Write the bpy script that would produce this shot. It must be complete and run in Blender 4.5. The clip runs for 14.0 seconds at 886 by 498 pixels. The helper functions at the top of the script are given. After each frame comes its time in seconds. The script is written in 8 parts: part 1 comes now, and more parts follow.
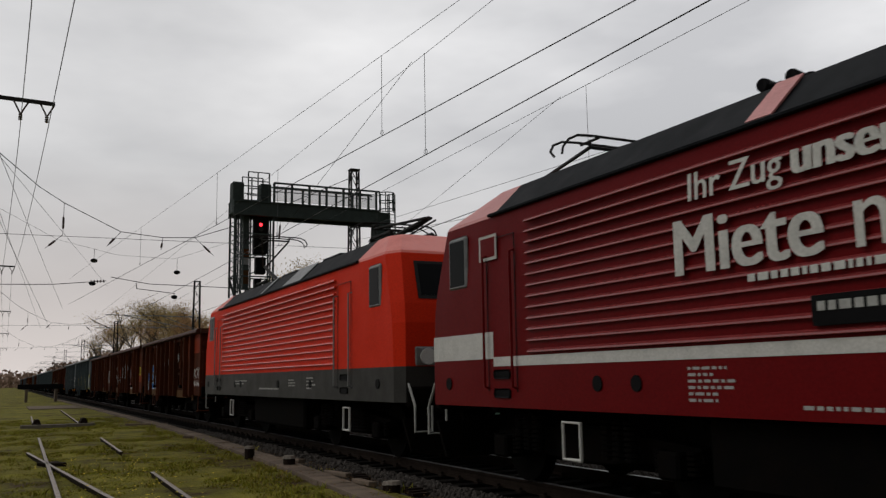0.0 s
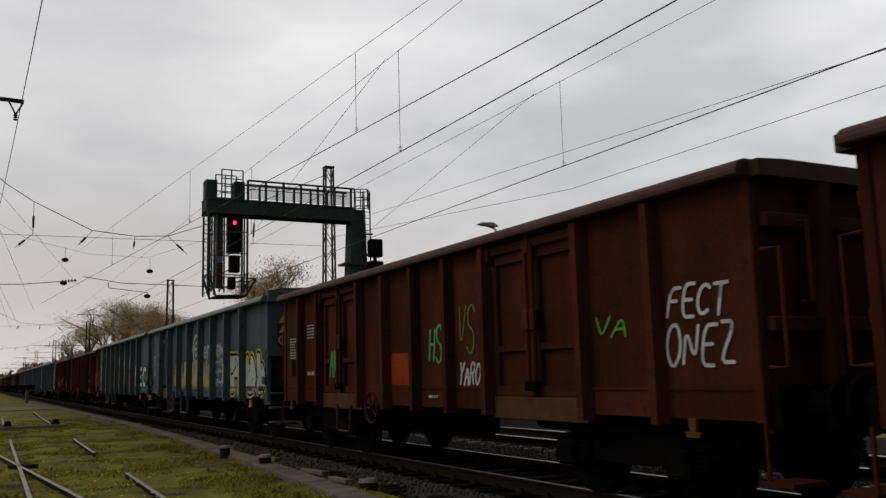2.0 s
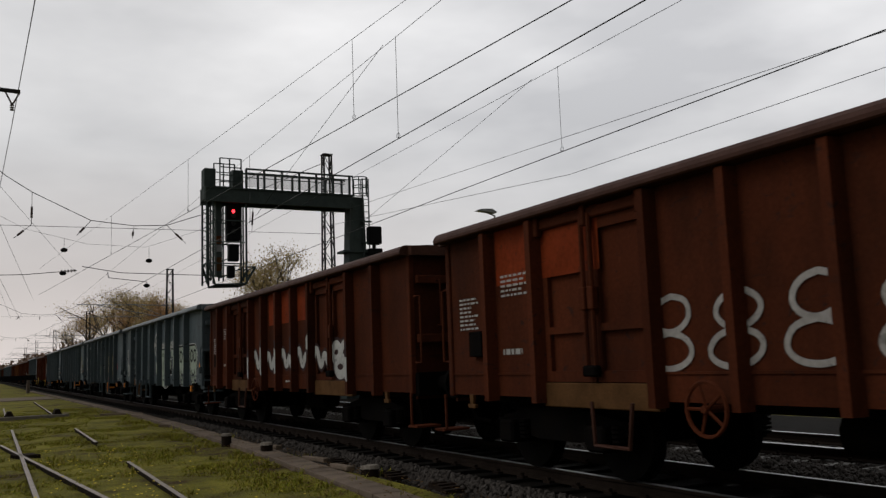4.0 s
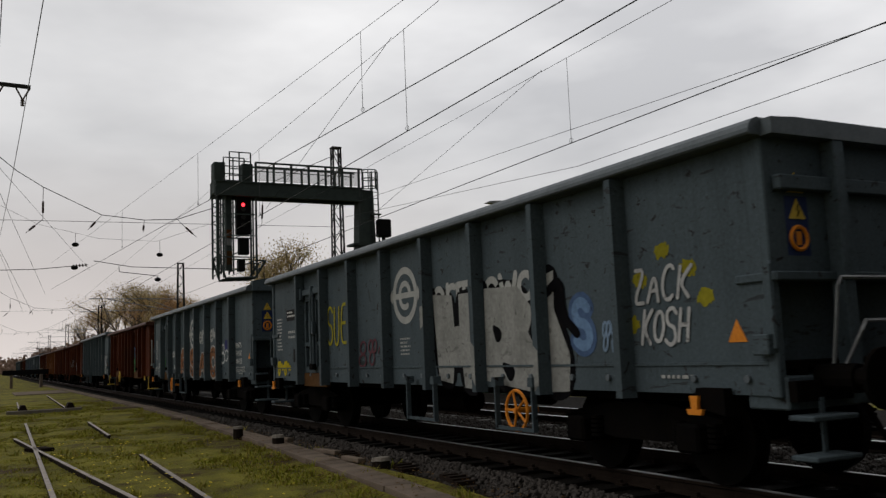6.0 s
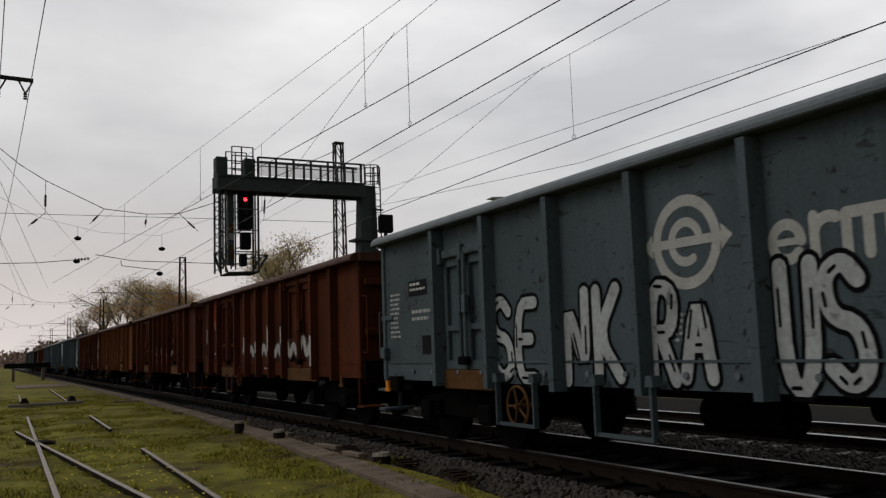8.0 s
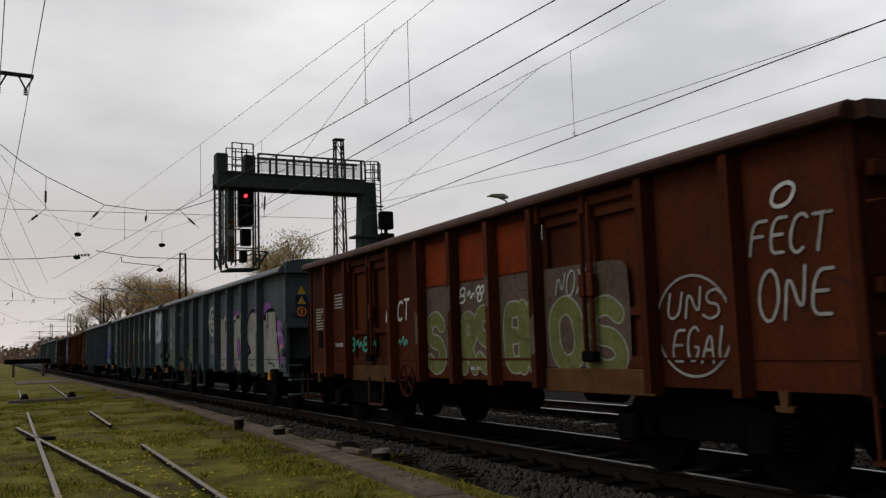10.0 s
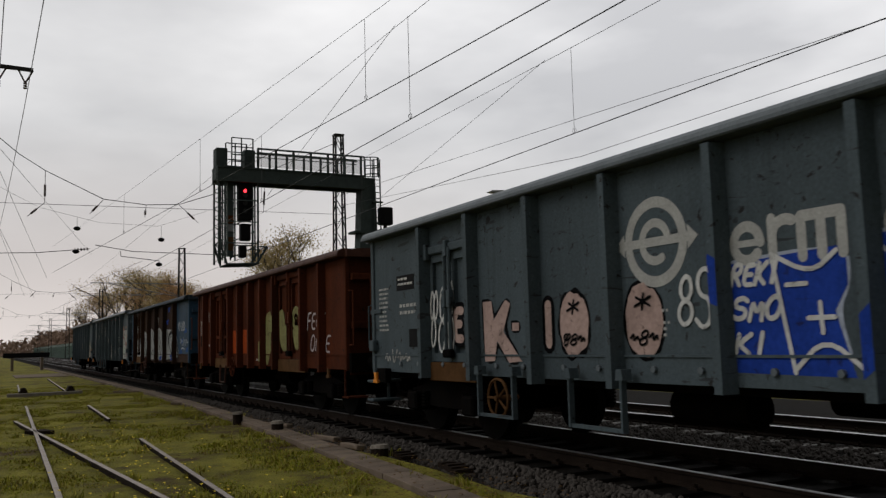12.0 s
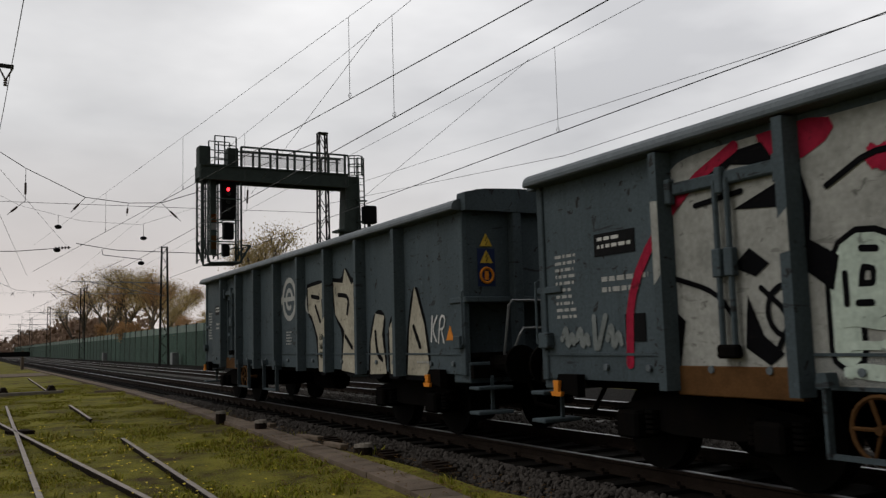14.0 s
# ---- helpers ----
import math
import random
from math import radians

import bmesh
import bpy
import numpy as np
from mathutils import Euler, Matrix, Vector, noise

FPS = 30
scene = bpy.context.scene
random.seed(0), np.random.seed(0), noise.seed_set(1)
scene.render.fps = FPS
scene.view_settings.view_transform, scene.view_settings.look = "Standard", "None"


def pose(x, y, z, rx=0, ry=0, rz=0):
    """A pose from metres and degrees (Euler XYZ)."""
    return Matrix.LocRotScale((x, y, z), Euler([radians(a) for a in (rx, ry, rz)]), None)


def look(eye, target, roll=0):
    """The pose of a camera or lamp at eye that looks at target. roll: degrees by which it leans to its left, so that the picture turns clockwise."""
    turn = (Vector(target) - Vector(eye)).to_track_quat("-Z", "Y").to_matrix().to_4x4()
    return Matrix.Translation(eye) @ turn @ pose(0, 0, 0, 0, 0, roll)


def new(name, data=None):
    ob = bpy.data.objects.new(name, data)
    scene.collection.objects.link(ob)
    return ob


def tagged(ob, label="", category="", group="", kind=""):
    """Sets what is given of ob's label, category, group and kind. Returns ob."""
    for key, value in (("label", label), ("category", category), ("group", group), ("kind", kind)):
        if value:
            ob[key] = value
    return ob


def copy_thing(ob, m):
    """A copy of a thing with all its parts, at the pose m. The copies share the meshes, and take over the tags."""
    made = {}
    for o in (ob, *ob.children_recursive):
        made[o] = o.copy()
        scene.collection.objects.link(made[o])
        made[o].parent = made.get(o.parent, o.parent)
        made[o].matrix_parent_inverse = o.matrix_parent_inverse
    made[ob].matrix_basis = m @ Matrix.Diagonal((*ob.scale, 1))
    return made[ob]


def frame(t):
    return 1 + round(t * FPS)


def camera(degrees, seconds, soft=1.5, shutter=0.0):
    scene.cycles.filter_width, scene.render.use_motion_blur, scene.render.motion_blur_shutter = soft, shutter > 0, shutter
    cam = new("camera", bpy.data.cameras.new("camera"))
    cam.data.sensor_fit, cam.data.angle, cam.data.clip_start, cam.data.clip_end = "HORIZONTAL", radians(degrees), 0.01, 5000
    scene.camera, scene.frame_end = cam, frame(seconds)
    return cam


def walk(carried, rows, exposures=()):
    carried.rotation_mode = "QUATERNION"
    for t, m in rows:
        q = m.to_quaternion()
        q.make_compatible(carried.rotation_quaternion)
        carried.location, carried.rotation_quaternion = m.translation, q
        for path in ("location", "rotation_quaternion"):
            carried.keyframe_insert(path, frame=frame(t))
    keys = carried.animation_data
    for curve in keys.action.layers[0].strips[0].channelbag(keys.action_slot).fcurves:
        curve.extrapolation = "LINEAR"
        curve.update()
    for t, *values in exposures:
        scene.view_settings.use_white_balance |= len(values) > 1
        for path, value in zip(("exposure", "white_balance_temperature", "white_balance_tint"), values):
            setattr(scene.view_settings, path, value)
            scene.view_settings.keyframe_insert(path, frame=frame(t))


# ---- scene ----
# Camera: hand-held, standing beside the siding; z = 0 is the rail top of the main track.
cam = camera(53.96, 14.0, soft=1.35, shutter=0.03)
TURNS = [
    (0.0, -26.50, 8.39, 0.95),
    (0.2, -26.85, 8.40, 1.05),
    (0.3, -27.40, 8.40, 1.20),
    (0.4, -27.95, 8.39, 1.30),
    (0.5, -28.08, 8.39, 1.32),
    (1.0, -28.20, 8.44, 1.40),
    (1.5, -28.22, 8.30, 1.40),
    (2.0, -28.06, 8.15, 1.54),
    (2.5, -28.07, 7.96, 1.76),
    (5.0, -27.79, 6.92, 2.24),
    (5.5, -27.57, 6.83, 2.33),
    (6.0, -27.38, 6.80, 2.32),
    (6.5, -27.29, 6.75, 2.34),
    (7.0, -27.29, 6.71, 2.21),
    (7.5, -27.29, 6.62, 2.06),
    (10.0, -27.30, 6.32, 1.85),
    (10.5, -27.29, 6.29, 1.77),
    (11.0, -27.29, 6.24, 1.74),
    (11.5, -27.31, 6.16, 1.67),
    (12.0, -27.38, 6.06, 1.55),
    (12.5, -27.44, 6.03, 1.43),
    (13.0, -27.52, 6.05, 1.37),
    (13.5, -27.62, 6.03, 1.47),
    (14.0, -28.43, 5.95, 1.62)]  # seconds, yaw, pitch, roll
EXPOSURES = [(0.0, -0.10), (2.5, -0.07), (5.0, -0.02), (10.0, 0.0), (14.0, 0.03)]  # seconds, stops
walk(cam, [(t, pose(0, 0, 1.392, 90 + pitch, roll, yaw)) for t, yaw, pitch, roll in TURNS], EXPOSURES)

# Overcast sky: the clear-sky model almost fully covered by grey cloud, and a very soft sun.
ELEV, AZIM = radians(44), radians(-69)
world = bpy.data.worlds.new("overcast")
scene.world = world
world.use_nodes = True
wn, wl = world.node_tree.nodes, world.node_tree.links
wn.clear()
w_out = wn.new("ShaderNodeOutputWorld")
w_bg = wn.new("ShaderNodeBackground")
w_sky = wn.new("ShaderNodeTexSky")
w_sky.sky_type, w_sky.sun_disc, w_sky.sun_elevation, w_sky.sun_rotation = "NISHITA", False, ELEV, AZIM
w_dim = wn.new("ShaderNodeMixRGB")
w_dim.blend_type = "MULTIPLY"
w_dim.inputs[0].default_value, w_dim.inputs[2].default_value = 1.0, (0.7, 0.7, 0.7, 1)
w_tc = wn.new("ShaderNodeTexCoord")
w_map = wn.new("ShaderNodeMapping")
w_map.inputs["Scale"].default_value = (1.0, 1.0, 2.6)
w_no = wn.new("ShaderNodeTexNoise")
w_no.inputs["Scale"].default_value, w_no.inputs["Detail"].default_value, w_no.inputs["Roughness"].default_value = 2.2, 5.0, 0.5
w_ramp = wn.new("ShaderNodeValToRGB")
w_ramp.color_ramp.elements[0].position, w_ramp.color_ramp.elements[0].color = 0.30, (5.7, 5.7, 5.85, 1)
w_ramp.color_ramp.elements[1].position, w_ramp.color_ramp.elements[1].color = 0.68, (10.5, 10.4, 10.4, 1)
w_mix = wn.new("ShaderNodeMixRGB")
w_mix.inputs[0].default_value = 0.93
# warm light breaking through low over the line's far end
w_sep = wn.new("ShaderNodeSeparateXYZ")
w_low = wn.new("ShaderNodeMapRange")
w_low.inputs[1].default_value, w_low.inputs[2].default_value = 0.24, 0.0
w_far = wn.new("ShaderNodeMapRange")
w_far.inputs[1].default_value, w_far.inputs[2].default_value = 0.75, 1.0
w_mul = wn.new("ShaderNodeMath")
w_mul.operation = "MULTIPLY"
w_warm = wn.new("ShaderNodeMixRGB")
w_warm.inputs[2].default_value = (7.6, 6.9, 6.6, 1)
wl.new(w_tc.outputs["Generated"], w_map.inputs[0])
wl.new(w_map.outputs[0], w_no.inputs["Vector"])
wl.new(w_no.outputs[0], w_ramp.inputs[0])
wl.new(w_sky.outputs[0], w_dim.inputs[1])
wl.new(w_dim.outputs[0], w_mix.inputs[1])
wl.new(w_ramp.outputs[0], w_mix.inputs[2])
wl.new(w_tc.outputs["Generated"], w_sep.inputs[0])
wl.new(w_sep.outputs[2], w_low.inputs[0])
wl.new(w_sep.outputs[1], w_far.inputs[0])
wl.new(w_low.outputs[0], w_mul.inputs[0])
wl.new(w_far.outputs[0], w_mul.inputs[1])
wl.new(w_mul.outputs[0], w_warm.inputs[0])
# the cloud deck is darker towards the horizon
w_deck = wn.new("ShaderNodeMapRange")
w_deck.interpolation_type = "SMOOTHSTEP"
w_deck.inputs[1].default_value, w_deck.inputs[2].default_value = 0.02, 0.38
w_deck.inputs[3].default_value, w_deck.inputs[4].default_value = 0.64, 1.0
w_shade = wn.new("ShaderNodeMixRGB")
w_shade.blend_type = "MULTIPLY"
w_shade.inputs[0].default_value = 1.0
wl.new(w_sep.outputs[2], w_deck.inputs[0])
wl.new(w_mix.outputs[0], w_shade.inputs[1])
wl.new(w_deck.outputs[0], w_shade.inputs[2])
# full brightness ahead, up the line; unseen sky behind dimmed, to darken end faces
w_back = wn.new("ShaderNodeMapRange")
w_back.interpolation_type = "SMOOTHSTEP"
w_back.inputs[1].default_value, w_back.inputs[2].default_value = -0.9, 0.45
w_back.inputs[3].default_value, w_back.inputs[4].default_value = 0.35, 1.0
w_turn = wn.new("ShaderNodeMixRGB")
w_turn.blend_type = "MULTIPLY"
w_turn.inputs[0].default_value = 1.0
# and a little brighter over the far side of the line
w_side = wn.new("ShaderNodeMapRange")
w_side.interpolation_type = "SMOOTHSTEP"
w_side.inputs[1].default_value, w_side.inputs[2].default_value = 0.12, 0.62
w_side.inputs[3].default_value, w_side.inputs[4].default_value = 0.89, 1.16
w_lift = wn.new("ShaderNodeMixRGB")
w_lift.blend_type = "MULTIPLY"
w_lift.inputs[0].default_value = 1.0
wl.new(w_sep.outputs[0], w_side.inputs[0])
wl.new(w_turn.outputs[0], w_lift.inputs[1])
wl.new(w_side.outputs[0], w_lift.inputs[2])
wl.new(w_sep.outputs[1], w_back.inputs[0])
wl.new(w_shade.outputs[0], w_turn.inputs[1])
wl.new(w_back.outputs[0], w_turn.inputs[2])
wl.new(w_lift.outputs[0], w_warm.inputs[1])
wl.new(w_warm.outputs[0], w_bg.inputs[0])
w_bg.inputs[1].default_value = 0.1
wl.new(w_bg.outputs[0], w_out.inputs[0])
sun = new("sun", bpy.data.lights.new("sun", "SUN"))
sun.data.energy, sun.data.angle, sun.data.color = 0.62, radians(28), (1.0, 0.97, 0.93)
sun.matrix_world = look((-58, 22, 60), (0, 0, 0))
scene.view_settings.exposure = 0.0

# ---------------------------------------------------------------- materials
def material(name, color, rough=0.6, metal=0.0, dirt=0.35, scale=3.0, bump=0.15, vary=0.12, dark=None, fine=40.0, streak=1.0, spec=0.2, chips=0.0):
    """Paint, steel, stone or soil: a base colour with stains at one scale, grain and relief at another, and a slight difference from piece to piece."""
    m = bpy.data.materials.new(name)
    m.use_nodes = True
    n, l = m.node_tree.nodes, m.node_tree.links
    b = n["Principled BSDF"]
    tc = n.new("ShaderNodeTexCoord")
    mp = n.new("ShaderNodeMapping")
    mp.inputs["Scale"].default_value = (1, 1, streak)
    big, small = n.new("ShaderNodeTexNoise"), n.new("ShaderNodeTexNoise")
    big.inputs["Scale"].default_value, big.inputs["Detail"].default_value, big.inputs["Roughness"].default_value = scale, 6, 0.6
    small.inputs["Scale"].default_value, small.inputs["Detail"].default_value = fine, 4
    l.new(tc.outputs["Object"], mp.inputs[0])
    l.new(mp.outputs[0], big.inputs["Vector"])
    l.new(tc.outputs["Object"], small.inputs["Vector"])
    ramp = n.new("ShaderNodeValToRGB")
    ramp.color_ramp.elements[0].position, ramp.color_ramp.elements[1].position = 0.42, 0.72
    l.new(big.outputs[0], ramp.inputs[0])
    stain = n.new("ShaderNodeMixRGB")
    stain.inputs[1].default_value = (*color, 1)
    stain.inputs[2].default_value = (*(dark or [c * 0.35 for c in color]), 1)
    amount = n.new("ShaderNodeMath")
    amount.operation = "MULTIPLY"
    amount.inputs[1].default_value = dirt
    l.new(ramp.outputs[0], amount.inputs[0])
    l.new(amount.outputs[0], stain.inputs[0])
    grain = n.new("ShaderNodeMixRGB")
    grain.blend_type = "OVERLAY"
    grain.inputs[0].default_value = 0.35
    l.new(stain.outputs[0], grain.inputs[1])
    l.new(small.outputs[0], grain.inputs[2])
    info = n.new("ShaderNodeObjectInfo")
    rng = n.new("ShaderNodeMapRange")
    rng.inputs[3].default_value, rng.inputs[4].default_value = 1 - vary, 1 + vary
    hsv = n.new("ShaderNodeHueSaturation")
    l.new(info.outputs["Random"], rng.inputs[0])
    l.new(rng.outputs[0], hsv.inputs["Value"])
    last = grain
    if chips:
        shift = n.new("ShaderNodeVectorMath")
        shift.operation = "MULTIPLY_ADD"
        shift.inputs[1].default_value = (1, 1, 1)
        far = n.new("ShaderNodeCombineXYZ")
        away = n.new("ShaderNodeMath")
        away.operation = "MULTIPLY"
        away.inputs[1].default_value = 60.0
        l.new(info.outputs["Random"], away.inputs[0])
        l.new(away.outputs[0], far.inputs[0])
        l.new(tc.outputs["Object"], shift.inputs[0])
        l.new(far.outputs[0], shift.inputs[2])
        scar = (0.016, 0.0125, 0.011, 1)
        for freq, stretch, lo, hi, much, tint in ((8.0, (1, 1, 1), 0.625, 0.655, chips, scar), (2.4, (1, 0.8, 3.6), 0.625, 0.66, 0.7 * chips, scar), (3.0, (1, 2.6, 0.16), 0.53, 0.78, 0.5 * chips, [c * 0.45 for c in color] + [1]), (24.0, (1, 1, 0.5), 0.635, 0.68, 0.5 * chips, [c * 1.7 for c in color] + [1])):
            lay, spots, cut, worn = n.new("ShaderNodeMapping"), n.new("ShaderNodeTexNoise"), n.new("ShaderNodeMapRange"), n.new("ShaderNodeMixRGB")
            lay.inputs["Scale"].default_value = stretch
            spots.inputs["Scale"].default_value, spots.inputs["Detail"].default_value, spots.inputs["Roughness"].default_value, spots.inputs["Distortion"].default_value = freq, 6, 0.62, 0.6
            cut.inputs[1].default_value, cut.inputs[2].default_value, cut.inputs[4].default_value = lo, hi, much
            worn.inputs[2].default_value = tint
            l.new(shift.outputs[0], lay.inputs[0])
            l.new(lay.outputs[0], spots.inputs["Vector"])
            l.new(spots.outputs[0], cut.inputs[0])
            l.new(cut.outputs[0], worn.inputs[0])
            l.new(last.outputs[0], worn.inputs[1])
            last = worn
    l.new(last.outputs[0], hsv.inputs["Color"])
    l.new(hsv.outputs[0], b.inputs["Base Color"])
    rr = n.new("ShaderNodeMapRange")
    rr.inputs[3].default_value, rr.inputs[4].default_value = max(0.05, rough - 0.12), min(1, rough + 0.15)
    l.new(big.outputs[0], rr.inputs[0])
    l.new(rr.outputs[0], b.inputs["Roughness"])
    b.inputs["Metallic"].default_value = metal
    b.inputs["Specular IOR Level"].default_value = spec
    if bump:
        bp = n.new("ShaderNodeBump")
        bp.inputs["Strength"].default_value, bp.inputs["Distance"].default_value = bump, 0.02
        l.new(small.outputs[0], bp.inputs["Height"])
        l.new(bp.outputs[0], b.inputs["Normal"])
    return m


def plain(name, color, rough=0.6, metal=0.0):
    return material(name, color, rough, metal, dirt=0.25, scale=5, bump=0.05, vary=0.04)


def glowing(name, color, strength):
    m = bpy.data.materials.new(name)
    m.use_nodes = True
    b = m.node_tree.nodes["Principled BSDF"]
    b.inputs["Base Color"].default_value = (*color, 1)
    b.inputs["Emission Color"].default_value, b.inputs["Emission Strength"].default_value = (*color, 1), strength
    return m


def window_glass(name):
    m = bpy.data.materials.new(name)
    m.use_nodes = True
    b = m.node_tree.nodes["Principled BSDF"]
    b.inputs["Base Color"].default_value, b.inputs["Roughness"].default_value = (0.008, 0.009, 0.010, 1), 0.3
    b.inputs["Specular IOR Level"].default_value = 0.03
    return m


BROWN = material("brown_wagon_paint", (0.066, 0.0175, 0.0075), 0.7, dirt=0.75, scale=1.3, dark=(0.021, 0.0085, 0.0050), vary=0.25, streak=0.45, fine=25, spec=0.03, chips=0.6)
GRIMY = material("grimy_dark_brown_paint", (0.034, 0.017, 0.010), 0.7, dirt=0.7, scale=1.3, dark=(0.016, 0.014, 0.014), vary=0.2, streak=0.45, fine=25, spec=0.03, chips=0.6)
RUSTY = material("rust_orange_paint", (0.105, 0.036, 0.010), 0.7, dirt=0.7, scale=1.5, dark=(0.035, 0.013, 0.006), vary=0.2, streak=0.45, fine=25, spec=0.05, chips=0.5)
BROWN_RIM = material("brown_worn_rim", (0.055, 0.022, 0.014), 0.6, dirt=0.5, scale=4, vary=0.1, spec=0.1)
BLUE_RIM = material("dark_blue_worn_rim", (0.016, 0.024, 0.034), 0.6, dirt=0.5, scale=4, vary=0.1, spec=0.1)
GREY = material("slate_grey_wagon_paint", (0.062, 0.080, 0.089), 0.55, dirt=0.55, scale=1.6, dark=(0.038, 0.049, 0.055), vary=0.10, streak=0.4, fine=30, spec=0.05, chips=0.85)
GREY_RIM = material("grey_worn_rim", (0.088, 0.104, 0.114), 0.45, dirt=0.4, scale=4, vary=0.06)
BLUE = material("faded_blue_wagon_paint", (0.022, 0.056, 0.095), 0.6, dirt=0.7, scale=1.6, dark=(0.024, 0.036, 0.05), vary=0.3, streak=0.5, spec=0.1, chips=0.6)
OCHRE = material("ochre_rust_sill", (0.085, 0.042, 0.016), 0.75, dirt=0.6, scale=3, spec=0.05)
# running gear: grime and oil, with the shade under the bodies put into the colour
UNDER = material("grimy_shade_black", (0.0035, 0.0032, 0.003), 0.9, dirt=0.5, scale=4, dark=(0.008, 0.0055, 0.004), spec=0.02)
WHEEL = material("oily_shade_black_wheel", (0.004, 0.0035, 0.003), 0.8, 0.0, dirt=0.5, scale=5, spec=0.03)
TREAD = material("polished_steel", (0.45, 0.45, 0.46), 0.3, 0.9, dirt=0.3, scale=6)
# main track's rail heads: a darker copy of the steel, for shade under the train
SHADED_HEAD = material("train_shaded_rail_head", (0.22, 0.22, 0.225), 0.35, 0.8, dirt=0.3, scale=6, spec=0.2)
RAIL_SIDE = material("rusty_rail_steel", (0.016, 0.011, 0.008), 0.85, 0.0, dirt=0.5, scale=6, spec=0.05)
LOCO_RED = material("traffic_red_loco_paint", (0.56, 0.024, 0.005), 0.55, dirt=0.25, scale=1.4, dark=(0.38, 0.016, 0.004), bump=0.008, vary=0.03, spec=0.05)
LOCO_WINE = material("wine_red_loco_paint", (0.115, 0.0034, 0.0044), 0.42, dirt=0.25, scale=1.4, dark=(0.07, 0.003, 0.004), bump=0.008, vary=0.03, spec=0.05)
# ribs: glossy, and their paint lightened to hold the highlight along each lip
RED_RIB = material("glossy_highlit_red_rib", (0.56, 0.04, 0.018), 0.2, dirt=0.2, scale=2, bump=0, vary=0.03, spec=0.5)
WINE_RIB = material("glossy_highlit_wine_rib", (0.20, 0.030, 0.030), 0.2, dirt=0.2, scale=2, bump=0, vary=0.03, spec=0.5)
LOCO_GREY = material("dark_grey_loco_band", (0.037, 0.036, 0.033), 0.55, dirt=0.4, scale=2, bump=0.03, vary=0.03, spec=0.1)
LOCO_ROOF = material("dark_grey_loco_roof", (0.0045, 0.0055, 0.007), 0.6, dirt=0.4, scale=2, bump=0.05, vary=0.05, spec=0.05)
# cab roof slopes: body paint made pale, with the sky's reflection in the colour
PALE_RED = material("sky_pale_red_roof", (0.56, 0.12, 0.09), 0.4, dirt=0.2, scale=2, bump=0.02, vary=0.03)
PALE_WINE = material("sky_pale_wine_roof", (0.50, 0.20, 0.19), 0.4, dirt=0.2, scale=2, bump=0.02, vary=0.03)
WHITE = plain("white_paint", (0.5, 0.49, 0.46))
OFFWHITE = plain("offwhite_lettering", (0.33, 0.33, 0.31))
BLACK = material("black_paint", (0.006, 0.006, 0.0065), 0.6, dirt=0.25, scale=5, bump=0.05, vary=0.04, spec=0.05)
YELLOW = plain("yellow_paint", (0.55, 0.37, 0.045))
ORANGE = plain("orange_paint", (0.60, 0.20, 0.015))
STEEL = material("galvanised_steel", (0.22, 0.225, 0.225), 0.5, 0.6, dirt=0.4, scale=5)
GANTRY = material("green_grey_gantry_paint", (0.042, 0.054, 0.051), 0.65, dirt=0.4, scale=3, spec=0.08)
DARKSTEEL = material("dark_lattice_steel", (0.018, 0.017, 0.016), 0.7, 0.2, dirt=0.4, scale=5)
WIRE = plain("dark_copper_wire", (0.035, 0.035, 0.036), 0.5, 0.4)
CERAMIC = plain("brown_insulator", (0.06, 0.04, 0.035), 0.3)
GLASS = window_glass("cab_window_glass")
BLUE_PLATE = plain("blue_sign_plate", (0.012, 0.022, 0.075))
RUBBER = plain("black_rubber", (0.015, 0.015, 0.015), 0.7)
LENS = plain("headlight_lens", (0.55, 0.56, 0.55), 0.2)
RED_LAMP = glowing("red_signal_light", (1.0, 0.02, 0.03), 6.0)
CONCRETE = material("weathered_concrete", (0.135, 0.103, 0.079), 0.9, dirt=0.5, scale=2.5, dark=(0.045, 0.042, 0.026), vary=0.18, spec=0.08)
SLEEPER = material("wet_concrete_sleeper", (0.13, 0.125, 0.115), 0.75, dirt=0.5, scale=4, vary=0.2)
# main track's sleepers: a blackened copy with the train's shade in its colour
SHADED_SLEEPER = material("train_shaded_sleeper", (0.009, 0.008, 0.007), 0.85, dirt=0.5, scale=4, vary=0.2, spec=0.03)
SIDING_HEAD = material("weathered_siding_rail_head", (0.23, 0.20, 0.175), 0.55, 0.3, dirt=0.6, scale=5, dark=(0.11, 0.075, 0.05), spec=0.2)
OLDWOOD = material("grey_old_timber", (0.16, 0.14, 0.115), 0.85, dirt=0.5, scale=6)
STONE = material("ballast_stone", (0.05, 0.044, 0.039), 0.8, dirt=0.4, scale=9, vary=0.2, dark=(0.03, 0.022, 0.016), spec=0.1)
# bed colour is near black, to carry the shade below the train
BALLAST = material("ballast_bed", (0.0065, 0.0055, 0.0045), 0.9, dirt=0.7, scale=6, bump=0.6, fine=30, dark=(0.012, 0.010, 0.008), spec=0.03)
NOISE_WALL = material("green_noise_barrier", (0.035, 0.068, 0.048), 0.75, dirt=0.4, scale=1.2, vary=0.12)
NOISE_TOP = material("pale_barrier_top", (0.11, 0.16, 0.13), 0.5, dirt=0.3, scale=1.5, vary=0.1)
BARK = material("tree_bark", (0.13, 0.11, 0.09), 0.9, dirt=0.5, scale=6, spec=0.05)
LEAF_OLIVE = material("olive_autumn_leaf", (0.40, 0.31, 0.14), 0.8, dirt=0.5, scale=0.6, vary=0.1, bump=0, dark=(0.42, 0.27, 0.12), spec=0.05)
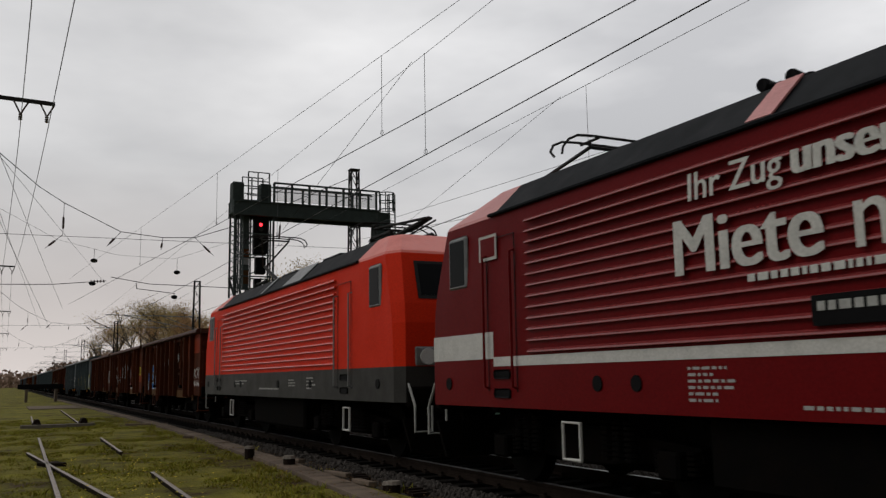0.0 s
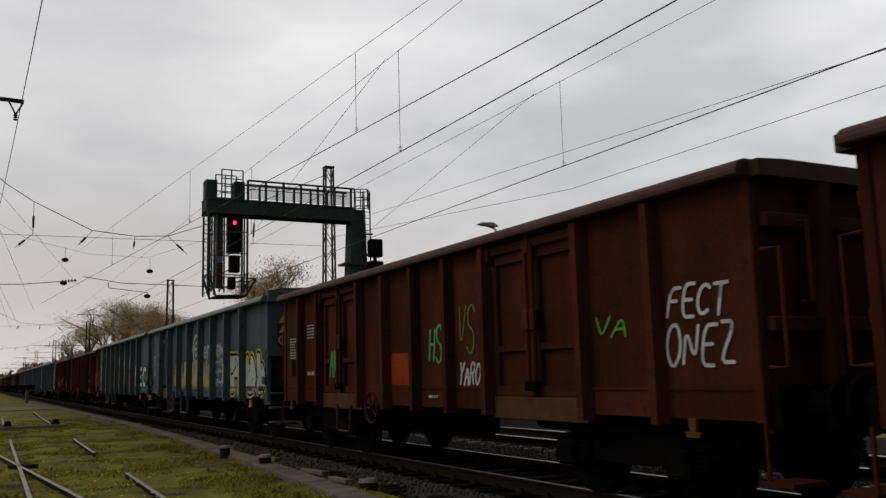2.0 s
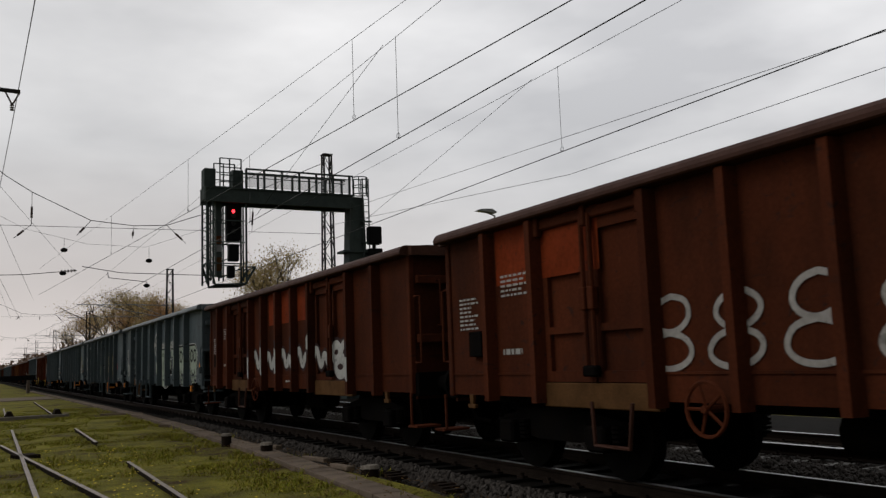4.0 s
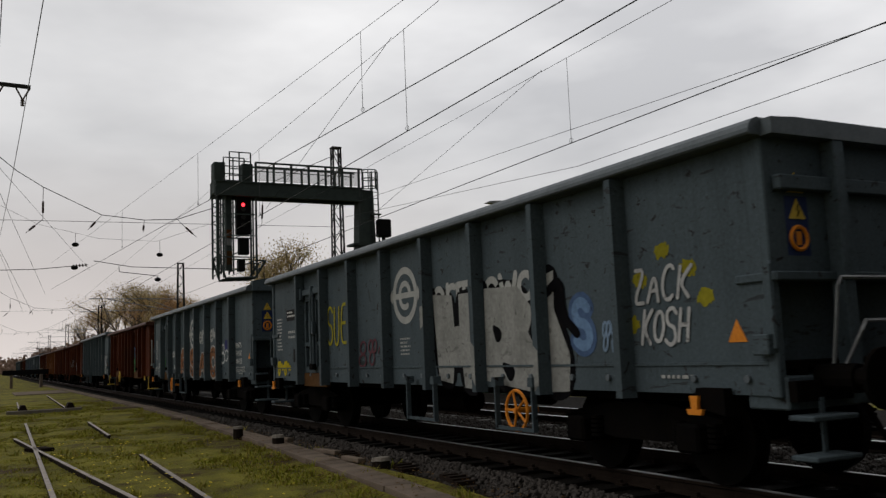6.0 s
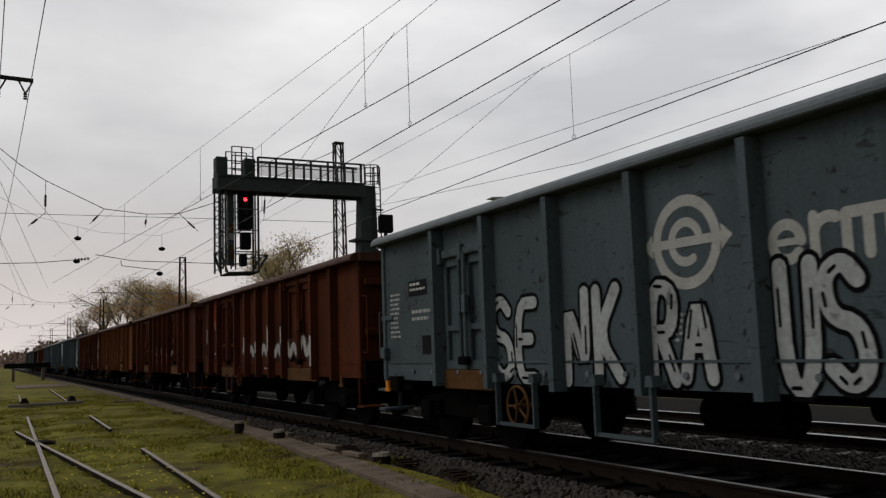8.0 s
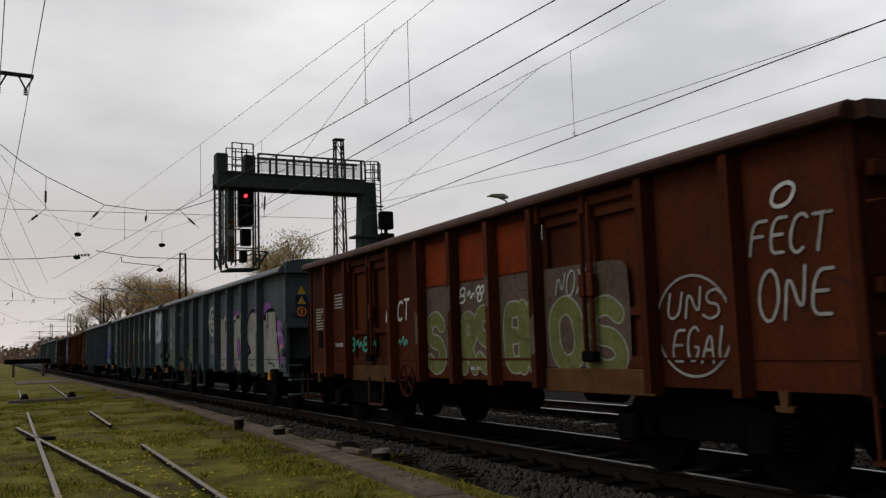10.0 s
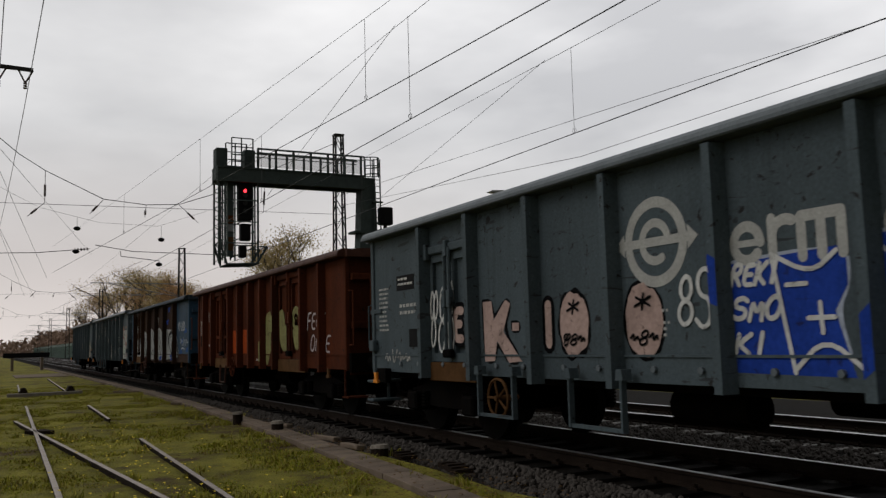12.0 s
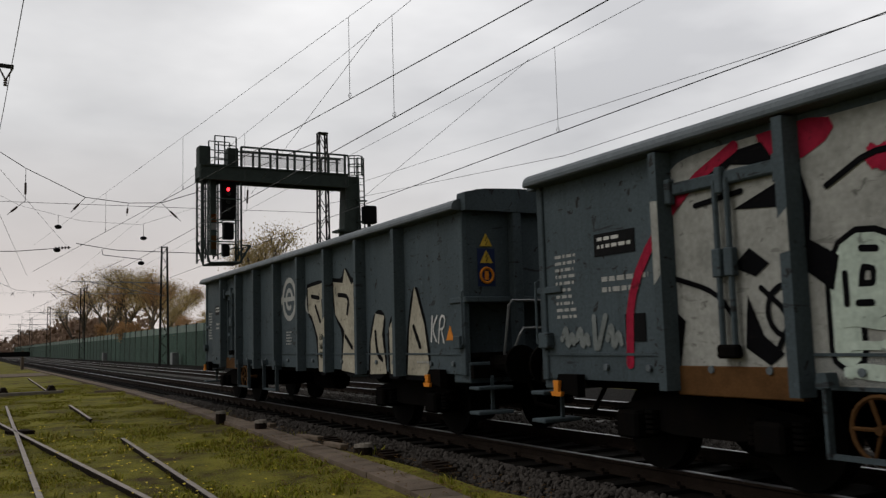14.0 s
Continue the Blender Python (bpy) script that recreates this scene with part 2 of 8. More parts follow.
LEAF_RUST = material("rusty_autumn_leaf", (0.42, 0.25, 0.12), 0.8, dirt=0.5, scale=0.5, vary=0.1, bump=0, dark=(0.34, 0.24, 0.12), spec=0.05)
# far wood: the haze of the distance is mixed into the leaf colour
LEAF_HAZE = material("hazy_far_wood", (0.29, 0.20, 0.15), 0.9, dirt=0.4, scale=0.08, vary=0.1, bump=0, spec=0.05)
GRASS = material("grass_blade", (0.20, 0.20, 0.018), 0.75, dirt=0.7, scale=0.9, bump=0, dark=(0.125, 0.085, 0.018), spec=0.05)


def vary_by_blade(m, tints):
    """Gives each blade or leaf of one mesh its own tint."""
    n, l = m.node_tree.nodes, m.node_tree.links
    geo, ramp, mix = n.new("ShaderNodeNewGeometry"), n.new("ShaderNodeValToRGB"), n.new("ShaderNodeMixRGB")
    for k, c in enumerate(tints):
        e = ramp.color_ramp.elements[k] if k < 2 else ramp.color_ramp.elements.new(0.5)
        e.color = (*c, 1)
    for k, e in enumerate(ramp.color_ramp.elements):
        e.position = k / (len(tints) - 1)
    mix.inputs[0].default_value = 0.6
    b = n["Principled BSDF"]
    old = b.inputs["Base Color"].links[0].from_socket
    l.new(geo.outputs["Random Per Island"], ramp.inputs[0])
    l.new(old, mix.inputs[1])
    l.new(ramp.outputs[0], mix.inputs[2])
    l.new(mix.outputs[0], b.inputs["Base Color"])


vary_by_blade(GRASS, [(0.12, 0.15, 0.014), (0.21, 0.22, 0.02), (0.30, 0.26, 0.035), (0.24, 0.165, 0.06), (0.15, 0.18, 0.018)])
LITTER = material("fallen_leaf", (0.10, 0.058, 0.022), 0.85, dirt=0.6, scale=3, bump=0, dark=(0.045, 0.024, 0.012), vary=0.1, spec=0.05)
FLOWER = plain("yellow_weed_flower", (0.55, 0.42, 0.02))


def ground_material():
    """Patchy grass, moss, bare soil and leaf litter."""
    m = bpy.data.materials.new("weedy_ground")
    m.use_nodes = True
    n, l = m.node_tree.nodes, m.node_tree.links
    b = n["Principled BSDF"]
    tc = n.new("ShaderNodeTexCoord")
    big, mid, small = (n.new("ShaderNodeTexNoise") for _ in range(3))
    for node, s, d in ((big, 0.35, 4), (mid, 2.2, 6), (small, 38, 5)):
        node.inputs["Scale"].default_value, node.inputs["Detail"].default_value = s, d
        l.new(tc.outputs["Object"], node.inputs["Vector"])
    ramp = n.new("ShaderNodeValToRGB")
    e = ramp.color_ramp.elements
    e[0].position, e[0].color = 0.38, (0.050, 0.032, 0.016, 1)
    e[1].position, e[1].color = 0.64, (0.19, 0.17, 0.024, 1)
    k = ramp.color_ramp.elements.new(0.46)
    k.color = (0.10, 0.092, 0.015, 1)
    add = n.new("ShaderNodeMixRGB")
    add.inputs[0].default_value = 0.55
    l.new(big.outputs[0], add.inputs[1])
    l.new(mid.outputs[0], add.inputs[2])
    l.new(add.outputs[0], ramp.inputs[0])
    over = n.new("ShaderNodeMixRGB")
    over.blend_type = "OVERLAY"
    over.inputs[0].default_value = 0.85
    l.new(ramp.outputs[0], over.inputs[1])
    l.new(small.outputs[0], over.inputs[2])
    l.new(over.outputs[0], b.inputs["Base Color"])
    b.inputs["Roughness"].default_value = 0.95
    b.inputs["Specular IOR Level"].default_value = 0.1
    bp = n.new("ShaderNodeBump")
    bp.inputs["Strength"].default_value, bp.inputs["Distance"].default_value = 0.7, 0.05
    l.new(small.outputs[0], bp.inputs["Height"])
    l.new(bp.outputs[0], b.inputs["Normal"])
    return m


GROUND = ground_material()


# ---------------------------------------------------------------- mesh helpers
def box(bm, x0, x1, y0, y1, z0, z1, bevel=0.0):
    ret = bmesh.ops.create_cube(bm, size=1.0, matrix=Matrix.LocRotScale(((x0 + x1) / 2, (y0 + y1) / 2, (z0 + z1) / 2), None, (abs(x1 - x0), abs(y1 - y0), abs(z1 - z0))))
    if bevel:
        edges = list({e for v in ret["verts"] for e in v.link_edges})
        bmesh.ops.bevel(bm, geom=edges, offset=bevel, segments=1, affect="EDGES")


def rod(bm, a, b, r=0.02, sides=6, r2=None):
    a, b = Vector(a), Vector(b)
    d = b - a
    if d.length < 1e-6:
        return
    m = Matrix.Translation((a + b) / 2) @ d.to_track_quat("Z", "Y").to_matrix().to_4x4()
    bmesh.ops.create_cone(bm, cap_ends=True, segments=sides, radius1=r, radius2=r if r2 is None else r2, depth=d.length, matrix=m)


def bar(bm, a, b, w, h=None):
    """A square-section bar from a to b."""
    a, b = Vector(a), Vector(b)
    d = b - a
    m = Matrix.Translation((a + b) / 2) @ d.to_track_quat("Z", "Y").to_matrix().to_4x4() @ Matrix.Diagonal((w, h or w, d.length, 1))
    bmesh.ops.create_cube(bm, size=1.0, matrix=m)


def tube(bm, pts, r, sides, closed):
    """A round bar swept along a line of points as one skin."""
    pts = [Vector(q) for q in pts]
    n = len(pts)
    rows, side = [], None
    for i, q in enumerate(pts):
        a = pts[(i - 1) % n] if closed or i else q
        b = pts[(i + 1) % n] if closed or i < n - 1 else q
        d = (b - a).normalized()
        side = d.orthogonal().normalized() if side is None else (side - d * side.dot(d)).normalized()
        up = d.cross(side)
        rows.append([bm.verts.new(q + r * (math.cos(k * math.tau / sides) * side + math.sin(k * math.tau / sides) * up)) for k in range(sides)])
    for i in range(n if closed else n - 1):
        a, b = rows[i], rows[(i + 1) % n]
        for k in range(sides):
            bm.faces.new((a[k], a[(k + 1) % sides], b[(k + 1) % sides], b[k]))
    if not closed:
        bm.faces.new(list(reversed(rows[0])))
        bm.faces.new(rows[-1])


def bent(bm, pts, r=0.02, sides=6):
    tube(bm, pts, r, sides, False)


def ring(bm, centre, axis, radius, r, seg=20):
    u = Vector(axis).orthogonal().normalized()
    w = Vector(axis).normalized().cross(u)
    tube(bm, [Vector(centre) + radius * (math.cos(k * math.tau / seg) * u + math.sin(k * math.tau / seg) * w) for k in range(seg)], r, 5, True)


def prism(bm, outline, axis, t0, t1):
    """A closed outline of 2D points pushed along an axis ('x', 'y' or 'z')."""
    def p(u, v, t):
        return {"x": (t, u, v), "y": (u, t, v), "z": (u, v, t)}[axis]
    lo = [bm.verts.new(p(u, v, t0)) for u, v in outline]
    hi = [bm.verts.new(p(u, v, t1)) for u, v in outline]
    n = len(outline)
    bm.faces.new(lo)
    bm.faces.new(list(reversed(hi)))
    for i in range(n):
        bm.faces.new((lo[i], hi[i], hi[(i + 1) % n], lo[(i + 1) % n]))
    bmesh.ops.recalc_face_normals(bm, faces=bm.faces[:])


def mesh_of(name, bm, mats):
    me = bpy.data.meshes.new(name)
    bm.to_mesh(me)
    bm.free()
    for m in (mats if isinstance(mats, (list, tuple)) else [mats]):
        me.materials.append(m)
    return me


def part(name, bm, mat, parent, label=""):
    ob = new(name, mesh_of(name, bm, mat) if isinstance(bm, bmesh.types.BMesh) else bm)
    ob.parent = parent
    return tagged(ob, label) if label else ob


def thing(name, label, category, group="", kind="", at=(0, 0, 0)):
    ob = new(name)
    ob.location = at
    return tagged(ob, label, category, group, kind)


def solid(name, bm, mat, label, category, group="", kind=""):
    return tagged(new(name, mesh_of(name, bm, mat)), label, category, group, kind)


# ---------------------------------------------------------------- spray paint and lettering on a vehicle's side
def rounded(pts, times=2):
    """Corner cutting: turns a line of points into a soft brush line."""
    for _ in range(times):
        if len(pts) < 3:
            break
        out = [pts[0]]
        for (a, b), (c, d) in zip(pts, pts[1:]):
            out += [(a * 0.75 + c * 0.25, b * 0.75 + d * 0.25), (a * 0.25 + c * 0.75, b * 0.25 + d * 0.75)]
        pts = out + [pts[-1]]
    return pts


def ribbon(verts, faces, pts, width, x, soft=2):
    """A flat painted stroke in the plane x, through points (u, z), with round ends."""
    pts = rounded(pts, soft)
    base, h = len(verts), width / 2
    n = len(pts)
    for i, (u, z) in enumerate(pts):
        a = pts[max(i - 1, 0)]
        b = pts[min(i + 1, n - 1)]
        du, dz = b[0] - a[0], b[1] - a[1]
        k = math.hypot(du, dz) or 1
        nu, nz = -dz / k * h, du / k * h
        xi = x - 0.0007 * i / n
        verts += [(xi, u + nu, z + nz), (xi, u - nu, z - nz)]
        if i in (0, n - 1):
            s = -1 if i == 0 else 1
            start = math.atan2(nz, nu)
            cap = []
            for q in range(1, 5):
                ang = start - s * math.pi * q / 5
                cap.append((xi, u + h * math.cos(ang), z + h * math.sin(ang)))
            if i == 0:
                first = cap
            else:
                final = cap
    for i in range(n - 1):
        q = base + 2 * i
        faces.append((q, q + 1, q + 3, q + 2))
    for cap, q in ((first, base), (final, base + 2 * (n - 1))):
        c = len(verts)
        verts += cap
        faces.append((q, c, c + 1, c + 2, c + 3, q + 1))


def arc(cx, cz, rx, rz, a0, a1, n=9):
    return [(cx + rx * math.cos(radians(a0 + (a1 - a0) * k / n)), cz + rz * math.sin(radians(a0 + (a1 - a0) * k / n))) for k in range(n + 1)]


ALPHABET = {
    "A": [[(0.05, 0), (0.5, 1), (0.95, 0)], [(0.22, 0.36), (0.8, 0.36)]],
    "B": [[(0.1, 0), (0.1, 1), (0.8, 1), (0.75, 0.56), (0.12, 0.53)], [(0.12, 0.53), (0.95, 0.52), (0.92, 0), (0.1, 0)]],
    "C": [arc(0.55, 0.5, 0.48, 0.5, 50, 310)],
    "D": [[(0.1, 0), (0.1, 1), (0.9, 0.95), (0.98, 0.1), (0.1, 0)]],
    "E": [[(0.9, 1), (0.12, 1), (0.1, 0), (0.92, 0)], [(0.12, 0.52), (0.75, 0.52)]],
    "F": [[(0.92, 1), (0.12, 1), (0.1, 0)], [(0.12, 0.54), (0.75, 0.54)]],
    "G": [[*arc(0.52, 0.5, 0.46, 0.5, 50, 300), (0.95, 0.4), (0.6, 0.42)]],
    "H": [[(0.12, 0), (0.12, 1)], [(0.88, 0), (0.88, 1)], [(0.12, 0.5), (0.88, 0.5)]],
    "I": [[(0.5, 0), (0.5, 1)]],
    "K": [[(0.12, 0), (0.12, 1)], [(0.88, 1), (0.18, 0.48), (0.95, 0)]],
    "L": [[(0.15, 1), (0.12, 0), (0.9, 0.03)]],
    "M": [[(0.05, 0), (0.12, 1), (0.5, 0.25), (0.88, 1), (0.95, 0)]],
    "N": [[(0.1, 0), (0.12, 1), (0.88, 0), (0.9, 1)]],
    "O": [arc(0.5, 0.5, 0.46, 0.5, 80, 440, 14)],
    "P": [[(0.12, 0), (0.12, 1), (0.95, 0.95), (0.9, 0.45), (0.14, 0.46)]],
    "R": [[(0.12, 0), (0.12, 1), (0.95, 0.95), (0.85, 0.5), (0.14, 0.5)], [(0.4, 0.5), (0.92, 0)]],
    "S": [[(0.9, 0.86), (0.55, 1.04), (0.02, 0.9), (0.15, 0.55), (0.85, 0.48), (1.0, 0.1), (0.5, -0.05), (0.06, 0.12)]],
    "T": [[(0.05, 0.97), (0.95, 0.97)], [(0.5, 0.97), (0.5, 0)]],
    "U": [[(0.1, 1), (0.12, 0), (0.88, 0), (0.9, 1)]],
    "V": [[(0.08, 1), (0.5, 0), (0.92, 1)]],
    "X": [[(0.1, 0), (0.9, 1)], [(0.1, 1), (0.9, 0)]],
    "Y": [[(0.1, 1), (0.5, 0.45), (0.9, 1)], [(0.5, 0.5), (0.5, 0)]],
    "Z": [[(0.1, 1), (0.92, 1), (0.08, 0), (0.95, 0)]],
    "0": [arc(0.5, 0.5, 0.4, 0.5, 80, 440, 14)],
    "2": [[(0.12, 0.78), (0.45, 1.06), (0.95, 0.8), (0.1, 0), (0.95, 0.02)]],
    "-": [[(0.2, 0.5), (0.8, 0.5)]],
    "!": [[(0.5, 0.35), (0.5, 1)], [(0.5, 0.0), (0.52, 0.05)]],
    "*": [[(0.5, 0.2), (0.5, 0.9)], [(0.15, 0.35), (0.85, 0.75)], [(0.15, 0.75), (0.85, 0.35)]],
    "@": [arc(0.5, 0.25, 0.3, 0.25, 90, 440, 9), arc(0.25, 0.7, 0.24, 0.24, 0, 360, 9), arc(0.75, 0.7, 0.24, 0.24, 0, 360, 9)],
    "~": [[(0, 0.5), (0.3, 0.9), (0.5, 0.2), (0.8, 0.7), (1, 0.4)]],
    "8": [arc(0.5, 0.75, 0.36, 0.25, 90, 450, 10), arc(0.5, 0.25, 0.44, 0.25, 90, 450, 10)],
    " ": []}


def letters(rng, u0, u1, z0, z1, text, slant=0.0, tight=0.8, wild=1.0):
    """Hand-drawn letters between u0 and u1; an integer asks for that many loops and waves of no meaning."""
    if isinstance(text, int):
        text = "".join(rng.choice("~8@~") for _ in range(text))
    out = []
    step = (u1 - u0) / len(text)
    for i, ch in enumerate(text):
        top, low = z1 - rng.uniform(0, 0.10) * (z1 - z0) * wild, z0 + rng.uniform(0, 0.08) * (z1 - z0) * wild
        lean = slant + rng.uniform(-0.06, 0.06) * step * wild
        for stroke in ALPHABET[ch]:
            out.append([(u0 + step * (i + 0.5 + (a - 0.5) * tight) + lean * (b - 0.5) + rng.uniform(-0.02, 0.02) * step * wild, low + b * (top - low)) for a, b in stroke])
    return out


def paint_mesh(strokes, width, x, length):
    """Strokes given from the rear end, turned into a mesh on the side plane x."""
    verts, faces = [], []
    for i, s in enumerate(strokes):
        ribbon(verts, faces, [(length - u, z) for u, z in s], width, x - 0.0002 * (i % 5))
    me = bpy.data.meshes.new("spray_paint")
    me.from_pydata(verts, [], faces)
    return me


def filled(outlines, x, length):
    verts, faces = [], []
    for o in outlines:
        base = len(verts)
        verts += [(x, length - u, z) for u, z in o]
        faces.append(tuple(range(base, base + len(o))))
    me = bpy.data.meshes.new("paint_field")
    me.from_pydata(verts, [], faces)
    return me


def put(name, me, mat, parent, label=""):
    me.materials.append(mat)
    return part(name, me, None, parent, label)


PAINTS = {}


def spray(color):
    key = tuple(color)
    if key not in PAINTS:
        PAINTS[key] = material("spray_paint", [0.86 * c for c in key], 0.6, dirt=0.5, scale=2.2, bump=0.03, vary=0.05, fine=18, spec=0.03, chips=0.5)
    return PAINTS[key]


def blob(rng, u0, u1, z0, z1, power=0.5, rough=0.06, n=30):
    pts = []
    rough = 0 if power <= 0.25 else rough
    for k in range(n):
        a = k / n * math.tau
        pts.append(((u0 + u1) / 2 + (u1 - u0) / 2 * math.copysign(abs(math.cos(a)) ** power, math.cos(a)) + rng.uniform(-rough, rough) * 0.5, (z0 + z1) / 2 + (z1 - z0) / 2 * math.copysign(abs(math.sin(a)) ** power, math.sin(a)) + rng.uniform(-rough, rough)))
    return rounded(pts + pts[:1])[:-1]


def piece(rng, wagon, length, x, u0, u1, z0, z1, text, fill, edge, weight=0.22, shine=None, cloud=None, rim=0.06, tight=0.8, wild=1.0, lift=0.0):
    """A large painted piece: an edge colour under a fill colour, with inner lines; cloud is a soft field behind it."""
    if cloud:
        put("graffiti_field", filled([blob(rng, u0 - 0.12, u1 + 0.12, z0 - 0.05, z1 + 0.12, 0.4, 0.09)], x - 0.003, length), spray(cloud), wagon)
    x -= lift
    h = weight / 2 + rim
    st = letters(rng, u0 + h * 0.6, u1 - h * 0.6, z0 + h, z1 - h, text, 0.0, tight, wild)
    put("graffiti_edge", paint_mesh(st, weight + 2 * rim, x - 0.005, length), spray(edge), wagon)
    put("graffiti_fill", paint_mesh(st, weight, x - 0.008, length), spray(fill), wagon)
    if shine:
        marks = []
        for s in st:
            for (a, b), (c, d) in zip(s, s[1:]):
                if rng.random() < 0.7:
                    f = rng.uniform(0.1, 0.5)
                    o = rng.uniform(-0.25, 0.25) * weight
                    marks.append([(a + (c - a) * f + o, b + (d - b) * f), (a + (c - a) * (f + 0.3) + o, b + (d - b) * (f + 0.3))])
        put("graffiti_shine", paint_mesh(marks, min(0.06, weight * 0.22), x - 0.011, length), spray(shine), wagon)


def scrawl(rng, wagon, length, x, u0, u1, z0, z1, text, color, width=0.035):
    put("graffiti_scrawl", paint_mesh(letters(rng, u0, u1, z0, z1, text, 0.06, 0.85, 1.3), width, x - 0.013, length), spray(color), wagon)


def bars(rng, wagon, length, x, u0, u1, z0, z1, rows, mat, name="stencil_lines"):
    """Unreadable data lines, as plain bars."""
    verts, faces = [], []
    dz = (z1 - z0) / rows
    for r in range(rows):
        u = u0
        end = u1 - rng.uniform(0, 0.45) * (u1 - u0)
        while u < end:
            w = rng.uniform(0.03, 0.12)
            b = len(verts)
            za, zb = z1 - r * dz, z1 - (r + 0.46) * dz
            for uu, zz in ((u, za), (min(u + w, end), za), (min(u + w, end), zb), (u, zb)):
                verts.append((x - 0.004, length - uu, zz))
            faces.append((b, b + 1, b + 2, b + 3))
            u += w + 0.03
    me = bpy.data.meshes.new(name)
    me.from_pydata(verts, [], faces)
    put(name, me, mat, wagon)


def words(text, wagon, length, x, u, z, size, mat, name="lettering", slant=0.0):
    """Readable words, in the built-in font, reading from the rear to the front of the near side."""
    cu = bpy.data.curves.new("words", "FONT")
    cu.body, cu.size, cu.extrude, cu.shear = text, size, 0.001, slant
    ob = new("words", cu)
    me = bpy.data.meshes.new_from_object(ob.evaluated_get(bpy.context.evaluated_depsgraph_get()))
    bpy.data.objects.remove(ob)
    me.transform(Matrix(((0, 0, -1, x - 0.005), (-1, 0, 0, length - u), (0, 1, 0, z), (0, 0, 0, 1))))
    me.materials.clear()
    return put(name, me, mat, wagon)


# ---------------------------------------------------------------- the setting
CENTRE = 7.18      # main track
SECOND = 11.25     # second track
GZ = -0.22         # weedy ground beside the siding


def setting():
    bm = bmesh.new()
    # one ground sheet to the horizon, finely divided near the siding for uneven soil
    xs = [-1500, -300, -80, -20, -8] + [-5 + 0.25 * k for k in range(41)] + [5.45, 5.8, 9, 16, 30, 80, 300, 1500]
    ys = [-1500, -200, -40, -8] + [0.5 * k for k in range(91)] + [50, 60, 80, 110, 160, 300, 800, 3000]
    grid = []
    for y in ys:
        row = []
        for x in xs:
            z = GZ
            if -5 < x < 5.2 and 0 < y < 60:
                z += 0.035 * noise.noise((x * 0.9, y * 0.7, 0)) + 0.02 * noise.noise((x * 3, y * 2.6, 4))
            if x > 5.3:
                z = -0.42
            row.append(bm.verts.new((x, y, z)))
        grid.append(row)
    for a, b in zip(grid, grid[1:]):
        for i in range(len(a) - 1):
            bm.faces.new((a[i], a[i + 1], b[i + 1], b[i]))
    solid("ground", bm, GROUND, "weedy grass and bare soil beside the railway", "ground", kind="structure")

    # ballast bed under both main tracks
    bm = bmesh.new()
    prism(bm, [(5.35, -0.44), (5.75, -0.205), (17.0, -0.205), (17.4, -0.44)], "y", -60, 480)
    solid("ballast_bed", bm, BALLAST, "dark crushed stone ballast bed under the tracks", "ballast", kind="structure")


def rail_mesh(y0, y1, head=None):
    bm = bmesh.new()
    prism(bm, [(-0.065, -0.16), (0.065, -0.16), (0.065, -0.145), (0.012, -0.12), (0.012, -0.045), (0.034, -0.035), (0.034, -0.006), (0.026, 0), (-0.026, 0), (-0.034, -0.006), (-0.034, -0.035), (-0.012, -0.045), (-0.012, -0.12), (-0.065, -0.145)], "y", y0, y1)
    for f in bm.faces:
        f.material_index = 1 if f.calc_center_median().z > -0.004 else 0
    return mesh_of("rail", bm, [RAIL_SIDE, head or TREAD])


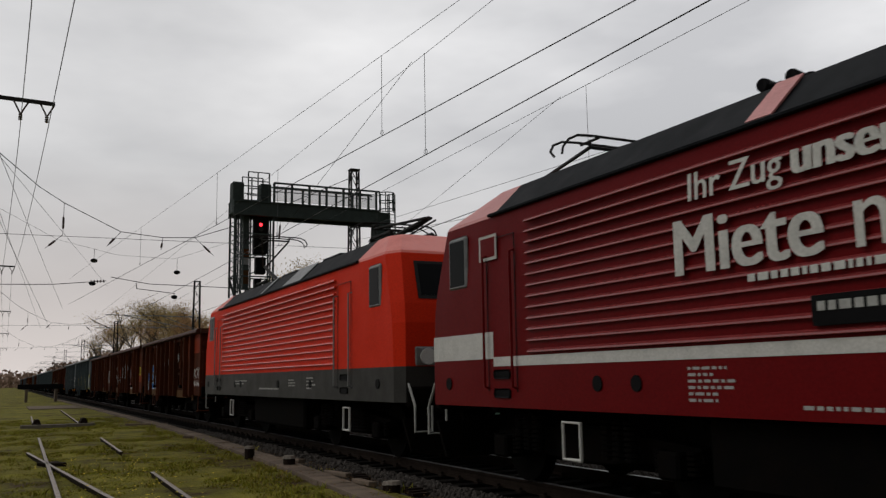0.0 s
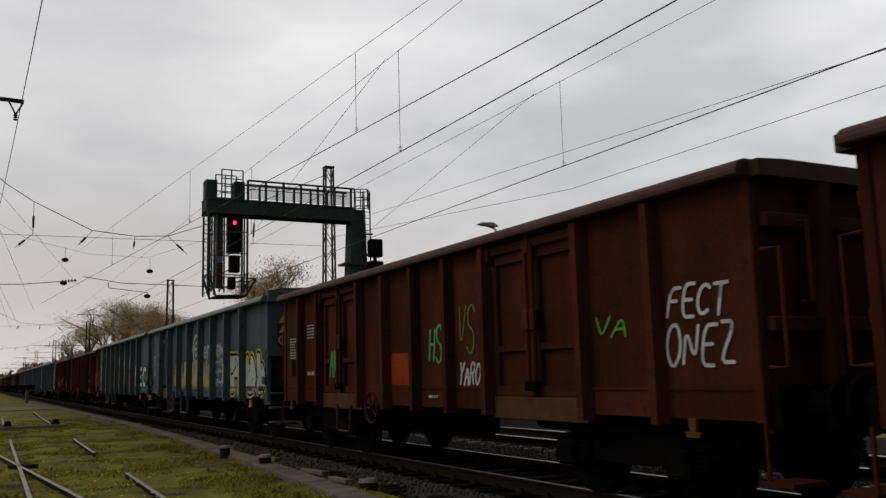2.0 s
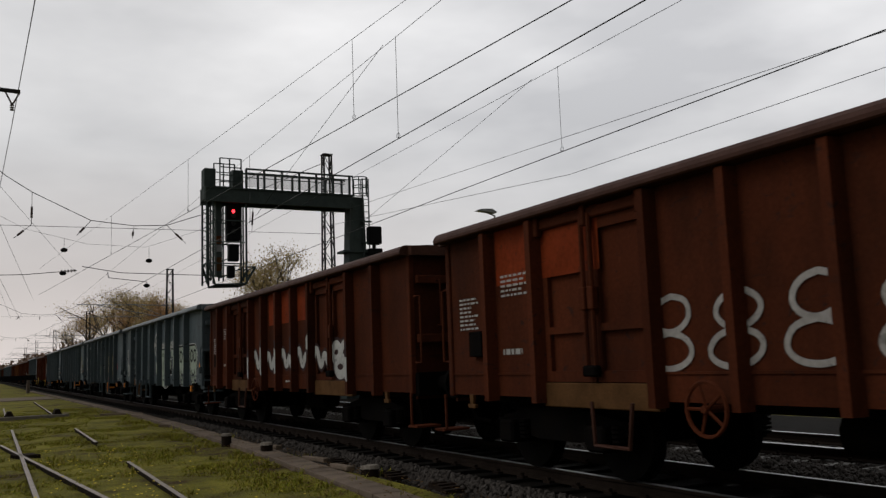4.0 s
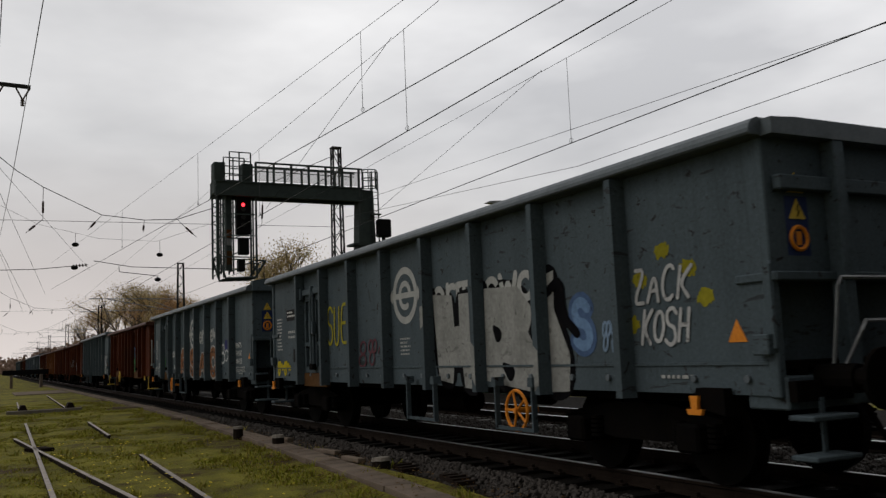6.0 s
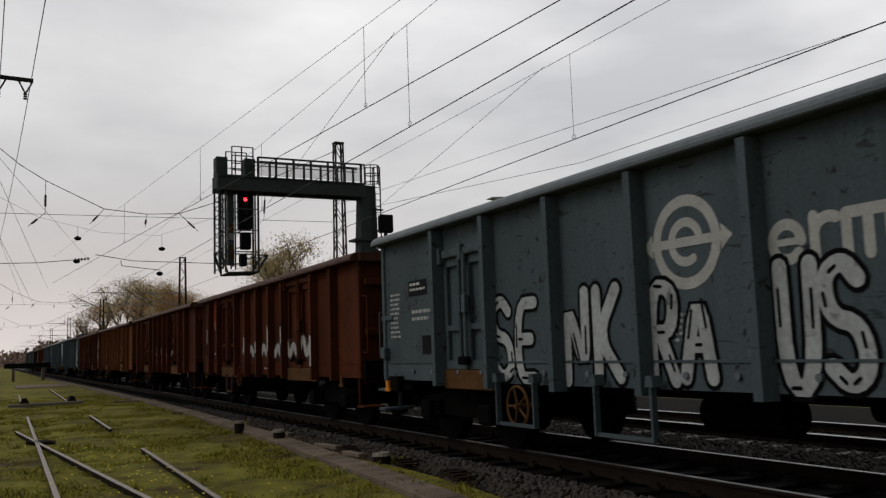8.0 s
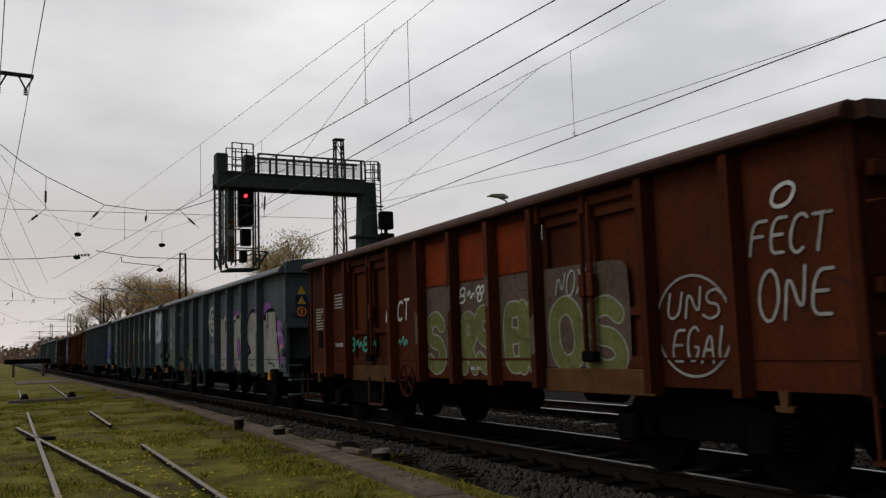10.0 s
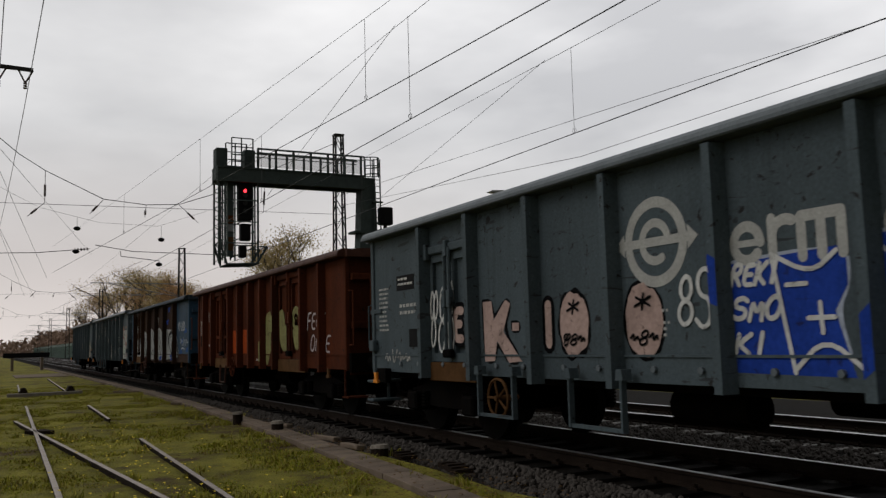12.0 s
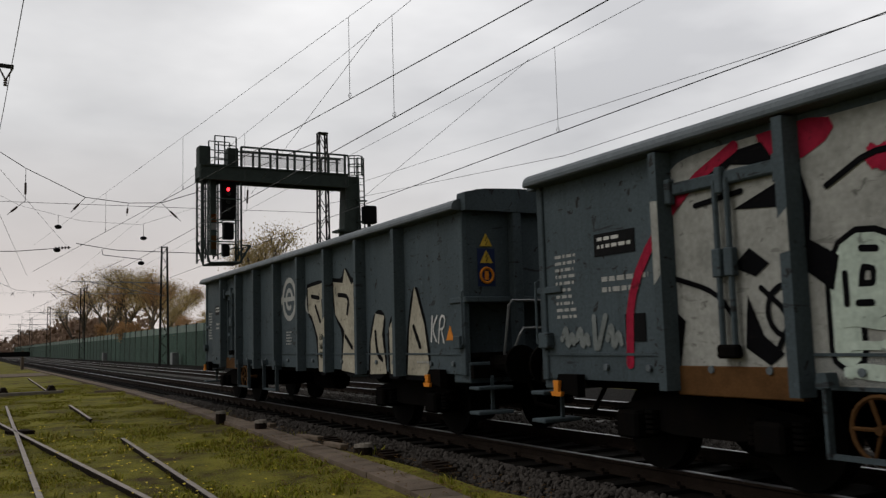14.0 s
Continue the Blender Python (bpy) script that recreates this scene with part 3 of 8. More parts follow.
def tracks():
    shaded_rail, bright_rail = rail_mesh(-50, 480, SHADED_HEAD), rail_mesh(-50, 480)
    bm = bmesh.new()
    prism(bm, [(-0.14, -0.36), (0.14, -0.36), (0.11, -0.165), (-0.11, -0.165)], "x", -1.3, 1.3)
    black_sleeper = mesh_of("sleeper", bm.copy(), SHADED_SLEEPER)
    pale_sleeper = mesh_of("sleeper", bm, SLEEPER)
    bm = bmesh.new()
    for s in (-0.75, 0.75):
        box(bm, s - 0.14, s + 0.14, -0.07, 0.07, -0.166, -0.138)
        for k in (-0.1, 0.1):
            rod(bm, (s + k, 0, -0.14), (s + k, 0, -0.10), 0.025, 6)
    clip = mesh_of("rail_fastening", bm, RAIL_SIDE)
    for name, x in (("track_main", CENTRE), ("track_second", SECOND)):
        tr = thing(name, "main line track with shiny rails on concrete sleepers", "railway track", "running lines", "structure", (x, 0, 0))
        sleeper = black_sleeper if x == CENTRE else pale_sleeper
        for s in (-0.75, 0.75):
            part("rail", shaded_rail if x == CENTRE else bright_rail, None, tr, "worn running rail").location.x = s
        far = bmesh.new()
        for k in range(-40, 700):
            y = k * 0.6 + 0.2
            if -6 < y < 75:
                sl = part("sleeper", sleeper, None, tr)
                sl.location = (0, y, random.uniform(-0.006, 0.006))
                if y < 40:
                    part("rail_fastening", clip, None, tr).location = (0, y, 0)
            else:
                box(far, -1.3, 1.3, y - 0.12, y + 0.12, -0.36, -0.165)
        tagged(part("far_sleepers", far, SHADED_SLEEPER if x == CENTRE else SLEEPER, tr), kind="stuff")
    # loose stones, heaped and uneven
    verts, faces = [], []
    shape = bmesh.new()
    bmesh.ops.create_icosphere(shape, subdivisions=1, radius=1)
    sv = [v.co.copy() for v in shape.verts]
    sf = [[v.index for v in f.verts] for f in shape.faces]
    shape.free()

    def stones(count, x0, x1, y0, y1, low, high):
        for _ in range(count):
            x, y = random.uniform(x0, x1), y0 + (y1 - y0) * random.random() ** 1.5
            if any(abs(abs(x - c) - 0.75) < 0.09 for c in (CENTRE, SECOND)):
                continue
            edge = max(0, 5.78 - x)
            z = random.uniform(low, high) - edge * 0.5
            r = random.uniform(0.022, 0.045)
            q = Euler((random.random() * 6, random.random() * 6, random.random() * 6)).to_matrix()
            sc = Vector((r * random.uniform(0.7, 1.3), r * random.uniform(0.7, 1.3), r * random.uniform(0.55, 1)))
            b = len(verts)
            for v in sv:
                p = q @ Vector((v.x * sc.x, v.y * sc.y, v.z * sc.z)) * random.uniform(0.85, 1.15)
                verts.append((x + p.x, y + p.y, z + p.z))
            faces.extend([tuple(b + i for i in f) for f in sf])
    stones(5200, 5.35, 5.95, 4, 30, -0.215, -0.175)
    stones(9000, 8.05, 10.4, 5, 32, -0.215, -0.165)
    stones(3500, 10.5, 12.8, 6, 30, -0.215, -0.18)
    stones(2200, 5.0, 5.9, 5, 24, -0.20, -0.17)
    me = bpy.data.meshes.new("ballast_stones")
    me.from_pydata(verts, [], faces)
    me.materials.append(STONE)
    tagged(new("ballast_stones", me), "loose grey-brown ballast stones along the tracks", "ballast stones", kind="stuff")


def siding():
    """Disused track in the grass, a rail that crosses it, and a timber across its end."""
    def stretch(owner, x0, y0, x1, y1, z=-0.13):
        L = math.hypot(x1 - x0, y1 - y0)
        ob = part("rail", rail_mesh(0, L, SIDING_HEAD), None, owner, "dull worn rail half sunk in grass")
        ob.location = (x0, y0, z)
        ob.rotation_euler.z = -math.atan2(x1 - x0, y1 - y0)
    tr = thing("siding_track", "old siding track sunk in grass and weeds", "railway track", kind="structure")
    stretch(tr, 0.55, 1.0, 0.97, 28.0)
    stretch(tr, 2.05, 0.5, 2.36, 16.0)
    stretch(tr, 2.42, 21.0, 2.53, 26.8)
    stretch(tr, 2.68, 36.4, 3.05, 56.0)
    stretch(tr, 1.05, 36.0, 1.25, 47.0)
    stretch(tr, 2.45, 0.3, 0.55, 22.2)
    for k in range(4):
        bm = bmesh.new()
        box(bm, -0.2, 0.2, -0.05, 0.05, 0, 0.12, 0.01)
        st = part("rail_joint", bm, RAIL_SIDE, tr)
        st.location = (0.86 + 0.04 * k, 19.4 - 0.12 * k, -0.26)
    bm = bmesh.new()
    box(bm, 0.6, 3.15, 35.6, 35.85, -0.24, -0.08, 0.02)
    solid("timber_beam", bm, OLDWOOD, "grey weathered timber lying across the siding", "timber")
    for x in (1.15, 2.75):
        bm = bmesh.new()
        prism(bm, [(-0.22, -0.24), (0.22, -0.24), (0.07, 0.10), (-0.07, 0.10)], "y", -0.5, 0.2)
        s = solid("rail_stop", bm, RAIL_SIDE, "rusty steel rail stop beside the timber beam", "rail stop", "rail stops")
        s.location = (x, 36.2, 0)
    # buffer stop further down the siding
    b = thing("buffer_stop", "buffer stop with a dark beam on two pale posts", "buffer stop", at=(3.0, 88, 0))
    bm = bmesh.new()
    box(bm, -1.9, 1.9, -0.15, 0.15, 0.95, 1.38, 0.03)
    part("beam", bm, BLACK, b, "dark tarred beam")
    for x in (-1.15, 1.3):
        bm = bmesh.new()
        prism(bm, [(-0.1, -0.3), (1.6, -0.3), (0.15, 1.5), (-0.1, 1.5)], "x", x - 0.11, x + 0.11)
        part("post", bm, CONCRETE, b, "pale painted post")
    bm = bmesh.new()
    box(bm, -1.7, 1.5, -22, -14, -0.3, -0.17, 0.02)
    s = solid("concrete_slab", bm, CONCRETE, "pale concrete slab across the siding", "slab")
    s.location = (3.2, 84, 0)


def trough_x(y):
    pts = [(0, 3.75), (6, 3.98), (9.1, 4.35), (12.1, 4.55), (17.4, 4.85), (24, 5.08), (32.5, 5.25), (57, 5.15), (95, 4.9)]
    for (a, xa), (b, xb) in zip(pts, pts[1:]):
        if a <= y <= b:
            return xa + (xb - xa) * (y - a) / (b - a)
    return pts[-1][1]


def cable_trough():
    bm = bmesh.new()
    box(bm, -0.2, 0.2, -0.249, 0.249, -0.05, 0.05, 0.005)
    slab = mesh_of("cover_slab", bm, CONCRETE)
    th = thing("cable_trough", "line of flat concrete cable trough covers beside the ballast", "cable trough", kind="structure")
    y = 2.0
    while y < 95:
        ob = part("cover_slab", slab, None, th)
        ob.location = (trough_x(y) + random.uniform(-0.008, 0.008), y, -0.20 + random.uniform(-0.005, 0.005))
        ob.rotation_euler = (random.uniform(-0.006, 0.006), random.uniform(-0.008, 0.008), -math.atan2(trough_x(min(y + 1, 94)) - trough_x(max(y - 1, 0)), 2))
        y += 0.5
    # point-machine stubs and marker posts between trough and ballast
    for x, y, hgt, r in ((4.62, 18.3, 0.24, 0.12), (4.78, 16.0, 0.20, 0.13), (5.02, 11.7, 0.14, 0.12), (5.05, 12.0, 0.10, 0.08)):
        m = thing("signal_stub", "short dark bollard with a worn cap by the trough", "bollard", "stubs by the trough", at=(x, y, -0.24))
        bm = bmesh.new()
        rod(bm, (0, 0, 0), (0, 0, hgt), r * 0.85, 10)
        part("body", bm, RAIL_SIDE, m)
        bm = bmesh.new()
        rod(bm, (0, 0, hgt), (0, 0, hgt + 0.05), r, 10, r * 0.8)
        part("cap", bm, OLDWOOD, m)
    for x, y, L, ang in ((5.2, 17.2, 0.8, 10), (5.08, 14.2, 0.7, 12), (5.0, 12.8, 0.6, 5), (4.9, 35.0, 1.6, 60), (5.0, 26, 0.7, 70), (5.15, 45, 0.8, 50)):
        bm = bmesh.new()
        box(bm, -0.07, 0.07, -L / 2, L / 2, 0, 0.07, 0.01)
        s = solid("broken_slab", bm, CONCRETE, "broken pale concrete strip lying in the gravel", "concrete strip", "broken strips")
        s.location, s.rotation_euler = (x, y, -0.21), (0, 0.05, radians(ang))
    for y0, seed in ((11.2, 1), (13.4, 2), (9.6, 3)):
        bm = bmesh.new()
        for k in range(5):
            box(bm, -0.16 + 0.03 * k, 0.1 + 0.02 * k, k * 0.15, k * 0.15 + 0.1, 0, 0.05 + 0.015 * (k % 3))
        s = solid("point_rodding", bm, RAIL_SIDE, "low rusty point rodding in the ballast shoulder", "rodding", "point rodding")
        s.location = (5.25, y0, -0.23)


def vegetation():
    verts, faces = [], []
    def blade(x, y, z, hgt, w, lean, turn):
        b = len(verts)
        c, s = math.cos(turn), math.sin(turn)
        for k, (a, ww) in enumerate(((0, 1), (0.55, 0.75), (1, 0.05))):
            off = lean * a * a * hgt
            for side in (-1, 1):
                verts.append((x + s * off + c * side * w * ww / 2, y + c * off - s * side * w * ww / 2, z + a * hgt))
        faces.extend([(b, b + 1, b + 3, b + 2), (b + 2, b + 3, b + 5, b + 4)])
    for _ in range(120000):
        y = 4.5 + 40 * random.random() ** 1.9
        x = random.uniform(-2.5, 4.9)
        if abs(x - trough_x(y)) < 0.24 or x > trough_x(y) + 0.5:
            continue
        d = noise.noise((x * 0.7, y * 0.5, 9)) + 0.45 * noise.noise((x * 2.6, y * 2, 3))
        if d < -0.12:
            continue
        k = 0.5 + min(1.0, max(0, d) * 1.6)
        for _ in range(2):
            blade(x + random.gauss(0, 0.03), y + random.gauss(0, 0.03), GZ - 0.01, random.uniform(0.015, 0.055) * k * (1.6 if random.random() < 0.05 else 1), random.uniform(0.006, 0.013) * (1 + y / 18), random.uniform(-1.3, 1.3), random.random() * 6.3)
    for _ in range(110):
        # taller weed tufts by the trough and in the old track
        y = random.uniform(6, 34)
        x = trough_x(y) + random.choice((-0.45, 0.35, -0.8)) + random.gauss(0, 0.15) if random.random() < 0.6 else random.uniform(0.2, 3.4)
        if x > 5.3:
            continue
        for _ in range(26):
            blade(x + random.gauss(0, 0.06), y + random.gauss(0, 0.06), GZ - 0.01, random.uniform(0.05, 0.14), random.uniform(0.010, 0.022), random.uniform(-1.3, 1.3), random.random() * 6.3)
    me = bpy.data.meshes.new("grass")
    me.from_pydata(verts, [], faces)
    me.materials.append(GRASS)
    tagged(new("grass", me), "short olive-green grass and weeds between the rails", "grass", kind="stuff")
    verts, faces = [], []
    for _ in range(260):
        y = 7 + 13 * random.random() ** 1.3
        x = random.gauss(2.0, 0.35) if random.random() < 0.7 else random.uniform(0.5, 3.8)
        b = len(verts)
        r = random.uniform(0.012, 0.024)
        z = GZ + random.uniform(0.05, 0.12)
        for k in range(6):
            verts.append((x + r * math.cos(k), y + r * math.sin(k), z + 0.3 * r * math.sin(2.2 * k)))
        faces.append(tuple(range(b, b + 6)))
    fv, ff = [], []
    for _ in range(9000):
        y = 4.5 + 34 * random.random() ** 1.6
        x = trough_x(y) + random.gauss(0.0, 0.55) if random.random() < 0.7 else random.uniform(-2.5, 4.6)
        if x > 5.75:
            continue
        b = len(fv)
        r = random.uniform(0.012, 0.032)
        a = random.random() * 6.3
        z = (-0.148 if abs(x - trough_x(y)) < 0.17 else GZ + 0.025) + random.uniform(0, 0.02) - (0.05 if x > 5.3 else 0)
        if abs(x - trough_x(y)) < 0.24 and random.random() < 0.75:
            continue
        for k in range(4):
            fv.append((x + r * math.cos(a + 1.57 * k) * (1 if k % 2 else 0.6), y + r * math.sin(a + 1.57 * k) * (1 if k % 2 else 0.6), z + random.uniform(0, 0.012)))
        ff.append((b, b + 1, b + 2, b + 3))
    me = bpy.data.meshes.new("fallen_leaves")
    me.from_pydata(fv, [], ff)
    me.materials.append(LITTER)
    tagged(new("fallen_leaves", me), "brown fallen leaves and litter along the trough", "leaves", kind="stuff")
    me = bpy.data.meshes.new("yellow_flowers")
    me.from_pydata(verts, [], faces)
    me.materials.append(FLOWER)
    tagged(new("yellow_flowers", me), "scattered small yellow weed flowers in the grass", "flowers", kind="stuff")


def tree(name, x, y, height, spread, leaf, seed, density=1.0, label=""):
    rng = random.Random(seed)
    th = thing(name, label or "half-bare autumn tree with thin yellow-brown leaves", "tree", "trees behind the barrier", at=(x, y, -0.4))
    bm = bmesh.new()
    verts, faces = [], []

    def leaves(p, n, r):
        for _ in range(n):
            c = p + Vector((rng.gauss(0, r), rng.gauss(0, r), rng.gauss(0, r * 0.8)))
            s = rng.uniform(0.028, 0.075) * (0.6 + height / 25)
            q = Euler((rng.random() * 6, rng.random() * 6, rng.random() * 6)).to_matrix()
            b = len(verts)
            for u, v in ((-1, 0), (0, -0.6), (1, 0), (0, 0.6)):
                verts.append(tuple(c + q @ Vector((u * s, v * s, 0))))
            faces.append((b, b + 1, b + 2, b + 3))

    def grow(p, d, length, r, depth):
        e = p + d * length
        rod(bm, p, e, r, 5 if depth > 2 else 7 if depth == 0 else 5, r * 0.62)
        if depth >= 2:
            leaves(p + d * length * 0.7, int(85 * density), length * 0.45)
        if depth == 4:
            return
        for k in range(rng.choice((3, 3, 4)) if depth < 3 else 2):
            t = rng.uniform(0.55, 1.0) if depth else rng.uniform(0.45, 1.0)
            nd = (d + Vector((rng.gauss(0, 0.5), rng.gauss(0, 0.5), rng.uniform(-0.05, 0.35))) * spread).normalized()
            grow(p + d * length * t, nd, length * rng.uniform(0.6, 0.78), r * 0.55, depth + 1)
    grow(Vector((0, 0, 0)), Vector((rng.gauss(0, 0.05), rng.gauss(0, 0.05), 1)).normalized(), height * 0.33, height * 0.017, 0)
    part("trunk", bm, BARK, th, "dark bare trunk and branches")
    me = bpy.data.meshes.new("crown")
    me.from_pydata(verts, [], faces)
    put("crown", me, leaf, th, "thin yellow-brown autumn leaves")
    return th


def backdrop_trees():
    for i, (x, y, hgt, leaf, dens) in enumerate(((20, 96, 11, LEAF_OLIVE, 1.0), (20.5, 104, 13.5, LEAF_RUST, 1.0), (20, 113, 16, LEAF_OLIVE, 0.9), (21, 122, 18, LEAF_OLIVE, 0.9), (20, 131, 19, LEAF_RUST, 0.8), (20.5, 142, 20, LEAF_OLIVE, 0.8), (20, 154, 20, LEAF_OLIVE, 0.7), (21, 168, 19, LEAF_OLIVE, 0.7), (20, 186, 20, LEAF_RUST, 0.6), (20, 208, 19, LEAF_OLIVE, 0.6),
                                                     (21.5, 68, 14.5, LEAF_OLIVE, 1.0), (23, 68, 12.5, LEAF_OLIVE, 1.0), (22.5, 66, 11, LEAF_OLIVE, 0.7), (20, 88, 7, LEAF_RUST, 1.2), (19.5, 120, 7, LEAF_RUST, 1.4), (19.5, 138, 7.5, LEAF_RUST, 1.4), (19.5, 158, 8, LEAF_RUST, 1.4), (20, 80, 7, LEAF_OLIVE, 1.2))):
        tree("tree", x, y, hgt, 0.95 + 0.1 * (i % 3), leaf, 40 + i, dens)
    # far hazy wood along the line
    verts, faces = [], []
    rng = random.Random(5)
    for _ in range(26000):
        y = rng.uniform(190, 520)
        x = 20 + rng.uniform(0, 14) if rng.random() < 0.75 else rng.uniform(-70, 20)
        if x < 20:
            y = rng.uniform(420, 560)
        top = (8 + 3.5 * noise.noise((y * 0.045, 0, 1)) + 2 * noise.noise((y * 0.16, x * 0.2, 4))) * (1 if y < 400 else 1.15)
        z = top * (rng.random() ** 0.6 if x >= 20 else 0.7 * rng.random() ** 1.2)
        s = rng.uniform(0.25, 0.75) * (1 if x >= 20 else 1.5)
        b = len(verts)
        q = Euler((rng.random() * 6, rng.random() * 6, rng.random() * 6)).to_matrix()
        for u, v in ((-1, 0), (0, -0.7), (1, 0), (0, 0.7)):
            verts.append(tuple(Vector((x, y, z)) + q @ Vector((u * s, v * s, 0))))
        faces.append((b, b + 1, b + 2, b + 3))
    me = bpy.data.meshes.new("far_wood")
    me.from_pydata(verts, [], faces)
    me.materials.append(LEAF_HAZE)
    tagged(new("far_wood", me), "hazy brown autumn wood far along the line", "wood", kind="stuff")


def noise_barrier():
    th = thing("noise_barrier", "long green noise barrier with pale top panels and steel posts", "noise barrier", kind="structure")
    bm = bmesh.new()
    box(bm, -0.05, 0.05, 0.08, 3.92, -0.4, 2.75)
    for k in range(7):
        box(bm, -0.075, -0.05, 0.08, 3.92, -0.3 + 0.43 * k, -0.18 + 0.43 * k)
    lower = mesh_of("panel", bm, NOISE_WALL)
    bm = bmesh.new()
    box(bm, -0.03, 0.03, 0.08, 3.92, 2.75, 3.42)
    upper = mesh_of("top_panel", bm, NOISE_TOP)
    bm = bmesh.new()
    box(bm, -0.09, 0.09, -0.08, 0.08, -0.45, 3.48)
    post = mesh_of("post", bm, DARKSTEEL)
    y = 26.0
    while y < 430:
        for nm, me in (("panel", lower), ("top_panel", upper), ("post", post)):
            part(nm, me, None, th).location = (17.6, y, 0)
        y += 4.0


# ---------------------------------------------------------------- overhead line
def lattice(owner, height, w0, w1, name="lattice_mast"):
    bm = bmesh.new()
    n = max(4, int(height / 0.75))
    def corner(k, sx, sy):
        w = (w0 + (w1 - w0) * k / n) / 2
        return Vector((sx * w, sy * w * 0.8, height * k / n))
    for sx in (-1, 1):
        for sy in (-1, 1):
            bar(bm, corner(0, sx, sy), corner(n, sx, sy), 0.07)
    for k in range(n):
        f = 1 if k % 2 else -1
        for s in (-1, 1):
            bar(bm, corner(k, -f, s), corner(k + 1, f, s), 0.03)
            bar(bm, corner(k, s, -f), corner(k + 1, s, f), 0.03)
    part(name, bm, DARKSTEEL, owner, "dark riveted lattice shaft")
    bm = bmesh.new()
    box(bm, -w1 / 2 - 0.05, w1 / 2 + 0.05, -w1 / 2 - 0.03, w1 / 2 + 0.03, height, height + 0.06)
    box(bm, -w0 / 2 - 0.2, w0 / 2 + 0.2, -w0 / 2 - 0.2, w0 / 2 + 0.2, -0.25, 0.05)
    part("cap_and_foot", bm, DARKSTEEL, owner)


def cantilever(owner, reach, z, sign=-1):
    """A swivelling bracket arm with insulators that holds the wire over a track."""
    bm = bmesh.new()
    rod(bm, (0, 0, z + 1.35), (sign * reach, 0, z + 1.45), 0.03)
    rod(bm, (0, 0, z + 0.2), (sign * reach * 0.8, 0, z + 1.4), 0.035)
    rod(bm, (sign * reach * 0.45, 0, z + 0.45), (sign * (reach + 0.7), 0, z + 0.35), 0.025)
    part("bracket_arm", bm, STEEL, owner, "grey tubular bracket arm")
    bm = bmesh.new()
    for a, b in (((0, 0, z + 1.35), (sign * 0.55, 0, z + 1.36)), ((0, 0, z + 0.2), (sign * 0.45, 0, z + 0.45))):
        for k in range(6):
            p = Vector(a).lerp(Vector(b), 0.2 + 0.14 * k)
            q = Vector(a).lerp(Vector(b), 0.2 + 0.14 * k + 0.06)
            rod(bm, p, q, 0.085, 8)
    part("insulator", bm, CERAMIC, owner, "brown ribbed insulators")


def wire(a, b, r=0.012, sag=0.0, n=10):
    bm = bmesh.new()
    pts = []
    r *= 1.1
    for k in range(n + 1):
        t = k / n
        p = Vector(a).lerp(Vector(b), t)
        p.z -= sag * 4 * t * (1 - t)
        pts.append(p)
    loops = [[bm.verts.new(p + Vector((r * math.cos(a), 0, r * math.sin(a))) if abs(pts[-1].y - pts[0].y) > abs(pts[-1].x - pts[0].x) else p + Vector((0, r * math.cos(a), r * math.sin(a)))) for a in (0, 1.57, 3.14, 4.71)] for p in pts]
    for a, b in zip(loops, loops[1:]):
        for i in range(4):
            bm.faces.new((a[i], a[(i + 1) % 4], b[(i + 1) % 4], b[i]))
    return bm


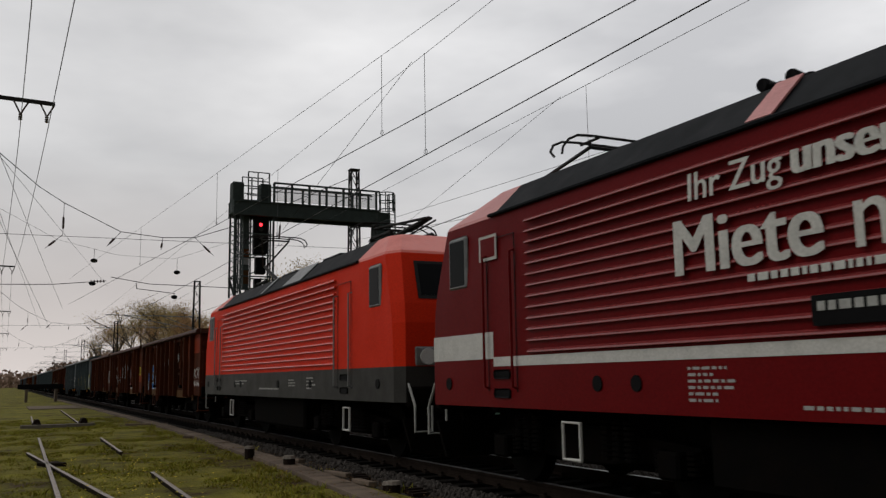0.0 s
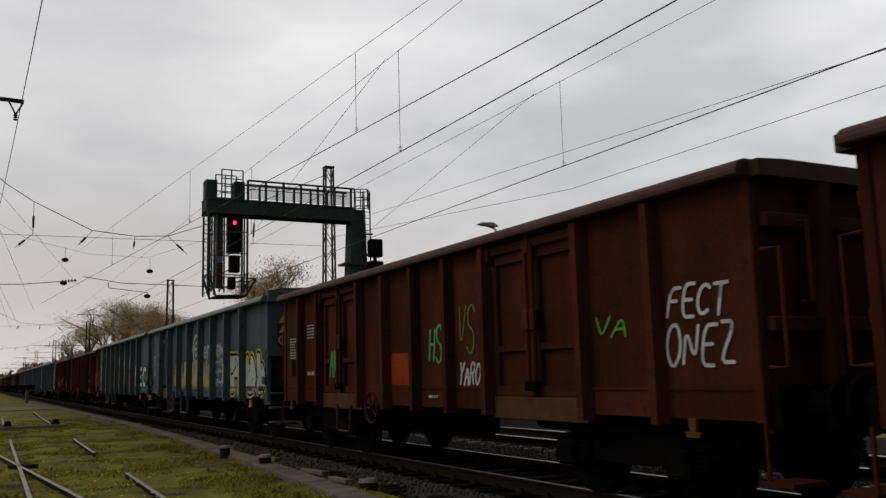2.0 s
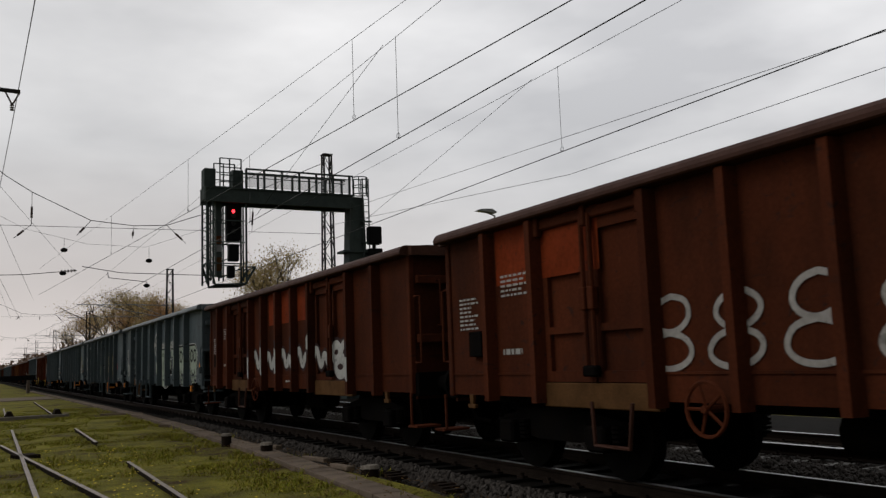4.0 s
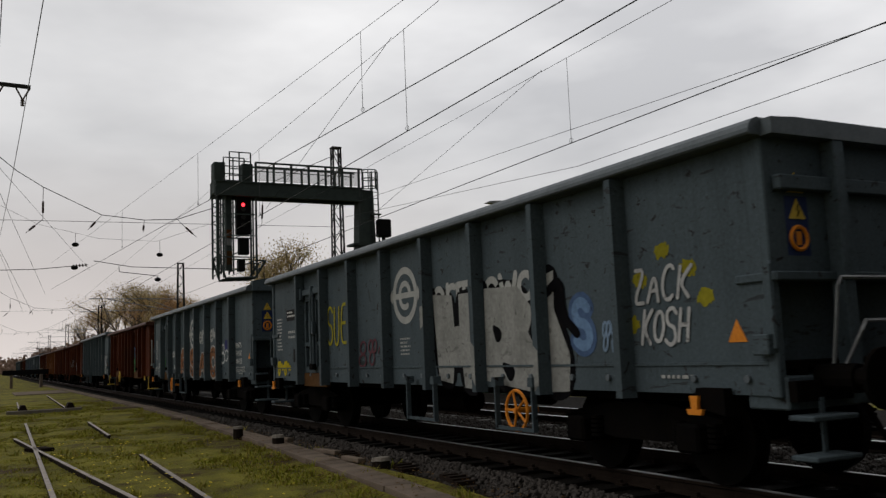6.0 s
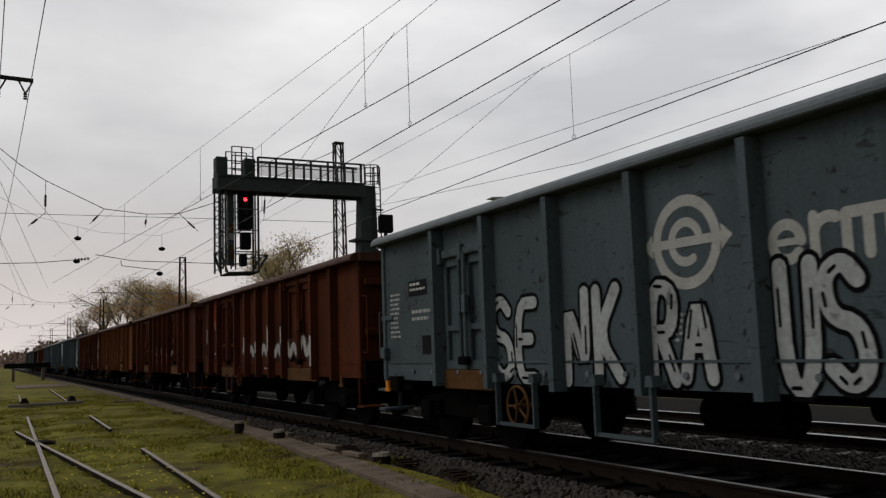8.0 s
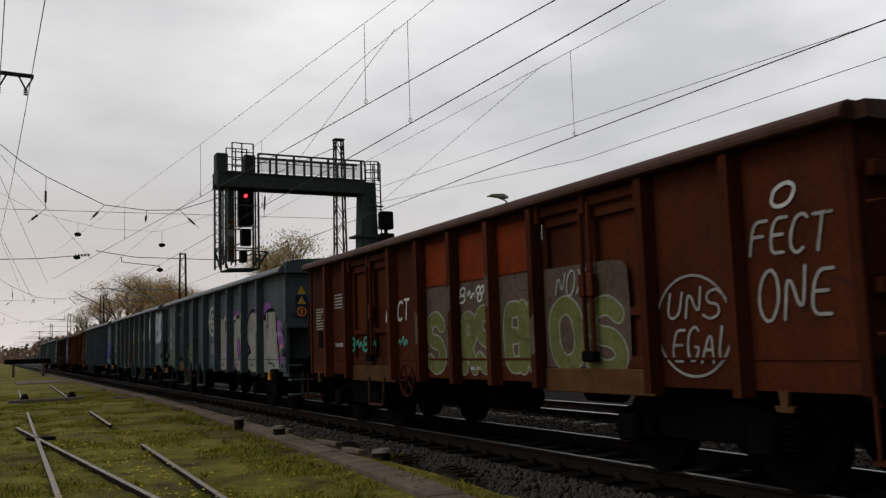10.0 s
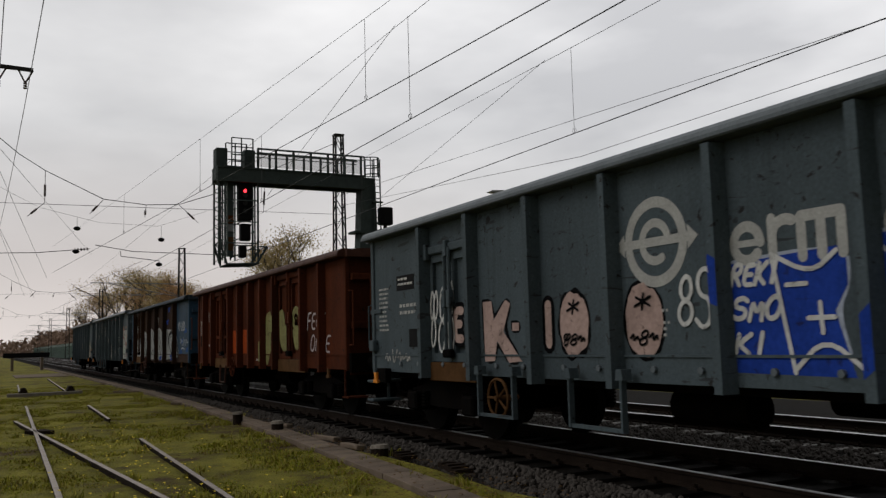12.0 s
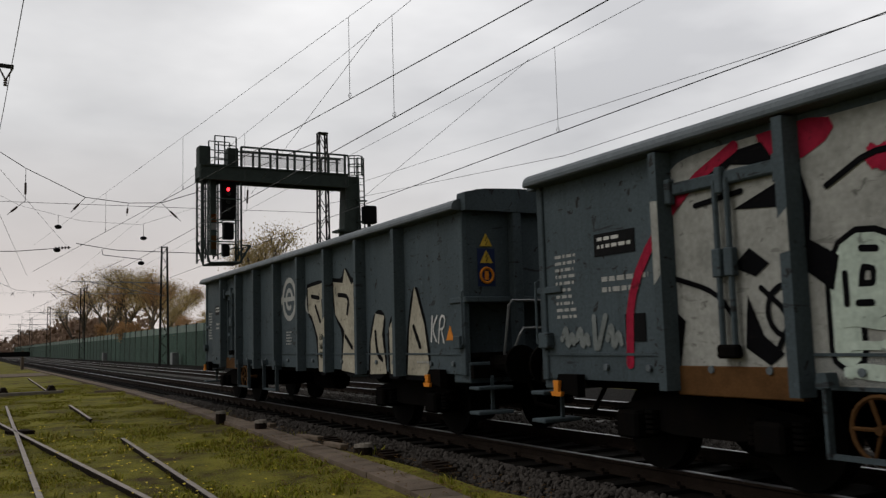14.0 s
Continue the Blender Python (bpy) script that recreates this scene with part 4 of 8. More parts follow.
def overhead():
    g = "catenary masts"
    for x, y, hgt, w in ((15.0, 39.6, 11.9, 0.62), (15.0, 79.0, 10.5, 0.75), (15.0, 142.5, 11.0, 0.75), (15.0, 206, 11.0, 0.8), (15.0, 268, 11.0, 0.8), (15.0, 330, 11, 0.8)):
        m = thing("catenary_mast", "tall dark steel lattice catenary mast", "catenary mast", g, at=(x, y, -0.3))
        lattice(m, hgt, w, w * 0.62)
        if y > 45:
            cantilever(m, 3.6, 6.0)
            cantilever(m, 7.6, 6.0)
    for y, hgt in ((24.2, 9.0), (64, 9.5), (104, 9.5), (150, 9.5), (210, 9.5)):
        m = thing("feeder_mast", "dark lattice mast with a crossarm carrying two hanging insulators", "feeder mast", g, at=(-0.72 + (0 if y < 30 else -0.55), y, -0.3))
        lattice(m, hgt, 0.4, 0.26)
        bm = bmesh.new()
        bar(bm, (-0.15, 0, hgt - 0.02), (1.55, 0, hgt - 0.06), 0.09)
        part("crossarm", bm, DARKSTEEL, m, "dark steel crossarm")
        for dx in (0.75, 1.37):
            bm = bmesh.new()
            rod(bm, (dx - 0.17, 0, hgt - 0.08), (dx, 0, hgt - 0.42), 0.022)
            rod(bm, (dx + 0.17, 0, hgt - 0.08), (dx, 0, hgt - 0.42), 0.022)
            for k in range(3):
                rod(bm, (dx, 0, hgt - 0.42 - 0.06 * k), (dx, 0, hgt - 0.45 - 0.06 * k), 0.05, 8)
            part("insulator", bm, CERAMIC, m, "brown V-hung insulators")
    # feeder wires on the crossarms
    for dx in (0.75, 1.37):
        x = -0.72 + dx
        for a, b, s in (((x + 0.35, -30, 8.2), (x, 24.2, 7.7), 0.4), ((x, 24.2, 7.7), (x - 0.55, 64, 8.6), 0.5), ((x - 0.55, 64, 8.6), (x - 0.55, 104, 8.6), 0.5), ((x - 0.55, 104, 8.6), (x - 0.55, 150, 8.6), 0.5), ((x - 0.55, 150, 8.6), (x - 0.55, 210, 8.6), 0.5)):
            solid("feeder_wire", wire(a, b, 0.008, s), WIRE, "thin dark feeder wire hung from the crossarms", "wire", "overhead wires")

    def line(x0, y0, z0, x1, y1, z1, r=0.011, sag=0.0, label="thin dark overhead wire above the tracks"):
        return solid("overhead_wire", wire((x0, y0, z0), (x1, y1, z1), r, sag), WIRE, label, "wire", "overhead wires")

    def dropper(x, y, z0, z1):
        bm = bmesh.new()
        rod(bm, (x, y, z0), (x, y, z1), 0.006, 4)
        ring(bm, (x, y, z0 + 0.06), (1, 0.3, 0), 0.05, 0.005, 8)
        solid("dropper", bm, WIRE, "thin vertical dropper wire between two overhead wires", "dropper", "droppers")
    # main track: running wire, and a second one drawn aside where two sections overlap
    line(7.18, -40, 5.70, 7.18, 79, 5.74, 0.010)
    line(7.18, 79, 5.74, 7.18, 400, 5.74, 0.010)
    line(10.36, -30, 6.40, 3.5, 61.5, 6.5, 0.010)
    # the carrying wires above them
    line(7.18, -30, 7.9, 7.18, 28, 7.75, 0.006)
    line(7.18, 28, 7.75, 7.18, 79, 7.4, 0.006)
    line(10.36, -30, 8.25, 3.5, 61.5, 8.2, 0.006)
    for y in range(79, 400, 63):
        line(7.18, y, 7.4, 7.18, y + 63, 7.4, 0.006, 0.9)
        for k in range(1, 6):
            dropper(7.18, y + k * 10.5, 5.74, 7.4 - 0.9 * 4 * (k / 6) * (1 - k / 6))
    # slanting stitch wires
    line(7.18, 15.6, 7.83, 7.1, 24.6, 5.76, 0.006)
    dropper(6.88, 16.5, 6.47, 8.22)
    dropper(7.18, 15.0, 5.72, 7.80)
    dropper(7.18, 25.5, 5.72, 7.77)
    dropper(5.98, 28.5, 6.48, 8.22)
    dropper(5.1, 40.0, 6.49, 8.21)
    # second track
    line(SECOND, -40, 5.62, SECOND, 20, 5.86, 0.010)
    line(SECOND, 20, 5.86, SECOND, 400, 5.8, 0.010)
    line(SECOND, -30, 7.95, SECOND, 28, 7.72, 0.006)
    line(SECOND, 28, 7.72, SECOND, 79, 7.4, 0.006)
    for y in range(79, 400, 63):
        line(SECOND, y, 7.4, SECOND, y + 63, 7.4, 0.006, 0.9)
    line(SECOND, 16.2, 7.8, SECOND - 0.1, 27.0, 5.86, 0.006)
    dropper(SECOND, 15.2, 5.84, 7.78)
    dropper(SECOND, 27.5, 5.86, 7.72)
    # feeder lines on the far side
    line(15.0, -20, 5.9, 15.0, 39.6, 8.6, 0.007)
    line(15.0, -20, 6.55, 15.0, 20, 6.58, 0.007)
    line(15.0, 20, 6.58, 15.0, 39.6, 8.1, 0.007)
    # cross-spans: a sagging polygon wire, a straight wire below it, hangers with insulators
    def poly(pts, r, name, label):
        bm = bmesh.new()
        for a, b in zip(pts, pts[1:]):
            rod(bm, a, b, r, 4)
        solid(name, bm, WIRE, label, "wire", "cross spans")
    for y in (39.5, 102.0, 165.0):
        if y > 40:
            m = thing("catenary_mast", "tall dark steel lattice catenary mast", "catenary mast", g, at=(-2.2, y, -0.3))
        else:
            m = thing("catenary_mast", "tall dark steel lattice catenary mast beside the siding", "catenary mast", g, at=(-2.2, y, -0.3))
        lattice(m, 12.6, 0.7, 0.45)
        poly([(-2.2, y, 12.2), (0.9, y, 9.6), (1.9, y, 8.97), (4.2, y, 7.87), (5.96, y, 7.71), (7.35, y, 7.79), (9.0, y, 8.38), (15.0, y, 11.3)], 0.016, "span_wire", "sagging cross-span wire above all tracks")
        poly([(-2.2, y, 7.5), (15.0, y, 7.68)], 0.010, "span_wire", "straight cross-span wire above all tracks")
        for x0, z0, x1, z1 in ((1.9, 8.97, 1.9, 7.6), (1.9, 7.6, 1.25, 7.0), (4.2, 7.85, 3.65, 7.2), (5.96, 7.71, 5.9, 7.15), (7.35, 7.79, 8.2, 7.0), (11.3, 9.4, 11.2, 7.6)):
            th = thing("span_hanger", "short hanger with a dark insulator on a cross-span", "hanger", "span hangers", at=(0, y, 0))
            bm = bmesh.new()
            rod(bm, (x0, 0, z0), (x1, 0, z1), 0.012, 4)
            part("rod", bm, WIRE, th)
            bm = bmesh.new()
            a, b = Vector((x0, 0, z0)), Vector((x1, 0, z1))
            rod(bm, a.lerp(b, 0.45), a.lerp(b, 0.8), 0.045, 8)
            part("insulator", bm, CERAMIC, th)
    y = 58.0
    poly([(-1.3, y, 12.2), (2.5, y, 10.2), (6.0, y, 9.4), (9.5, y, 9.3), (15.0, y, 11.3)], 0.008, "span_wire", "thin sagging cross-span wire")
    for pts in ([(-1.3, y, 7.3), (2.4, y, 7.42), (5.4, y, 7.73)], [(5.7, y, 7.98), (8.0, y, 7.62)], [(7.2, y, 7.66), (7.25, y, 7.3), (9.6, y, 7.05)], [(8.0, y, 7.62), (15.0, y, 7.5)]):
        poly(pts, 0.022, "steady_arm", "dark steady arm held across the tracks")
    bm = bmesh.new()
    for k in range(5):
        rod(bm, (4.5 + 0.18 * k, y, 7.64 + 0.018 * k), (4.58 + 0.18 * k, y, 7.648 + 0.018 * k), 0.09, 8)
    solid("arm_insulator", bm, CERAMIC, "ribbed dark insulator on a steady arm", "insulator")
    for x, z, up in ((4.65, 8.98, 9.72), (4.61, 7.54, 7.66), (9.70, 8.43, 9.3), (9.57, 6.82, 7.06)):
        th = thing("wire_ball", "dark round marker ball hung from a cross-span", "marker ball", "marker balls", at=(x, y, z))
        bm = bmesh.new()
        bmesh.ops.create_uvsphere(bm, u_segments=12, v_segments=8, radius=0.17)
        bmesh.ops.scale(bm, vec=(1.25, 1.25, 0.8), verts=bm.verts)
        part("ball", bm, BLACK, th)
        bm = bmesh.new()
        rod(bm, (0, 0, 0), (0, 0, up - z + 0.02), 0.012, 4)
        part("hanger_rod", bm, WIRE, th)
    # long thin anchoring wires running down to the near mast
    for a, b in (((-0.7, 24.2, 7.9), (3.2, 62, 6.2)), ((-0.7, 24.2, 7.5), (5.5, 58, 7.4)), ((-0.9, 30, 8.1), (2.6, 84, 6.3)), ((-0.9, 24, 6.7), (2.4, 60, 4.8))):
        line(*a, *b, 0.007)


# ---------------------------------------------------------------- signal gantry and other fixtures by the line
def gantry():
    y = 38.0
    th = thing("signal_gantry", "dark green cantilever signal gantry with railings and a red light", "signal gantry", at=(0, y, 0))
    bm = bmesh.new()
    for dy in (-0.45, 0.45):
        box(bm, 8.6, 15.5, dy - 0.06, dy + 0.06, 8.62, 9.22, 0.02)
        box(bm, 8.6, 15.5, dy - 0.12, dy + 0.12, 9.20, 9.26)
        box(bm, 8.6, 15.5, dy - 0.12, dy + 0.12, 8.60, 8.66)
    box(bm, 8.6, 15.5, -0.45, 0.45, 9.23, 9.27)
    part("beam", bm, GANTRY, th, "dark green box beam")
    bm = bmesh.new()
    prism(bm, [(15.0, -0.4), (16.35, -0.4), (16.1, 9.2), (15.42, 9.2)], "y", -0.35, 0.35)
    box(bm, 15.0, 16.5, -0.45, 0.45, 6.55, 6.65)
    part("leg", bm, GANTRY, th, "tapered dark green leg")
    for dy in (-0.5, 0.5):
        bm = bmesh.new()
        rod(bm, (10.4, dy, 10.15), (15.5, dy, 10.15), 0.045)
        rod(bm, (10.4, dy, 9.98), (15.5, dy, 9.98), 0.02)
        part("handrail", bm, GANTRY, th)
        for k in range(7):
            bm = bmesh.new()
            bar(bm, (10.4 + 0.82 * k, dy, 9.25), (10.4 + 0.82 * k, dy, 10.15), 0.09)
            part("railing_post", bm, GANTRY, th)
    m_net = bpy.data.materials.new("railing_mesh")
    m_net.use_nodes = True
    nb = m_net.node_tree.nodes["Principled BSDF"]
    nb.inputs["Base Color"].default_value, nb.inputs["Alpha"].default_value = (0.08, 0.085, 0.085, 1), 0.25
    for k in range(6):
        bm = bmesh.new()
        box(bm, 10.45 + 0.82 * k, 11.17 + 0.82 * k, -0.505, -0.495, 9.32, 9.95)
        part("mesh_infill", bm, m_net, th, "fine wire mesh infill")
    # the boxes and cage at the free end
    for x0, x1, z1 in ((8.6, 9.1, 10.12), (9.85, 10.33, 10.12)):
        bm = bmesh.new()
        box(bm, x0, x1, -0.3, 0.3, 8.7, z1, 0.03)
        part("signal_case", bm, GANTRY, th, "tall dark signal case")
    bm = bmesh.new()
    for xa in (9.22, 9.65, 10.16):
        for dy in (-0.55, 0.55):
            bar(bm, (xa, dy, 9.2), (xa, dy, 10.55), 0.05)
    for z in (9.5, 9.8, 10.15, 10.55):
        for dy in (-0.55, 0.55):
            bar(bm, (9.22, dy, z), (10.16, dy, z), 0.04)
    part("ladder_cage", bm, GANTRY, th, "steel safety cage")
    bm = bmesh.new()
    for xa in (8.85, 9.0, 9.35, 9.55, 10.45):
        bar(bm, (xa, 0.25, 5.2), (xa, 0.25, 8.7), 0.06)
    for k in range(13):
        bar(bm, (8.85, 0.25, 5.3 + 0.27 * k), (9.05, 0.25, 5.3 + 0.27 * k), 0.03)
    for k in range(5):
        bar(bm, (9.35, 0.2, 5.3 + 0.7 * k), (10.4, 0.2, 5.8 + 0.7 * k), 0.05)
    part("hanger_frame", bm, GANTRY, th, "hanging ladder frame")
    bm = bmesh.new()
    box(bm, 9.15, 9.42, -0.1, 0.2, 5.35, 8.7, 0.02)
    part("plate_column", bm, GANTRY, th)
    for z0, z1, m in ((6.8, 7.15, RUSTY), (6.45, 6.75, STEEL), (5.6, 6.2, OCHRE)):
        bm = bmesh.new()
        box(bm, 9.17, 9.40, -0.125, -0.105, z0, z1)
        part("sign_plate", bm, m, th)
    for x0, x1, z0, z1 in ((9.6, 10.22, 6.95, 8.72), (9.70, 10.14, 6.05, 6.80), (9.66, 9.95, 5.3, 5.85)):
        bm = bmesh.new()
        box(bm, x0, x1, -0.25, 0.15, z0, z1, 0.04)
        part("signal_head", bm, BLACK, th, "black signal head")
    lamp = bmesh.new()
    bmesh.ops.create_uvsphere(lamp, u_segments=12, v_segments=8, radius=0.075, matrix=Matrix.Translation((9.88, -0.27, 8.25)))
    part("red_light", lamp, RED_LAMP, th, "glowing red signal light")
    for z in (8.05, 7.7, 7.35):
        bm = bmesh.new()
        rod(bm, (9.88, -0.27, z), (9.88, -0.36, z), 0.10, 12)
        part("dark_lens", bm, RUBBER, th, "unlit round signal lens")
    for dy in (-0.45, 0.45):
        bm = bmesh.new()
        for xa in (8.68, 8.95, 10.4):
            bar(bm, (xa, dy, 5.0), (xa, dy, 8.7), 0.075)
        for k in range(9):
            z = 5.1 + 0.4 * k
            bar(bm, (8.68, dy, z), (8.95, dy, z + 0.2), 0.035)
            bar(bm, (8.95, dy, z + 0.2), (8.68, dy, z + 0.4), 0.035)
        for z in (5.9, 6.85, 7.8):
            bar(bm, (8.95, dy, z), (10.4, dy, z), 0.05)
        part("hanging_frame", bm, GANTRY, th, "dark lattice frame hung from the beam")
    bm = bmesh.new()
    for dy in (-0.6, 0.6):
        bent(bm, [(8.7, dy, 5.9), (9.0, dy, 4.95), (10.3, dy, 5.0), (10.75, dy, 5.75)], 0.055)
        bent(bm, [(8.7, dy, 5.9), (9.1, dy, 5.9)], 0.03)
        bent(bm, [(10.3, dy, 5.75), (10.75, dy, 5.75)], 0.03)
    for x, z in ((8.7, 5.9), (8.85, 5.4), (9.0, 4.95), (9.65, 4.97), (10.3, 5.0), (10.5, 5.4), (10.75, 5.75)):
        rod(bm, (x, -0.6, z), (x, 0.6, z), 0.03)
    box(bm, 9.0, 10.3, -0.6, 0.6, 4.94, 4.98)
    part("work_platform", bm, GANTRY, th, "small hanging work platform")
    # safety cage ladder on the leg
    bm = bmesh.new()
    for x in (16.0, 16.3):
        bar(bm, (x, -0.45, 0.2), (x, -0.45, 10.1), 0.05)
    for k in range(32):
        bar(bm, (16.0, -0.45, 0.4 + 0.3 * k), (16.3, -0.45, 0.4 + 0.3 * k), 0.03)
    for z in (9.3, 9.7, 10.1):
        ring(bm, (15.85, -0.5, z), (0, 0, 1), 0.36, 0.025, 12)
    for k in range(6):
        a = k / 6 * math.tau
        rod(bm, (15.85 + 0.36 * math.cos(a), -0.5 + 0.36 * math.sin(a), 9.2), (15.85 + 0.36 * math.cos(a), -0.5 + 0.36 * math.sin(a), 10.1), 0.025)
    for z in (6.0, 7.0, 8.0):
        box(bm, 15.9, 16.4, -0.55, -0.35, z, z + 0.06)
    part("leg_ladder", bm, GANTRY, th, "caged ladder")
    # a second signal beside the gantry
    s = thing("signal", "dark square signal head on a slim post by the gantry", "signal", at=(16.55, 37.6, -0.4))
    bm = bmesh.new()
    rod(bm, (0, 0, 0), (0, 0, 7.6), 0.09, 10)
    part("post", bm, DARKSTEEL, s)
    for z0, z1, w in ((7.35, 8.2, 0.32), (6.6, 7.15, 0.35)):
        bm = bmesh.new()
        box(bm, -w, w, -0.25, 0.2, z0, z1, 0.05)
        part("head", bm, BLACK, s, "black signal head")
    l = thing("street_lamp", "platform lamp with a flat pale head on a slim pole", "street lamp", at=(20.6, 33.2, -0.4))
    bm = bmesh.new()
    rod(bm, (0, 0, 0), (0, 0, 8.2), 0.06, 8, 0.045)
    rod(bm, (0, 0, 8.2), (-0.5, 0, 8.35), 0.03, 6)
    part("pole", bm, STEEL, l)
    bm = bmesh.new()
    prism(bm, [(-0.95, 8.38), (0.0, 8.30), (0.05, 8.36), (-0.2, 8.50), (-0.8, 8.46)], "y", -0.16, 0.16)
    part("lamp_head", bm, STEEL, l, "flat pale lamp head")
    # shed at the barrier's foot and low relay cabinets
    for x, y in ((16.9, 84), (16.8, 131)):
        bm = bmesh.new()
        box(bm, -0.3, 0.3, -0.5, 0.5, -0.4, 0.9, 0.03)
        c = solid("relay_cabinet", bm, STEEL, "pale grey relay cabinet before the barrier", "cabinet", "relay cabinets")
        c.location = (x, y, 0)


# ---------------------------------------------------------------- rolling stock (origin: front end of the body, on the rail; +y towards the rear)
def bogie(owner, y, base=1.8):
    for dy in (-base / 2, base / 2):
        for s in (-1, 1):
            bm = bmesh.new()
            rod(bm, (s * 0.69, y + dy, 0.46), (s * 0.82, y + dy, 0.46), 0.46, 24)
            rod(bm, (s * 0.66, y + dy, 0.46), (s * 0.69, y + dy, 0.46), 0.49, 24)
            rod(bm, (s * 0.82, y + dy, 0.46), (s * 1.02, y + dy, 0.46), 0.14, 12)
            part("wheel", bm, WHEEL, owner, "oily, shade-dark wheel")
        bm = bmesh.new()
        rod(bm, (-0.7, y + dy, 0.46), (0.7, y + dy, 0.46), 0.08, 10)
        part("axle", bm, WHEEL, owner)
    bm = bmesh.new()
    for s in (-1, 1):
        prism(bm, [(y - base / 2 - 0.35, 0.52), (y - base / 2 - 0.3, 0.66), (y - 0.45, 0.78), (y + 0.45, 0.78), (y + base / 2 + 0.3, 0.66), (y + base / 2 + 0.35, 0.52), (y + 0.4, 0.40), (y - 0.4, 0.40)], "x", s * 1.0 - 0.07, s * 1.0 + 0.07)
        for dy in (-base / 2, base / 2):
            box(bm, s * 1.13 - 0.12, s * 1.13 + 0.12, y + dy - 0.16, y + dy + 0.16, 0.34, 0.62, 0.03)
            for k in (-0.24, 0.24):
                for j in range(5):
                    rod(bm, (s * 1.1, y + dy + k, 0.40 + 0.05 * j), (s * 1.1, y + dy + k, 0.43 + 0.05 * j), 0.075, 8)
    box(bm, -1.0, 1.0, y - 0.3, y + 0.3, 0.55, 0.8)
    part("bogie_frame", bm, UNDER, owner, "grimy, shade-dark bogie frame with coil springs")


def buffers(owner, y, out, z=1.05):
    """out: -1 for the front end, 1 for the rear end."""
    for s in (-0.875, 0.875):
        bm = bmesh.new()
        rod(bm, (s, y, z), (s, y + out * 0.38, z), 0.12, 12)
        rod(bm, (s, y + out * 0.38, z), (s, y + out * 0.60, z), 0.085, 12)
        bmesh.ops.create_cone(bm, cap_ends=True, segments=16, radius1=0.25, radius2=0.25, depth=0.04, matrix=Matrix.Translation((s, y + out * 0.60, z)) @ Matrix.Rotation(radians(90), 4, "X"))
        part("buffer", bm, UNDER, owner, "round greasy buffer")
    bm = bmesh.new()
    bent(bm, [(0, y, 1.0), (0, y + out * 0.35, 1.0), (0, y + out * 0.5, 0.85), (0, y + out * 0.62, 0.9)], 0.05, 6)
    part("coupling", bm, UNDER, owner, "screw coupling")
    bm = bmesh.new()
    bent(bm, [(-0.4, y, 0.85), (-0.42, y + out * 0.25, 0.5), (-0.3, y + out * 0.5, 0.45)], 0.03, 6)
    part("brake_hose", bm, UNDER, owner, "hanging black brake hose")


def handwheel(owner, y, z, mat, x=-1.5):
    bm = bmesh.new()
    ring(bm, (x, y, z), (1, 0, 0), 0.24, 0.020, 22)
    for k in range(5):
        a = k / 5 * math.tau
        rod(bm, (x, y, z), (x, y + 0.24 * math.cos(a), z + 0.24 * math.sin(a)), 0.016, 5)
    rod(bm, (x - 0.04, y, z), (x + 0.3, y, z), 0.035, 8)
    part("handwheel", bm, mat, owner, "round brake handwheel")


def hook(owner, y, z, mat, x=-1.42):
    bm = bmesh.new()
    prism(bm, [(y - 0.05, z + 0.15), (y + 0.05, z + 0.15), (y + 0.035, z + 0.03), (y + 0.1, z + 0.03), (y + 0.08, z - 0.02), (y - 0.08, z - 0.02), (y - 0.1, z + 0.03), (y - 0.035, z + 0.03)], "x", x - 0.03, x + 0.01)
    part("rope_hook", bm, mat, owner, "bright painted rope hook")


